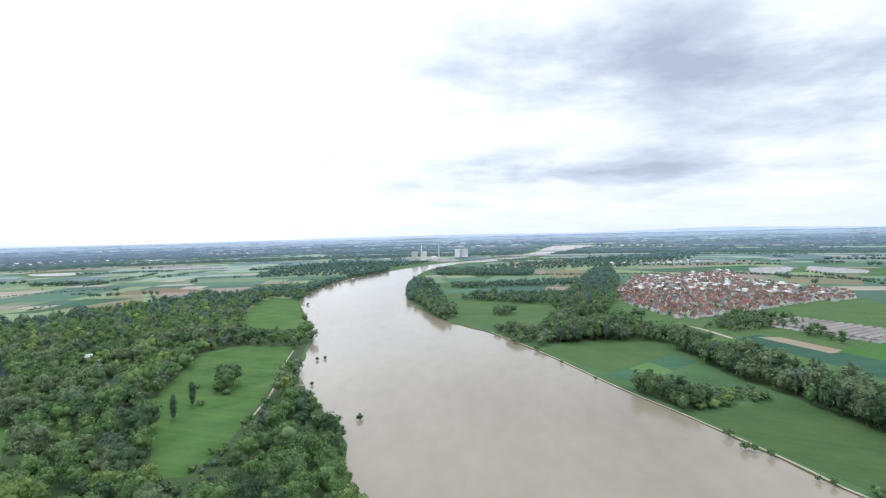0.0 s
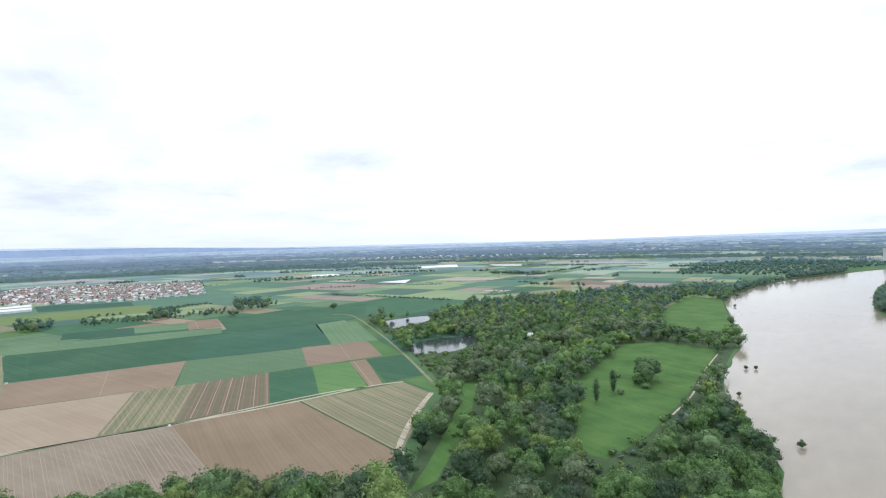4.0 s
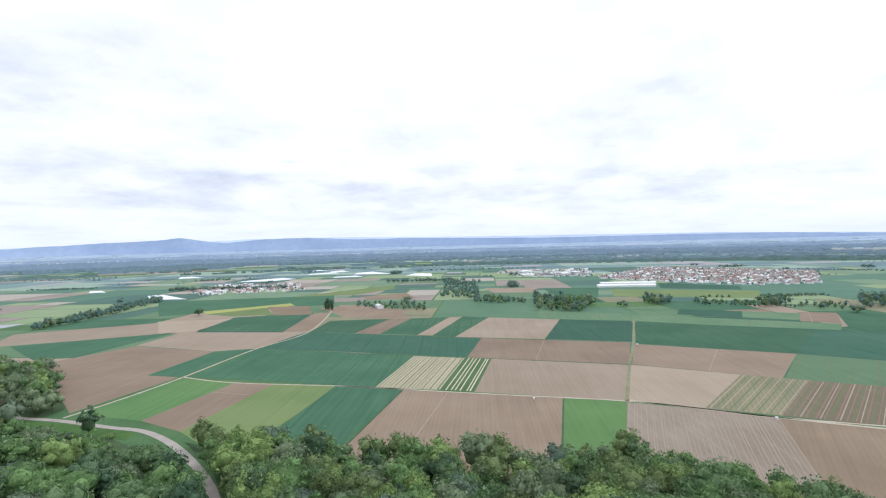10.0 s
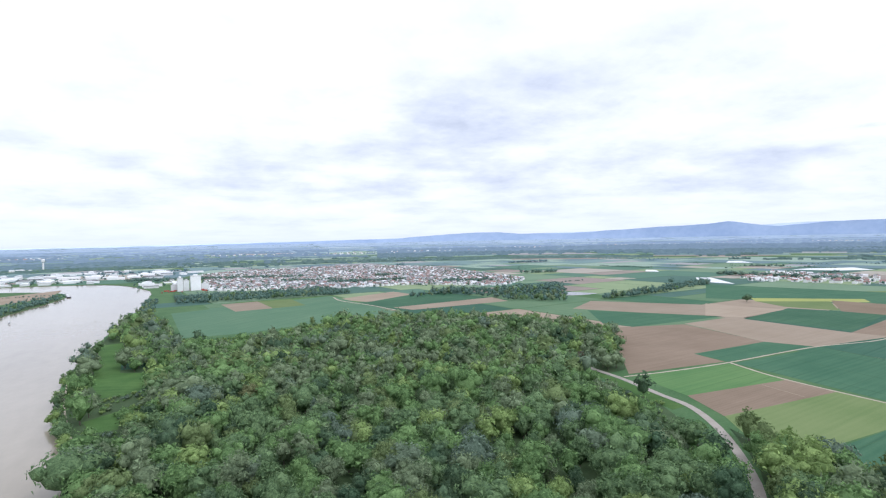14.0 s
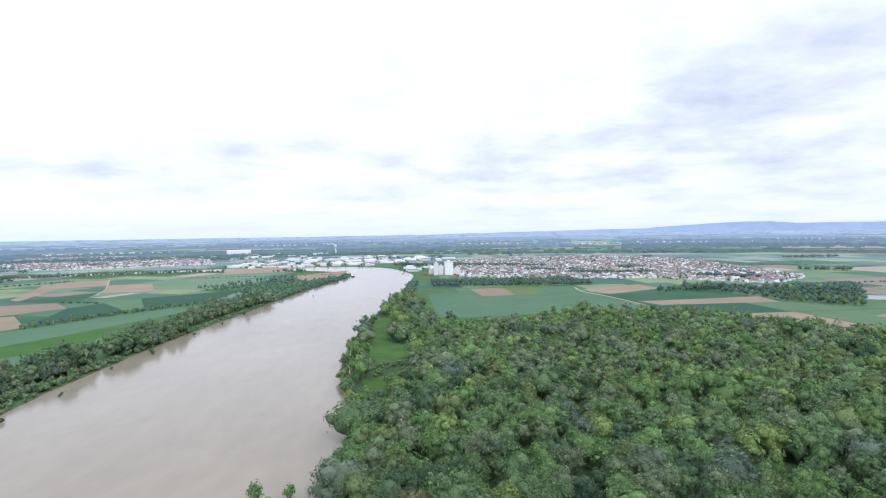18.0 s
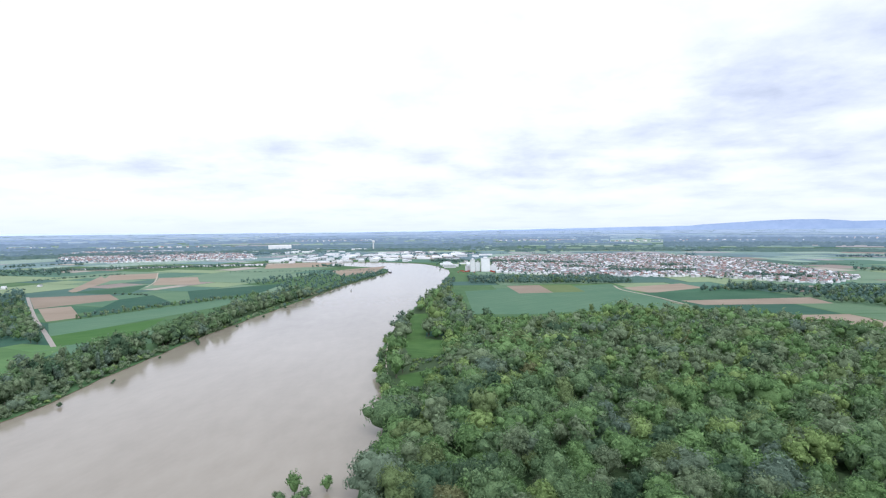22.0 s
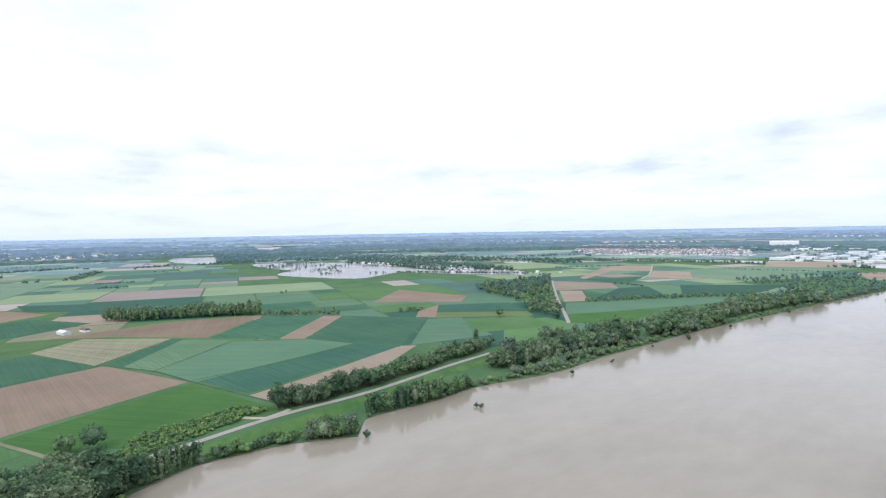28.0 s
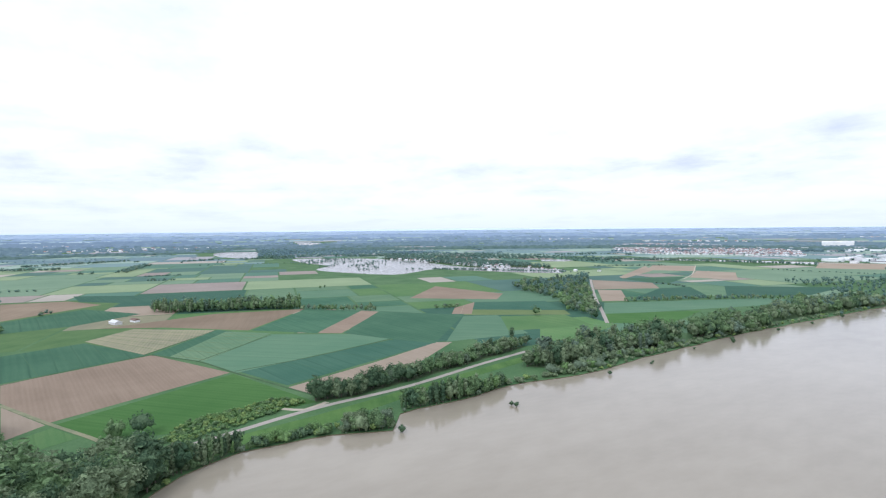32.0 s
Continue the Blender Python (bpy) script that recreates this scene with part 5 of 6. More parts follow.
# low willows before the tall belt
wood([(321, -300), (316, -345), (330, -375), (323, -420), (331, -490), (341, -490), (336, -420), (340, -375), (330, -340), (330, -300)], 6.5, 7.5, [("silver", 2), ("mid3", 2), ("mid2", 1)], 58, clear=False, shapes=(("bush", 2), ("round", 1)), floor=False)
# bushes at the waterline
wood([(238, 40), (262, -2), (286, -24), (299, -56), (298, -104), (284, -138), (307, -156), (310, -219), (318, -255), (310, -334), (319, -411), (328, -544), (331, -697), (327, -941), (340, -941), (343, -697), (340, -544), (331, -411), (322, -334), (330, -255), (322, -219), (319, -152), (296, -136), (309, -104), (309, -56), (294, -20), (270, 4), (246, 42)], 5, 4.5, [("mid", 2), ("mid3", 2), ("silver", 0.7), ("light", 1)], 24, shapes=(("bush", 1),), clear=False, floor=False, keep=0.5)
# single tall trees by the bank
wood([(335, -609), (340, -662), (366, -712), (365, -663)], 9, 19, [("dark", 4), ("mid", 4), ("mid3", 2)], 25, clear=False, shapes=(("tall", 1), ("round", 1)), keep=0.8)
# bank belt further down
wood([(354, -677), (345, -820), (334, -938), (365, -1026), (400, -911), (397, -757)], 10, 17, [("dark", 4), ("deep", 1.6), ("mid", 4), ("mid3", 2)], 59, clear=False, shapes=(("tall", 1), ("round", 1)), keep=0.9)
# low bank trees to the point
wood([(331, -941), (325, -1153), (302, -1480), (325, -1480), (346, -1150), (356, -941)], 11, 9, [("dark", 3), ("mid", 4), ("mid3", 2)], 26, clear=False, shapes=(("round", 1), ("bush", 2)), keep=0.75)
# belt along the dike
wood([(361, -116), (361, -150), (377, -216), (400, -297), (418, -356), (428, -361), (414, -300), (392, -217), (374, -151), (373, -119)], 5.5, 14, [("dark", 3), ("mid", 3), ("mid3", 2), ("silver", 0.4)], 27, clear=False, shapes=(("tall", 2), ("round", 1)))
# shrub plantation by the dike
wood([(337, -16), (366, -35), (383, -99), (365, -112), (353, -84), (333, -32)], 3.4, 2.9, [("mid2", 3), ("light", 1.5), ("mid", 1)], 28, shapes=(("bush", 1),), clear=False, floor=False, detail="mid")
# field copse
wood([(882, -45), (808, -237), (842, -251), (925, -50)], 7, 17, [("dark", 4), ("deep", 1.6), ("mid", 4), ("mid3", 2), ("mid2", 1)], 29, clear=False, shapes=(("tall", 2), ("column", 1)), floor=False)
# field hedge
wood([(796, -233), (718, -326), (739, -335), (820, -240)], 9, 8, [("dark", 4), ("deep", 1.6), ("mid", 4), ("mid3", 2), ("mid2", 1)], 30, clear=False, floor=False)
# wood by the straight road
wood([(865, -677), (925, -976), (683, -734), (479, -528), (537, -539), (667, -624)], 12, 14, [("dark", 4), ("deep", 1.6), ("mid", 4), ("mid3", 2), ("mid2", 1)], 31, keep=0.7)
# hedge of the far bank fields
wood([(574, -684), (517, -823), (426, -953), (438, -979), (534, -849), (590, -703)], 9, 7, [("dark", 4), ("deep", 1.6), ("mid", 4), ("mid3", 2), ("mid2", 1)], 32, clear=False, floor=False)
# shrub land of the far bank
wood([(597, -1208), (504, -1524), (121, -1535), (261, -1080), (420, -1049)], 16, 9, [("dark", 4), ("deep", 1.6), ("mid", 4), ("mid3", 2), ("mid2", 1)], 33, floor=False, keep=0.7)
# tree belt before the town
wood([(56, -1186), (-253, -1186), (-307, -1207), (-286, -1338), (62, -1325)], 12, 13, [("dark", 4), ("deep", 1.6), ("mid", 4), ("mid3", 2), ("mid2", 1)], 34, clear=False)
# tree belt east of the town
wood([(-383, -1044), (-609, -820), (-819, -1105), (-622, -1077), (-483, -1131)], 13, 13, [("dark", 4), ("deep", 1.6), ("mid", 4), ("mid3", 2), ("mid2", 1)], 35)
# thicket on the point below
wood([(112, -1000), (116, -1300), (90, -1300), (85, -1000)], 9, 9, [("mid", 3), ("silver", 1), ("light", 1)], 36)
# woods round the flooded lake
wood([(1100, -950), (1240, -940), (1600, -950), (1900, -880), (2100, -1000), (1700, -1150), (1300, -1150), (1080, -1050)], 15, 12, [("dark", 4), ("deep", 1.6), ("mid", 4), ("mid3", 2), ("mid2", 1)], 37)
# outer edge of the belt by the fields
wood([(-280, -9), (-300, 32), (-279, 69), (-269, 102), (-244, 117), (-265, 122), (-244, -9)], 9, 16, [("mid2", 3), ("olive", 2), ("mid", 3), ("light", 2), ("mid3", 2), ("dark", 1)], 38, shapes=(("round", 2), ("tall", 2)), clear=False)
# trees before the eastern village
wood([(-1169, -254), (-1165, -171), (-1638, -230), (-1785, -367)], 11, 12, [("dark", 4), ("deep", 1.6), ("mid", 4), ("mid3", 2), ("mid2", 1)], 39, clear=False, floor=False, keep=0.4)
# hedge before the eastern village
wood([(-1060, -166), (-1040, -60), (-1090, -62), (-1150, -120), (-1250, -200), (-1150, -190)], 11, 12, [("dark", 4), ("deep", 1.6), ("mid", 4), ("mid3", 2), ("mid2", 1)], 40, clear=False, floor=False, keep=0.55)
# tree row in the southern fields
wood([(-682, -794), (-861, -832), (-1104, -917), (-1169, -979), (-918, -901), (-724, -843)], 10, 12, [("dark", 4), ("deep", 1.6), ("mid", 4), ("mid3", 2), ("mid2", 1)], 41, clear=False, floor=False)
# thicket along the bank path
wood([(67, -300), (69, -330), (82, -386), (103, -472), (119, -600), (112, -600), (95, -474), (74, -390), (61, -335), (60, -300)], 5, 9, [("mid", 3), ("mid2", 2), ("light", 1), ("dark", 1)], 42, clear=False, floor=False)
# copse before the eastern village
wood([(-940, -41), (-925, 37), (-1046, 76), (-1184, -45)], 12, 17, [("dark", 4), ("deep", 1.6), ("mid", 4), ("mid3", 2), ("mid2", 1)], 43, keep=0.5)
# copse right of the track
wood([(-957, 466), (-1024, 590), (-1137, 608), (-1129, 544)], 12, 17, [("dark", 4), ("deep", 1.6), ("mid", 4), ("mid3", 2), ("mid2", 1)], 44, keep=0.5)
# hedge in the eastern fields
wood([(-1028, 237), (-960, 453), (-1020, 481), (-1087, 250)], 10, 9, [("dark", 4), ("deep", 1.6), ("mid", 4), ("mid3", 2), ("mid2", 1)], 45, keep=0.5)
# big copse
wood([(-1028, 155), (-1018, 200), (-1096, 215), (-1108, 168)], 12, 17, [("dark", 4), ("deep", 1.6), ("mid", 4), ("mid3", 2), ("mid2", 1)], 46, clear=False, keep=0.5)
# copse
wood([(-988, 331), (-979, 371), (-1091, 414), (-1102, 372)], 12, 16, [("dark", 4), ("deep", 1.6), ("mid", 4), ("mid3", 2), ("mid2", 1)], 47, clear=False, keep=0.5)
# trees of the gardens
wood([(-992, -384), (-939, -230), (-1043, -255), (-1067, -413)], 11, 9, [("dark", 4), ("deep", 1.6), ("mid", 4), ("mid3", 2), ("mid2", 1)], 48, clear=False, keep=0.5)
# trees before the side channel
wood([(480, -1745), (700, -1800), (1000, -1735), (1250, -1625), (1470, -1535), (1440, -1500), (1230, -1590), (990, -1700), (700, -1765), (500, -1700)], 12, 12, [("dark", 4), ("deep", 1.6), ("mid", 4)], 55, floor=False, keep=0.8)
# woods behind the flooded lake
wood([(2291, -497), (2283, -791), (1940, -1108), (1504, -1358), (1177, -1396), (1350, -1602), (2375, -1357), (3548, -772)], 26, 12, [("far", 1)], 52, spread=1.6, floor=False, detail="far", clear=False, keep=0.85)
# woods upstream
wood([(-330, 1700), (-230, 2050), (-60, 2420), (-500, 2700), (-700, 2200), (-600, 1700)], 30, 16, [("far", 1)], 53, spread=1.4, floor=False, detail="far", clear=False)
# woods beyond the bend
wood([(150, 2000), (520, 2330), (1000, 2700), (1400, 2900), (1000, 2200), (600, 1800), (200, 1800)], 30, 15, [("far", 1)], 54, spread=1.4, floor=False, detail="far", clear=False)


# woods of the far country, line behind line of tree tops
FAR_LINES = {}


def far_wood(az0, az1, near0, near1, back, height=17.0, ragged_front=0.12, keep=1.0):
    """A wood between two bearings, from its near edge (at either end) back to a distance."""
    seed = az0 * 3.7 + near0 * 0.01
    deepest = max(near0, near1) if back == 0 else back
    d = min(near0, near1)
    row = 0
    while d <= deepest:
        steps = max(3, int((az1 - az0) / 0.14))
        u = np.linspace(0, 1, steps + 1)
        az = np.radians(az0 + (az1 - az0) * u)
        front = near0 + (near1 - near0) * u
        if not row:
            wave = np.array([noise.fractal(Vector((a * 60, seed, 0.0)), 1.0, 2.0, 3) for a in az])
        start = front * (1 + ragged_front * wave)
        rng = np.random.default_rng(int(seed * 10) + row)
        patch = np.array([noise.noise(Vector((a * 90, seed, d * 0.002))) for a in az])
        here = (d >= start) if back else (np.abs(patch) >= 0.0)
        if keep < 1:
            here &= patch < (keep - 0.5) * 1.1
        at = np.full(len(az), d) if back else start
        tall = height * (0.75 + 0.3 * wave + rng.uniform(-0.25, 0.35, len(az)))
        wet = np.zeros(len(az), bool)
        for line in FAR_WATER:
            for k in (0.97, 1.0, 1.03):
                wet |= inside(line, -np.sin(az) * at * k, np.cos(az) * at * k)
        here &= ~wet
        x, y, up, k = fold(-np.sin(az) * at, np.cos(az) * at)
        ox, oy = x / np.hypot(x, y), y / np.hypot(x, y)
        thick = 9.0
        v = np.concatenate([np.c_[x, y, up], np.c_[x + ox * thick * 0.4, y + oy * thick * 0.4, up + tall * k], np.c_[x + ox * thick, y + oy * thick, up + tall * k * 0.8]])
        n = len(az)
        i = np.arange(n - 1)[here[:-1] & here[1:]]
        f = np.r_[np.c_[i, i + n, i + 1], np.c_[i + 1, i + n, i + n + 1], np.c_[i + n, i + 2 * n, i + n + 1], np.c_[i + n + 1, i + 2 * n, i + 2 * n + 1]]
        if len(f):
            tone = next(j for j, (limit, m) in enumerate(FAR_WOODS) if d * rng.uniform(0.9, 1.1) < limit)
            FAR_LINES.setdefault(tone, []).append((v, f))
        row += 1
        drop = CAMERA_HEIGHT / d - radians(0.095)
        d = CAMERA_HEIGHT / drop if drop > 0 else 1e9


# the wide forest of the lowland, with its near edge in steps
far_wood(139, 163, 4200, 3500, 9000)
far_wood(127, 140, 3150, 4000, 11000)
far_wood(120, 128, 4100, 3200, 13000)
far_wood(101, 121, 3850, 3900, 13000)
far_wood(84, 102, 4300, 3950, 12000)
far_wood(66, 85, 4500, 4250, 9500)
# woods of the west, beyond the flooded lake
far_wood(244, 262, 3100, 3300, 4300, keep=0.8)
far_wood(262, 281, 3400, 4000, 6500, keep=0.65)
far_wood(228, 246, 3500, 3300, 5200, keep=0.7)

for az in range(0, 360, 12):
    if not 60 < az < 160:
        lean = 1 + 0.25 * math.sin(az * 0.13)
        far_wood(az, az + 12.1, 4700 * lean, 4700 * (1 + 0.25 * math.sin((az + 12) * 0.13)), 13000, 15.0, 0.25, 0.62)


def scattered_woods():
    """Copses, belts and avenues all over the far country."""
    rng = random.Random(77)
    for i in range(640):
        d = 3000 * math.exp(rng.random() ** 1.15 * 2.0)
        long = rng.choice((150, 300, 500, 900, 1600, 2600)) * (1 + d / 14000)
        az = rng.uniform(0, 360)
        if 68 < az < 160 and 3200 < d < 8500:
            continue
        span = math.degrees(long / d)
        far_wood(az, az + span, d, d * rng.uniform(0.95, 1.05), 0 if rng.random() < 0.6 else d * 1.12, rng.choice((8, 11, 15)), 0.02, rng.choice((0.7, 1.0, 1.0)))


scattered_woods()
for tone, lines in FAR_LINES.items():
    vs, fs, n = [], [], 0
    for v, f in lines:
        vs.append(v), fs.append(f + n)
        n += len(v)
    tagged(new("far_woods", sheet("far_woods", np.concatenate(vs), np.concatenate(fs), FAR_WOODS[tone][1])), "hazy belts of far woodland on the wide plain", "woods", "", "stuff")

# single trees, each with its own trunk and crown
TREE_KINDS = {}


def lone_tree(x, y, height, species="mid", shape="round", spread=1.0, label="", group="", z=0.0, base=0.16):
    rng = random.Random(int(x * 7 + y * 13))
    key = (species, shape, rng.randrange(3))
    if key not in TREE_KINDS:
        detail = "mid" if math.hypot(x, y) > 700 else "near"
        pool = template(shape, detail)
        v, f = pool[(key[2] * 2) % len(pool)]
        base = {"column": 0.04, "bush": 0.0, "tall": 0.05}.get(shape, 0.09)
        v = v * (1, 1, 1 - base) + (0, 0, base)
        tv, tf = trunk(0.6 if shape != "column" else 0.8, 0.022, 5, key[2])
        TREE_KINDS[key] = sheet("crown", v, f, LEAF[species]), sheet("trunk", tv, tf, BARK)
    leaf, stem = TREE_KINDS[key]
    root = new({"bush": "bush", "column": "poplar"}.get(shape, "tree"))
    root.matrix_world = Matrix.LocRotScale((x, y, z), Euler((0, 0, rng.random() * 6.28)), (height * spread, height * spread, height))
    for name, me in (("trunk", stem), ("crown", leaf)):
        ob = new(name, me)
        ob.parent = root
    return tagged(root, label or "green broadleaf tree on open grass", {"bush": "bush"}.get(shape, "tree"), group)


lone_tree(-187, 364, 17, "dark", "column", 1.0, "slender dark poplar on the open meadow")
lone_tree(-188, 394, 17.5, "dark", "column", 1.05, "slender dark poplar on the open meadow")
lone_tree(-181, 392, 4, "mid", "bush", 1.3, "low green bush on the meadow")
lone_tree(-204, 437, 3.5, "mid", "bush", 1.2, "low green bush on the meadow")
lone_tree(-182, 438, 22, "mid", "tall", 1.25, "large round-crowned tree on the open meadow")
lone_tree(-179, 448, 20, "dark", "tall", 1.3, "large tree on the open meadow")
lone_tree(-175, 428, 19, "mid", "tall", 1.1, "large tree in a clump on the open meadow")
lone_tree(-180, 425, 13, "mid2", "tall", 1.3, "younger tree in a clump on the open meadow")
lone_tree(-172, 418, 5, "mid", "bush", 1.2, "low bush at the foot of the tree clump")
lone_tree(-185, 429, 4, "dark", "bush", 1.2, "low bush at the foot of the tree clump")
lone_tree(-184, 319, 18, "dark", "tall", 0.8, "dark conical tree at the meadow edge")
lone_tree(-58, 353, 5, "dark", "bush", 0.8, "bush standing in the flood water", "bushes in the river", -0.6)
lone_tree(-128, 531, 4, "dark", "bush", 0.8, "bush standing in the flood water", "bushes in the river", -0.6)
lone_tree(-121, 535, 4, "dark", "bush", 0.8, "bush standing in the flood water", "bushes in the river", -0.6)
lone_tree(-111, 440, 3.5, "dark", "bush", 0.8, "bush standing in the flood water", "bushes in the river", -0.6)
lone_tree(-288, 1146, 6, "dark", "bush", 0.8, "bush standing in the flood water", "bushes in the river", -0.6)
lone_tree(-300, 1257, 6, "dark", "bush", 0.8, "bush standing in the flood water", "bushes in the river", -0.6)
lone_tree(-250, 979, 5, "dark", "bush", 0.8, "bush standing in the flood water", "bushes in the river", -0.6)
lone_tree(-303, 1342, 5, "dark", "bush", 0.8, "bush standing in the flood water", "bushes in the river", -0.6)
lone_tree(163, 309, 6, "mid", "bush", 0.9, "green bush on the river bank", "bank bushes")
lone_tree(162, 290, 5, "mid", "bush", 0.9, "green bush on the river bank", "bank bushes")
lone_tree(166, 288, 4, "mid", "bush", 0.9, "green bush on the river bank", "bank bushes")
lone_tree(170, 280, 4, "mid", "bush", 0.9, "green bush on the river bank", "bank bushes")
lone_tree(175, 252, 3, "mid", "bush", 0.9, "green bush on the river bank", "bank bushes")
lone_tree(179, 247, 4, "mid", "bush", 0.9, "green bush on the river bank", "bank bushes")
lone_tree(190, 235, 6, "mid", "bush", 0.9, "green bush on the river bank", "bank bushes")
lone_tree(0, 768, 8, "mid", "bush", 0.9, "green bush on the river bank", "bank bushes")
lone_tree(94, 552, 6, "mid", "bush", 0.9, "green bush on the river bank", "bank bushes")
lone_tree(76, 589, 8, "mid", "bush", 0.9, "green bush on the river bank", "bank bushes")
lone_tree(107, 494, 3, "mid", "bush", 0.9, "green bush on the river bank", "bank bushes")
lone_tree(122, 436, 3, "mid", "bush", 0.9, "green bush on the river bank", "bank bushes")
lone_tree(284, -227, 3.5, "dark", "bush", 0.8, "bush standing in the flood water", "bushes in the river", -0.6)
lone_tree(280, -228, 4, "dark", "bush", 0.8, "bush standing in the flood water", "bushes in the river", -0.6)
lone_tree(300, -342, 4, "dark", "bush", 0.8, "bush standing in the flood water", "bushes in the river", -0.6)
lone_tree(313, -541, 5, "dark", "bush", 0.8, "bush standing in the flood water", "bushes in the river", -0.6)
lone_tree(320, -551, 5, "dark", "bush", 0.8, "bush standing in the flood water", "bushes in the river", -0.6)
lone_tree(321, -645, 4, "dark", "bush", 0.8, "bush standing in the flood water", "bushes in the river", -0.6)
lone_tree(281, -142, 5, "dark", "bush", 0.8, "bush standing in the flood water", "bushes in the river", -0.6)
lone_tree(317, -481, 3, "dark", "bush", 0.8, "bush standing in the flood water", "bushes in the river", -0.6)
lone_tree(306, -404, 2.5, "dark", "bush", 0.8, "bush standing in the flood water", "bushes in the river", -0.6)
lone_tree(320, -721, 4, "dark", "bush", 0.8, "bush standing in the flood water", "bushes in the river", -0.6)
lone_tree(323, -807, 5, "dark", "bush", 0.8, "bush standing in the flood water", "bushes in the river", -0.6)
lone_tree(303, -398, 2.5, "dark", "bush", 0.8, "bush standing in the flood water", "bushes in the river", -0.6)
for x, y, h in ((-954, -427, 24), (-953, -419, 21), (-958, -434, 18)):
    lone_tree(x, y, h, "dark", "column", 1.4, "tall dark poplar beside a farm track", "track poplars")
lone_tree(361, 3, 12, "mid", "bush", 0.9, "broad bushy tree beside the vivid green field")
lone_tree(360, -11, 15, "dark", "round", 1.0, "dark round tree beside the vivid green field")
lone_tree(-867, -642, 16, "dark", "round", 1.1, "dark round tree in the open fields")
lone_tree(-840, 600, 15, "dark", "round", 1.0, "dark round tree in the open fields")
lone_tree(447, -358, 15, "dark", "column", 1.3, "dark pointed tree at the end of the dike belt")
for x, y, h in ((91, -234, 12), (77, -238, 9), (85, -232, 5), (96, -228, 5), (88, -229, 4)):
    lone_tree(x, y, h, "mid2" if h > 8 else "mid", "tall" if h > 8 else "bush", 1.0, "young willow standing in the flood water", "willows in the river", -0.6)

# hedges, copses and lone trees all over the plain


def hedges():
    """Hedges and long copses, most of them along the field edges."""
    rng = random.Random(21)
    got = []
    for (x, y), d in zip(LAND, LAND_REACH):
        if d < 640 or rng.random() > (0.17 if d < 1500 else 0.21 if d < 2600 else 0.15):
            continue
        a = (0.14 if rng.random() < 0.5 else 1.71) + (0 if x < 60 else -0.38)
        if d > 1500 and rng.random() < 0.7:
            a = math.atan2(x, -y) + rng.gauss(0, 0.25)
        long = rng.choice((12, 30, 60, 90, 150, 240, 380)) * (1 if d < 1500 else 1.5)
        wide = rng.choice((1, 1, 2, 3))
        gap = 7.5 if d < 1700 else 12.0 if d < 2600 else 18.0
        tall = rng.choice((4, 6, 9, 13))
        x, y = x + rng.uniform(-50, 50) - math.cos(a) * long / 2, y + rng.uniform(-50, 50) - math.sin(a) * long / 2
        for i in range(max(2, int(long / gap))):
            for k in range(wide):
                if rng.random() < 0.85:
                    got.append((x + math.cos(a) * gap * i - math.sin(a) * gap * k + rng.uniform(-0.5, 0.5) * gap, y + math.sin(a) * gap * i + math.cos(a) * gap * k + rng.uniform(-0.5, 0.5) * gap, tall * rng.uniform(0.7, 1.25), gap / 7.5))
    px, py, ph, pw = np.array(got).T
    ok = np.hypot(px, py) < 3100
    for line in [RIVER_LINE] + POND_LINES:
        ok &= ~inside([tuple(q) for q in line], px, py)
    near = np.hypot(px, py) < 1500
    for line in CLEARINGS:
        ok &= ~(near & inside(line, px, py))
    for qx, qy, qh, qw in zip(px[ok], py[ok], ph[ok], pw[ok]):
        plant(qx, qy, qh, rng.choice(("mid", "dark", "deep")), "bush" if qh < 6 else "round", "far", rng.uniform(1.0, 1.5) * qw ** 0.5, rng)


hedges()

# ---------------------------------------------------------------- houses

def house_parts(kind, long, wide, eaves, rise, roof):
    """Gabled house: rendered walls up to the gables, tiled roof with eaves, chimney, a row of windows on each long side."""
    root = new("house")
    bm = bmesh.new()
    a, b = long / 2, wide / 2
    v = [bm.verts.new(p) for p in ((-a, -b, 0), (a, -b, 0), (a, b, 0), (-a, b, 0), (-a, -b, eaves), (a, -b, eaves), (a, b, eaves), (-a, b, eaves), (-a, 0, eaves + rise), (a, 0, eaves + rise))]
    for q in ((0, 1, 5, 4), (2, 3, 7, 6), (1, 2, 6, 9, 5), (3, 0, 4, 8, 7)):
        bm.faces.new([v[i] for i in q])
    part("wall", bm, WALL, root)
    bm = bmesh.new()
    o, t = 0.22, 0.18
    drop = rise / b * o
    lo, hi = eaves - drop, eaves + rise
    prof = [(-b - o, lo), (0, hi), (b + o, lo), (b + o, lo + t), (0, hi + t), (-b - o, lo + t)]
    r0 = [bm.verts.new((-a - o, y, z)) for y, z in prof]
    r1 = [bm.verts.new((a + o, y, z)) for y, z in prof]
    for i in range(6):
        j = (i + 1) % 6
        bm.faces.new((r0[i], r0[j], r1[j], r1[i]))
    bm.faces.new(r0[::-1]), bm.faces.new(r1)
    bmesh.ops.recalc_face_normals(bm, faces=bm.faces)
    part("roof", bm, roof, root)
    bm = bmesh.new()
    box(bm, a * 0.35, 0.5, eaves + rise * 0.5, a * 0.35 + 0.7, 1.2, eaves + rise + 0.9)
    part("chimney", bm, TILE_BROWN, root)
    for side in (-1, 1):
        for x in (-a * 0.5, a * 0.5):
            bm = bmesh.new()
            box(bm, x - 0.7, side * b - 0.03, 1.0, x + 0.7, side * b + 0.03, 2.4)
            part("window", bm, DARK, root)
    return tagged(root, kind, "house", "village houses")


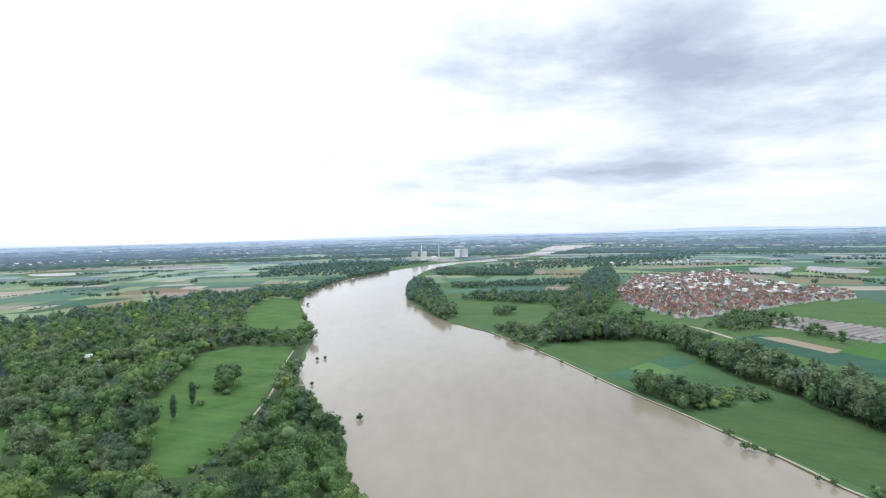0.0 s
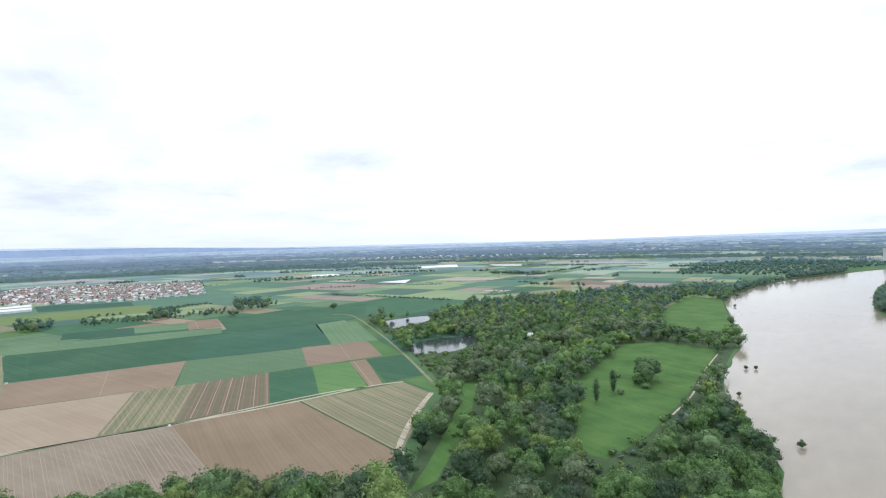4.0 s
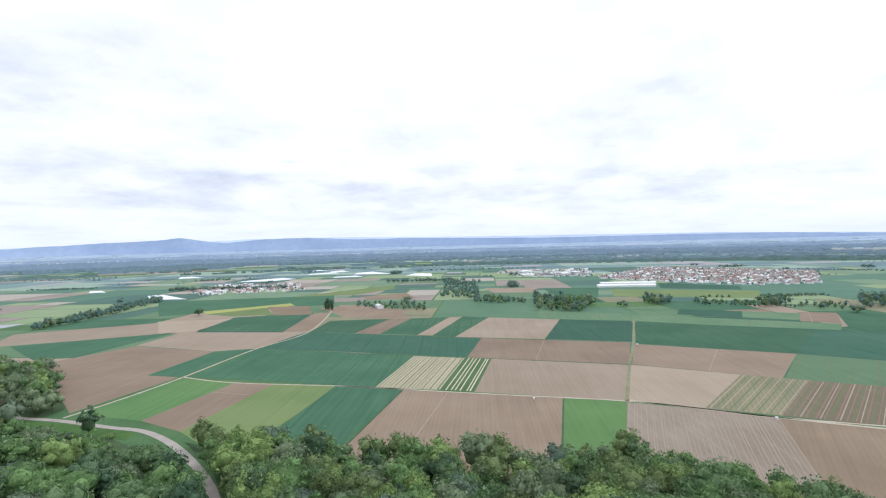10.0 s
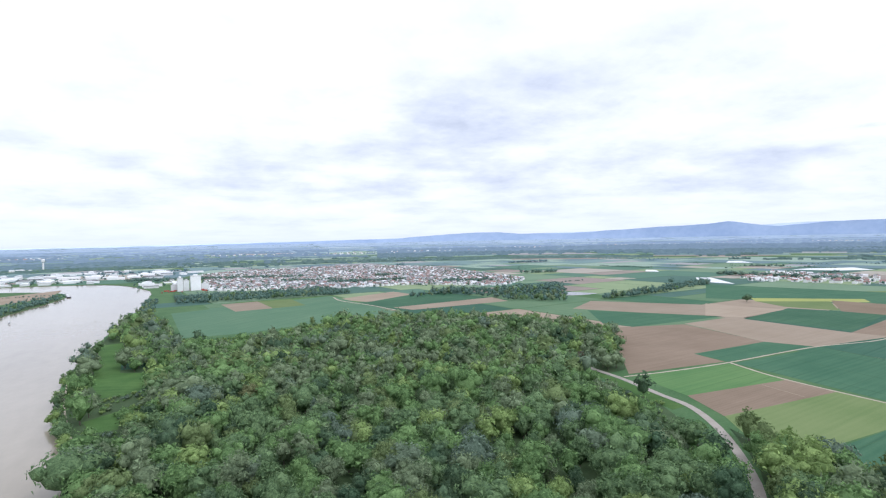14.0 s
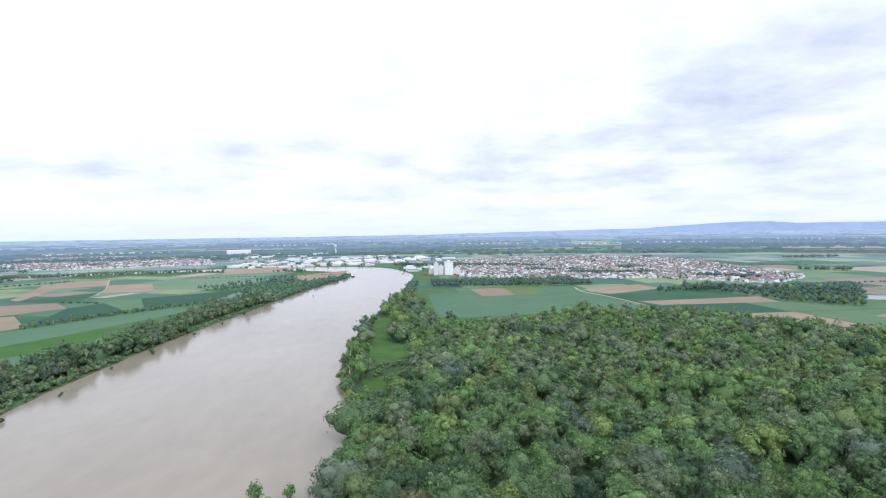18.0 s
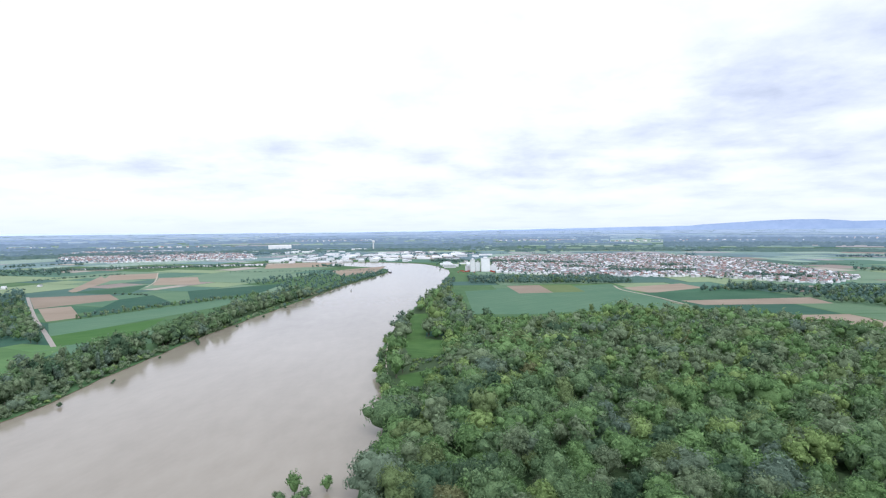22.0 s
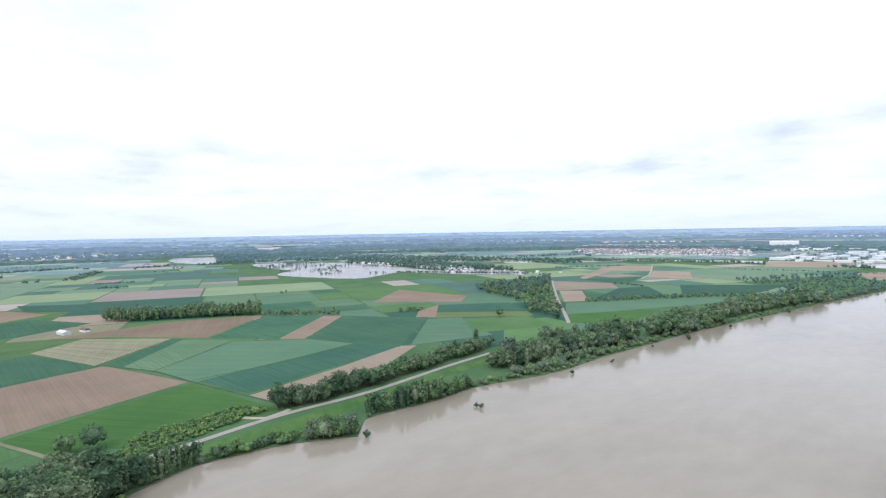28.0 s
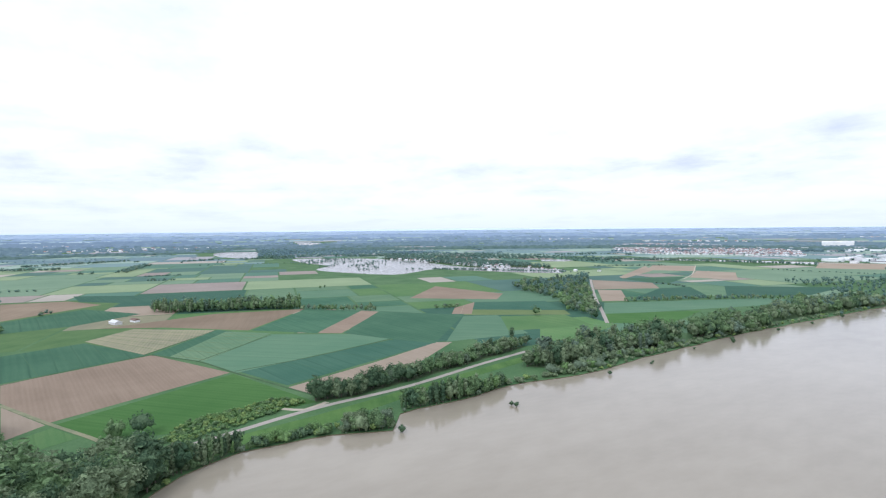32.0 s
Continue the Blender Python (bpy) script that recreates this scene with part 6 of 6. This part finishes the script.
def spots(outline, gap_x, gap_y, turn, seed, keep=0.85, street=4):
    """House plots along streets inside an outline."""
    rng = random.Random(seed)
    c, s = math.cos(turn), math.sin(turn)
    loc = [(x * c + y * s, -x * s + y * c) for x, y in outline]
    x0, x1 = min(p[0] for p in loc), max(p[0] for p in loc)
    y0, y1 = min(p[1] for p in loc), max(p[1] for p in loc)
    got, i = [], 0
    y = y0
    while y < y1:
        x = x0
        while x < x1:
            if rng.random() < keep:
                lx, ly = x + rng.uniform(-0.2, 0.2) * gap_x, y + rng.uniform(-0.2, 0.2) * gap_y
                wx, wy = lx * c - ly * s, lx * s + ly * c
                if inside(outline, np.array([wx]), np.array([wy]))[0]:
                    got.append((wx, wy, turn + rng.choice((0, math.pi / 2)) + rng.gauss(0, 0.08), rng.random()))
            x += gap_x
        i += 1
        y += gap_y * (1.5 if i % 2 == 0 else 1.0)
    return got


MODELS = [
    house_parts("white house with a red tiled gable roof", 9.5, 7.5, 3.4, 3.4, TILE_RED),
    house_parts("white house with a weathered brown tiled roof", 10, 8, 3.4, 3.6, TILE_BROWN),
    house_parts("long white house with a red tiled roof", 13, 7.5, 3.3, 3.4, TILE_RED),
    house_parts("white house with a grey tiled roof", 9, 8, 4.4, 3.0, TILE_GREY),
]


def village(outline, gap, turn, seed, limit=290):
    """The houses nearest the river are things of their own, the rest is joined."""
    placed = sorted(spots(outline, gap, gap * 0.9, turn, seed), key=lambda q: q[0] ** 2 + q[1] ** 2)
    rng = random.Random(seed)
    for x, y, a, r in placed[:limit]:
        ob = rng.choices(MODELS, (5, 3, 3, 3))[0]
        copy_thing(ob, Matrix.LocRotScale((x, y, 0), Euler((0, 0, a)), None))
    for x, y, a, r in placed[:limit]:
        for side in (-0.45, 0.45):
            if rng.random() < 0.75:
                plant(x + gap * side, y + gap * 0.4, rng.uniform(4, 9), rng.choice(("mid", "dark", "grey")), "round", "far", 1.0, rng)
    town(outline, gap, turn, seed, "densely built village houses with red and brown roofs", (6, 4, 2), 0.9, placed[limit:])


def town(outline, gap, turn, seed, label, roofs=(3, 4, 5), size=1.0, plots=None):
    """Many small houses, too many to count: joined by roof colour."""
    rng = random.Random(seed)
    mats = [TILE_RED, TILE_BROWN, TILE_GREY, SHEET] if plots else TOWN_ROOFS
    pools = [[], [], [], []]
    for x, y, a, r in plots or spots(outline, gap, gap * 0.9, turn, seed, 0.8):
        pools[rng.choices((0, 1, 2, 3), (*roofs, 3.0))[0]].append((x, y, a))
        if r < 0.5:
            plant(x + gap * 0.5, y + gap * 0.3, rng.uniform(6, 11), rng.choice(("far", "grey")), "round", "far", 1.1, rng)
    for mat, pool in zip(mats, pools):
        vs, fs, slots, n = [], [], [], 0
        for x, y, a in pool:
            l, b, e, h = rng.uniform(4.5, 7.5) * size, rng.uniform(3.8, 5.2) * size, rng.uniform(3.6, 6) * size, rng.uniform(2.4, 3.6) * size
            v = np.array(((-l, -b, 0), (l, -b, 0), (l, b, 0), (-l, b, 0), (-l, -b, e), (l, -b, e), (l, b, e), (-l, b, e), (-l, 0, e + h), (l, 0, e + h),
                          (-l - .2, -b - .2, e - .1), (l + .2, -b - .2, e - .1), (l + .2, b + .2, e - .1), (-l - .2, b + .2, e - .1), (-l - .4, 0, e + h + .2), (l + .4, 0, e + h + .2)))
            f = np.array(((0, 1, 5), (0, 5, 4), (2, 3, 7), (2, 7, 6), (1, 2, 6), (1, 6, 5), (5, 6, 9), (3, 0, 4), (3, 4, 7), (7, 4, 8),
                          (10, 11, 15), (10, 15, 14), (12, 13, 14), (12, 14, 15)))
            c, s = math.cos(a), math.sin(a)
            fx, fy, up, small = [float(q) for q in fold(x, y)]
            v = v * small
            vs.append(np.c_[v[:, 0] * c - v[:, 1] * s + fx, v[:, 0] * s + v[:, 1] * c + fy, v[:, 2] + up])
            fs.append(f + n), slots.append([0] * 10 + [1] * 4)
            n += 16
        if vs:
            ob = new("town_houses", sheet("town_houses", np.concatenate(vs), np.concatenate(fs), [TOWN_WALL, mat], slots=np.concatenate(slots)))
            tagged(ob, label, "houses", "", "stuff")


def hall(x, y, long, wide, high, turn, roof=SHEET, wall=CONCRETE, name="warehouse", label="low white industrial hall with a flat pitched roof", pitch=0.12, group=""):
    """A long hall: walls, shallow gabled roof, doors at the front."""
    root = new(name)
    a, b = long / 2, wide / 2
    bm = bmesh.new()
    box(bm, -a, -b, 0, a, b, high)
    part("wall", bm, wall, root)
    bm = bmesh.new()
    rise = b * pitch
    prof = [(-b - 0.4, high + 0.01), (b + 0.4, high + 0.01), (b + 0.4, high + 0.35), (0, high + 0.35 + rise), (-b - 0.4, high + 0.35)]
    r0 = [bm.verts.new((-a - 0.4, p, z)) for p, z in prof]
    r1 = [bm.verts.new((a + 0.4, p, z)) for p, z in prof]
    for i in range(5):
        j = (i + 1) % 5
        bm.faces.new((r0[i], r0[j], r1[j], r1[i]))
    bm.faces.new(r0[::-1]), bm.faces.new(r1)
    bmesh.ops.recalc_face_normals(bm, faces=bm.faces)
    part("roof", bm, roof, root)
    for k in (-0.3, 0.3):
        bm = bmesh.new()
        box(bm, a * k - 2, -b - 0.05, 0, a * k + 2, -b + 0.05, min(4.0, high * 0.7))
        part("door", bm, SHEET, root)
    root.matrix_world = laid(x, y, turn)
    return tagged(root, label, "hall", group)


hall(-372, 550, 14, 9, 4, 0.5, SHEET, WALL, "cabin", "white cabin in a clearing of the wood", 0.6)
village([(356, 1092), (490, 1392), (820, 1543), (689, 1247), (740, 983), (663, 868), (532, 835), (465, 783), (312, 716), (306, 798), (307, 930)], 14.5, 0.5, 11)
town([(-1839, 135), (-2409, 406), (-1948, 819), (-1466, 631), (-1449, 441), (-1695, 142)], 17, 0.3, 12, "red and brown roofed village houses among trees", (6, 5, 2), 0.85)
town([(-1326, -997), (-1596, -1097), (-1610, -817), (-1388, -690), (-1260, -920)], 20, 0.3, 13, "white houses of a small hamlet", (4, 3, 2))
town([(10, -2222), (-117, -2434), (-709, -2575), (-906, -2122), (-866, -1341), (-689, -1174), (-508, -1347), (-237, -1375), (-9, -1472)], 13.5, 0.2, 14, "densely built white houses with red and grey roofs", (3.5, 3, 4.5), 0.85)
town([(-1839, 135), (-2352, 124), (-2178, -252), (-1858, -137)], 34, 0.3, 18, "white houses at the edge of the village", (1, 2, 4))
town([(2341, -2684), (2500, -3100), (2093, -3250), (1252, -2684), (1020, -2246), (1310, -2080), (1513, -1965), (1778, -2067)], 19, 0.1, 15, "distant white and red roofed town houses", (4, 3, 3), 0.9)
town([(1180, -860), (1330, -960), (1560, -960), (1900, -900), (1950, -1000), (1300, -1060)], 26, 0.1, 16, "small white houses beside the flooded lake", (2, 3, 4))
rng = random.Random(44)
for cx, cy, long, wide, count in ((2020, -690, 90, 30, 60), (1900, -630, 70, 22, 40), (1720, -610, 50, 14, 22), (2060, -800, 50, 30, 30), (1890, -745, 60, 22, 34), (1780, -800, 70, 20, 34), (1670, -700, 50, 18, 26), (1550, -672, 40, 16, 18), (1690, -888, 40, 14, 16), (1396, -758, 12, 8, 5), (1480, -640, 14, 8, 6)):
    for i in range(count):
        f, g = rng.gauss(0, long), rng.gauss(0, wide)
        plant(cx + 0.75 * f + 0.66 * g, cy - 0.66 * f + 0.75 * g, rng.uniform(3, 7), "far", "bush", "far", 1.2, rng)
for i in range(150):
    f = rng.random()
    plant(1362 - 337 * f + rng.gauss(0, 6), -796 - 240 * f + rng.gauss(0, 6), rng.uniform(4, 9), "far", "round", "far", 1.1, rng)
town([(1340, -830), (1240, -935), (1120, -960), (1020, -1030), (1010, -1120), (1180, -1110), (1390, -960)], 58, 0.1, 17, "small houses standing in the flooded park", (2, 3, 4), 0.7)
town([(560, 2000), (900, 2150), (980, 2000), (640, 1900)], 26, 0.4, 19, "far village houses with brown roofs", (3, 4, 2))

# far villages, from the foothills round to the western plain
for az, d, size, seed in ((106, 8200, 500, 61), (112, 8800, 700, 62), (118, 9200, 600, 63), (128, 9000, 500, 64), (136, 7800, 600, 65), (147, 7000, 600, 66), (156, 5600, 600, 67), (166, 5200, 500, 68), (20, 5200, 500, 69),
                          (38, 4300, 600, 70), (48, 4600, 700, 71), (342, 4800, 400, 72), (176, 5600, 500, 73), (196, 6400, 700, 74), (213, 4600, 500, 75), (226, 5400, 500, 76), (268, 3900, 600, 77), (276, 5200, 600, 78)):
    a = radians(az)
    cx, cy, ux, uy = -math.sin(a) * d, math.cos(a) * d, math.cos(a) * size, math.sin(a) * size
    vx, vy = -math.sin(a) * size * 0.5, math.cos(a) * size * 0.5
    town([(cx - ux, cy - uy), (cx + vx, cy + vy), (cx + ux, cy + uy), (cx - vx, cy - vy)], 62, a, seed, "pale houses of a far village in the haze", (2, 1.5, 2), 1.25)

# parallel farm sheds
A, B = (405, 668), (452, 552)
for i in range(13):
    f = i / 12
    hall(A[0] + (B[0] - A[0]) * f + 22, A[1] + (B[1] - A[1]) * f + 12, 74, 7, 3.0, radians(26), SHED_ROOF, CONCRETE, "farm_shed", "long low farm shed with a weathered grey roof", 0.45, "farm sheds")


def industry(outline, count, seed, sizes=(20, 48)):
    rng = random.Random(seed)
    placed = spots(outline, 62, 50, 0.15, seed, 0.9)
    rng.shuffle(placed)
    for x, y, a, q in placed[:count]:
        long = rng.uniform(*sizes)
        plant(x + 30, y + 24, rng.uniform(7, 12), "far", "round", "far", 1.3, rng)
        hall(x, y, long, long * rng.uniform(0.35, 0.6), rng.uniform(4.5, 8), 0.15 + rng.choice((0, math.pi / 2)), rng.choice((SHEET, SHEET, CONCRETE, FOIL, TILE_GREY)), CONCRETE, group="industrial halls")


industry([(1400, -2700), (1700, -3300), (900, -3500), (300, -3000), (900, -2700)], 24, 33, (25, 60))
industry([(849, -1943), (922, -2643), (250, -2853), (-14, -2649), (60, -2200), (179, -2044), (473, -1950)], 80, 31, (30, 75))
industry([(230, -1990), (90, -1980), (20, -1800), (90, -1640), (140, -1680)], 9, 34, (25, 55))
industry([(-2178, -252), (-2352, 124), (-1900, 93), (-1858, -137)], 14, 32, (30, 80))
hall(1372, -3360, 142, 60, 26, 0.38, CONCRETE, label="large white distribution hall with a flat roof")
hall(-1432, 172, 142, 22, 4, 1.66, FOIL, CONCRETE, "greenhouse", "long white foil-covered greenhouse", 0.3, "greenhouses")
hall(-1510, 185, 142, 22, 4, 1.66, FOIL, CONCRETE, "greenhouse", "long white foil-covered greenhouse", 0.3, "greenhouses")
hall(814, 2, 18, 9, 2.8, 0.4, SHEET, SHEET, "barn", "pale farm barn in the fields", 0.5)
hall(820, -20, 13, 7, 2.6, 0.4, TILE_BROWN, CONCRETE, "barn", "brown roofed farm barn in the fields", 0.6)
hall(-985, -335, 22, 11, 5, 0.6, SHEET, CONCRETE, "barn", "pale farm barn between garden trees", 0.5)


def lathe(bm, profile, sides=20):
    rings = [[bm.verts.new((r * math.cos(2 * math.pi * i / sides), r * math.sin(2 * math.pi * i / sides), z)) for i in range(sides)] for r, z in profile]
    for a, b in zip(rings, rings[1:]):
        for i in range(sides):
            j = (i + 1) % sides
            bm.faces.new((a[i], a[j], b[j], b[i]))
    bm.faces.new(rings[-1])


def cooling_tower(x, y, radius, high):
    root = new("cooling_tower")
    bm = bmesh.new()
    lathe(bm, [(radius, high * 0.08), (radius * 0.93, high * 0.3), (radius * 0.88, high * 0.65), (radius * 0.90, high * 0.9), (radius * 0.93, high), (radius * 0.86, high), (radius * 0.8, high * 0.8)])
    part("shell", bm, CONCRETE, root)
    bm = bmesh.new()
    lathe(bm, [(radius * 0.9, 0), (radius * 0.94, high * 0.08), (radius, high * 0.081)])
    part("inlet_base", bm, DARK, root)
    root.location = (x, y, 0)
    return tagged(root, "broad pale concrete cooling tower of the power station", "tower", "cooling towers")


for x, y, r in ((-140, 2605, 17), (-96, 2600, 16), (78, 2880, 19), (114, 2870, 19)):
    cooling_tower(x, y, r, 49)
dome = new("reactor_dome")
bm = bmesh.new()
lathe(bm, [(19, 0), (19, 8), (18, 15), (14, 21), (8, 25), (2, 26.5)])
part("shell", bm, CONCRETE, dome)
bm = bmesh.new()
box(bm, -40, 14, 0, 30, 40, 14)
part("machine_hall", bm, SHEET, dome)
dome.location = (-45, 2590, 0)
tagged(dome, "white domed reactor building of the power station", "building")
for x, y in ((-108, 2640), (-22, 2600)):
    stack = new("chimney_stack")
    bm = bmesh.new()
    lathe(bm, [(2.6, 0), (2.0, 70), (1.6, 78)], 10)
    part("shaft", bm, CONCRETE, stack)
    stack.location = (x, y, 0)
    tagged(stack, "tall slender pale chimney stack", "chimney", "chimney stacks")

# grain silos and the river harbour
for x, y, a, b, h in ((58, -1530, 13, 12, 33), (44, -1545, 13, 12, 25), (22, -1540, 24, 16, 37), (72, -1555, 16, 12, 14), (0, -1560, 18, 14, 15)):
    silo = new("grain_silo")
    bm = bmesh.new()
    box(bm, -a / 2, -b / 2, 0, a / 2, b / 2, h)
    part("tower", bm, CONCRETE, silo)
    bm = bmesh.new()
    box(bm, -a / 2 - 0.5, -b / 2 - 0.5, h + 0.01, a / 2 + 0.5, b / 2 + 0.5, h + 1.2)
    part("roof", bm, SHEET, silo)
    bm = bmesh.new()
    box(bm, -a / 5, -b / 5, h + 1.21, a / 5, b / 5, h + 5)
    part("head_house", bm, CONCRETE, silo)
    for k in range(3):
        bm = bmesh.new()
        box(bm, -a / 2 + a * (k + 0.2) / 3, -b / 2 - 0.4, 2, -a / 2 + a * (k + 0.8) / 3, -b / 2 + 0.1, h - 2)
        part("rib", bm, SHEET, silo)
    silo.matrix_world = pose(x, y, 0, 0, 0, 8)
    tagged(silo, "tall pale concrete grain silo at the harbour", "silo", "grain silos")
rng = random.Random(8)
for i in range(18):
    crate = new("shipping_container")
    bm = bmesh.new()
    box(bm, -6, -1.25, 0, 6, 1.25, 2.6)
    bmesh.ops.bevel(bm, geom=bm.edges, offset=0.08, segments=1)
    part("shell", bm, RED_STEEL, crate)
    bm = bmesh.new()
    box(bm, 6.0, -1.1, 0.2, 6.06, 1.1, 2.4)
    part("door", bm, TILE_BROWN, crate)
    crate.matrix_world = pose(-30 + i * 7.5, -1500 - rng.choice((0, 14, 28, 45)), 0, 0, 0, rng.choice((4, 94)))
    tagged(crate, "red steel shipping container on the quay", "container", "containers")


def barge(x, y, turn, long, wide, mat, label):
    root = new("barge" if long > 30 else "motor_boat")
    bm = bmesh.new()
    a, b = long / 2, wide / 2
    plan_ = [(-a, -b * 0.8), (a * 0.8, -b), (a, 0), (a * 0.8, b), (-a, b * 0.8)]
    low = [bm.verts.new((x_ * 0.96, y_ * 0.85, -0.3)) for x_, y_ in plan_]
    top = [bm.verts.new((x_, y_, long * 0.03 + 0.6)) for x_, y_ in plan_]
    for i in range(5):
        j = (i + 1) % 5
        bm.faces.new((low[i], low[j], top[j], top[i]))
    bm.faces.new(top)
    part("hull", bm, mat, root)
    bm = bmesh.new()
    box(bm, -a * 0.85, -b * 0.6, long * 0.03 + 0.6, -a * 0.55, b * 0.6, long * 0.03 + 3.4)
    part("wheelhouse", bm, CONCRETE, root)
    bm = bmesh.new()
    box(bm, -a * 0.45, -b * 0.65, long * 0.03 + 0.6, a * 0.65, b * 0.65, long * 0.03 + 1.3)
    part("hatch_cover", bm, SHEET if long > 30 else DARK, root)
    root.matrix_world = pose(x, y, -0.5, 0, 0, turn)
    return tagged(root, label, "boat")


barge(298, -1530, 105, 60, 9, DARK, "dark cargo barge lying by the far bank")
barge(283, -1050, 95, 9, 3, CONCRETE, "small white motor boat on the river")

for x, y, a in ((-413, -19, 5), (-387, 139, 5), (-643, 88, 80)):
    hut = new("pump_hut")
    bm = bmesh.new()
    box(bm, -1.3, -0.6, 0, 1.3, 0.6, 1.3)
    part("wall", bm, WALL, hut)
    bm = bmesh.new()
    box(bm, -1.4, -0.7, 1.31, 1.4, 0.7, 1.45)
    part("roof", bm, SHEET, hut)
    hut.matrix_world = pose(x, y, 0, 0, 0, a)
    tagged(hut, "small white pump hut beside a farm track", "hut", "pump huts")
water_tower = new("water_tower")
bm = bmesh.new()
lathe(bm, [(5, 0), (4, 36), (9, 42), (9, 52), (6, 56), (1, 57)], 16)
part("shell", bm, CONCRETE, water_tower)
water_tower.matrix_world = laid(783, -3474)
tagged(water_tower, "slender pale water tower on the far plain", "tower")

grow_stands()

for ob in MODELS:
    for o in (*ob.children_recursive, ob):
        bpy.data.objects.remove(o)
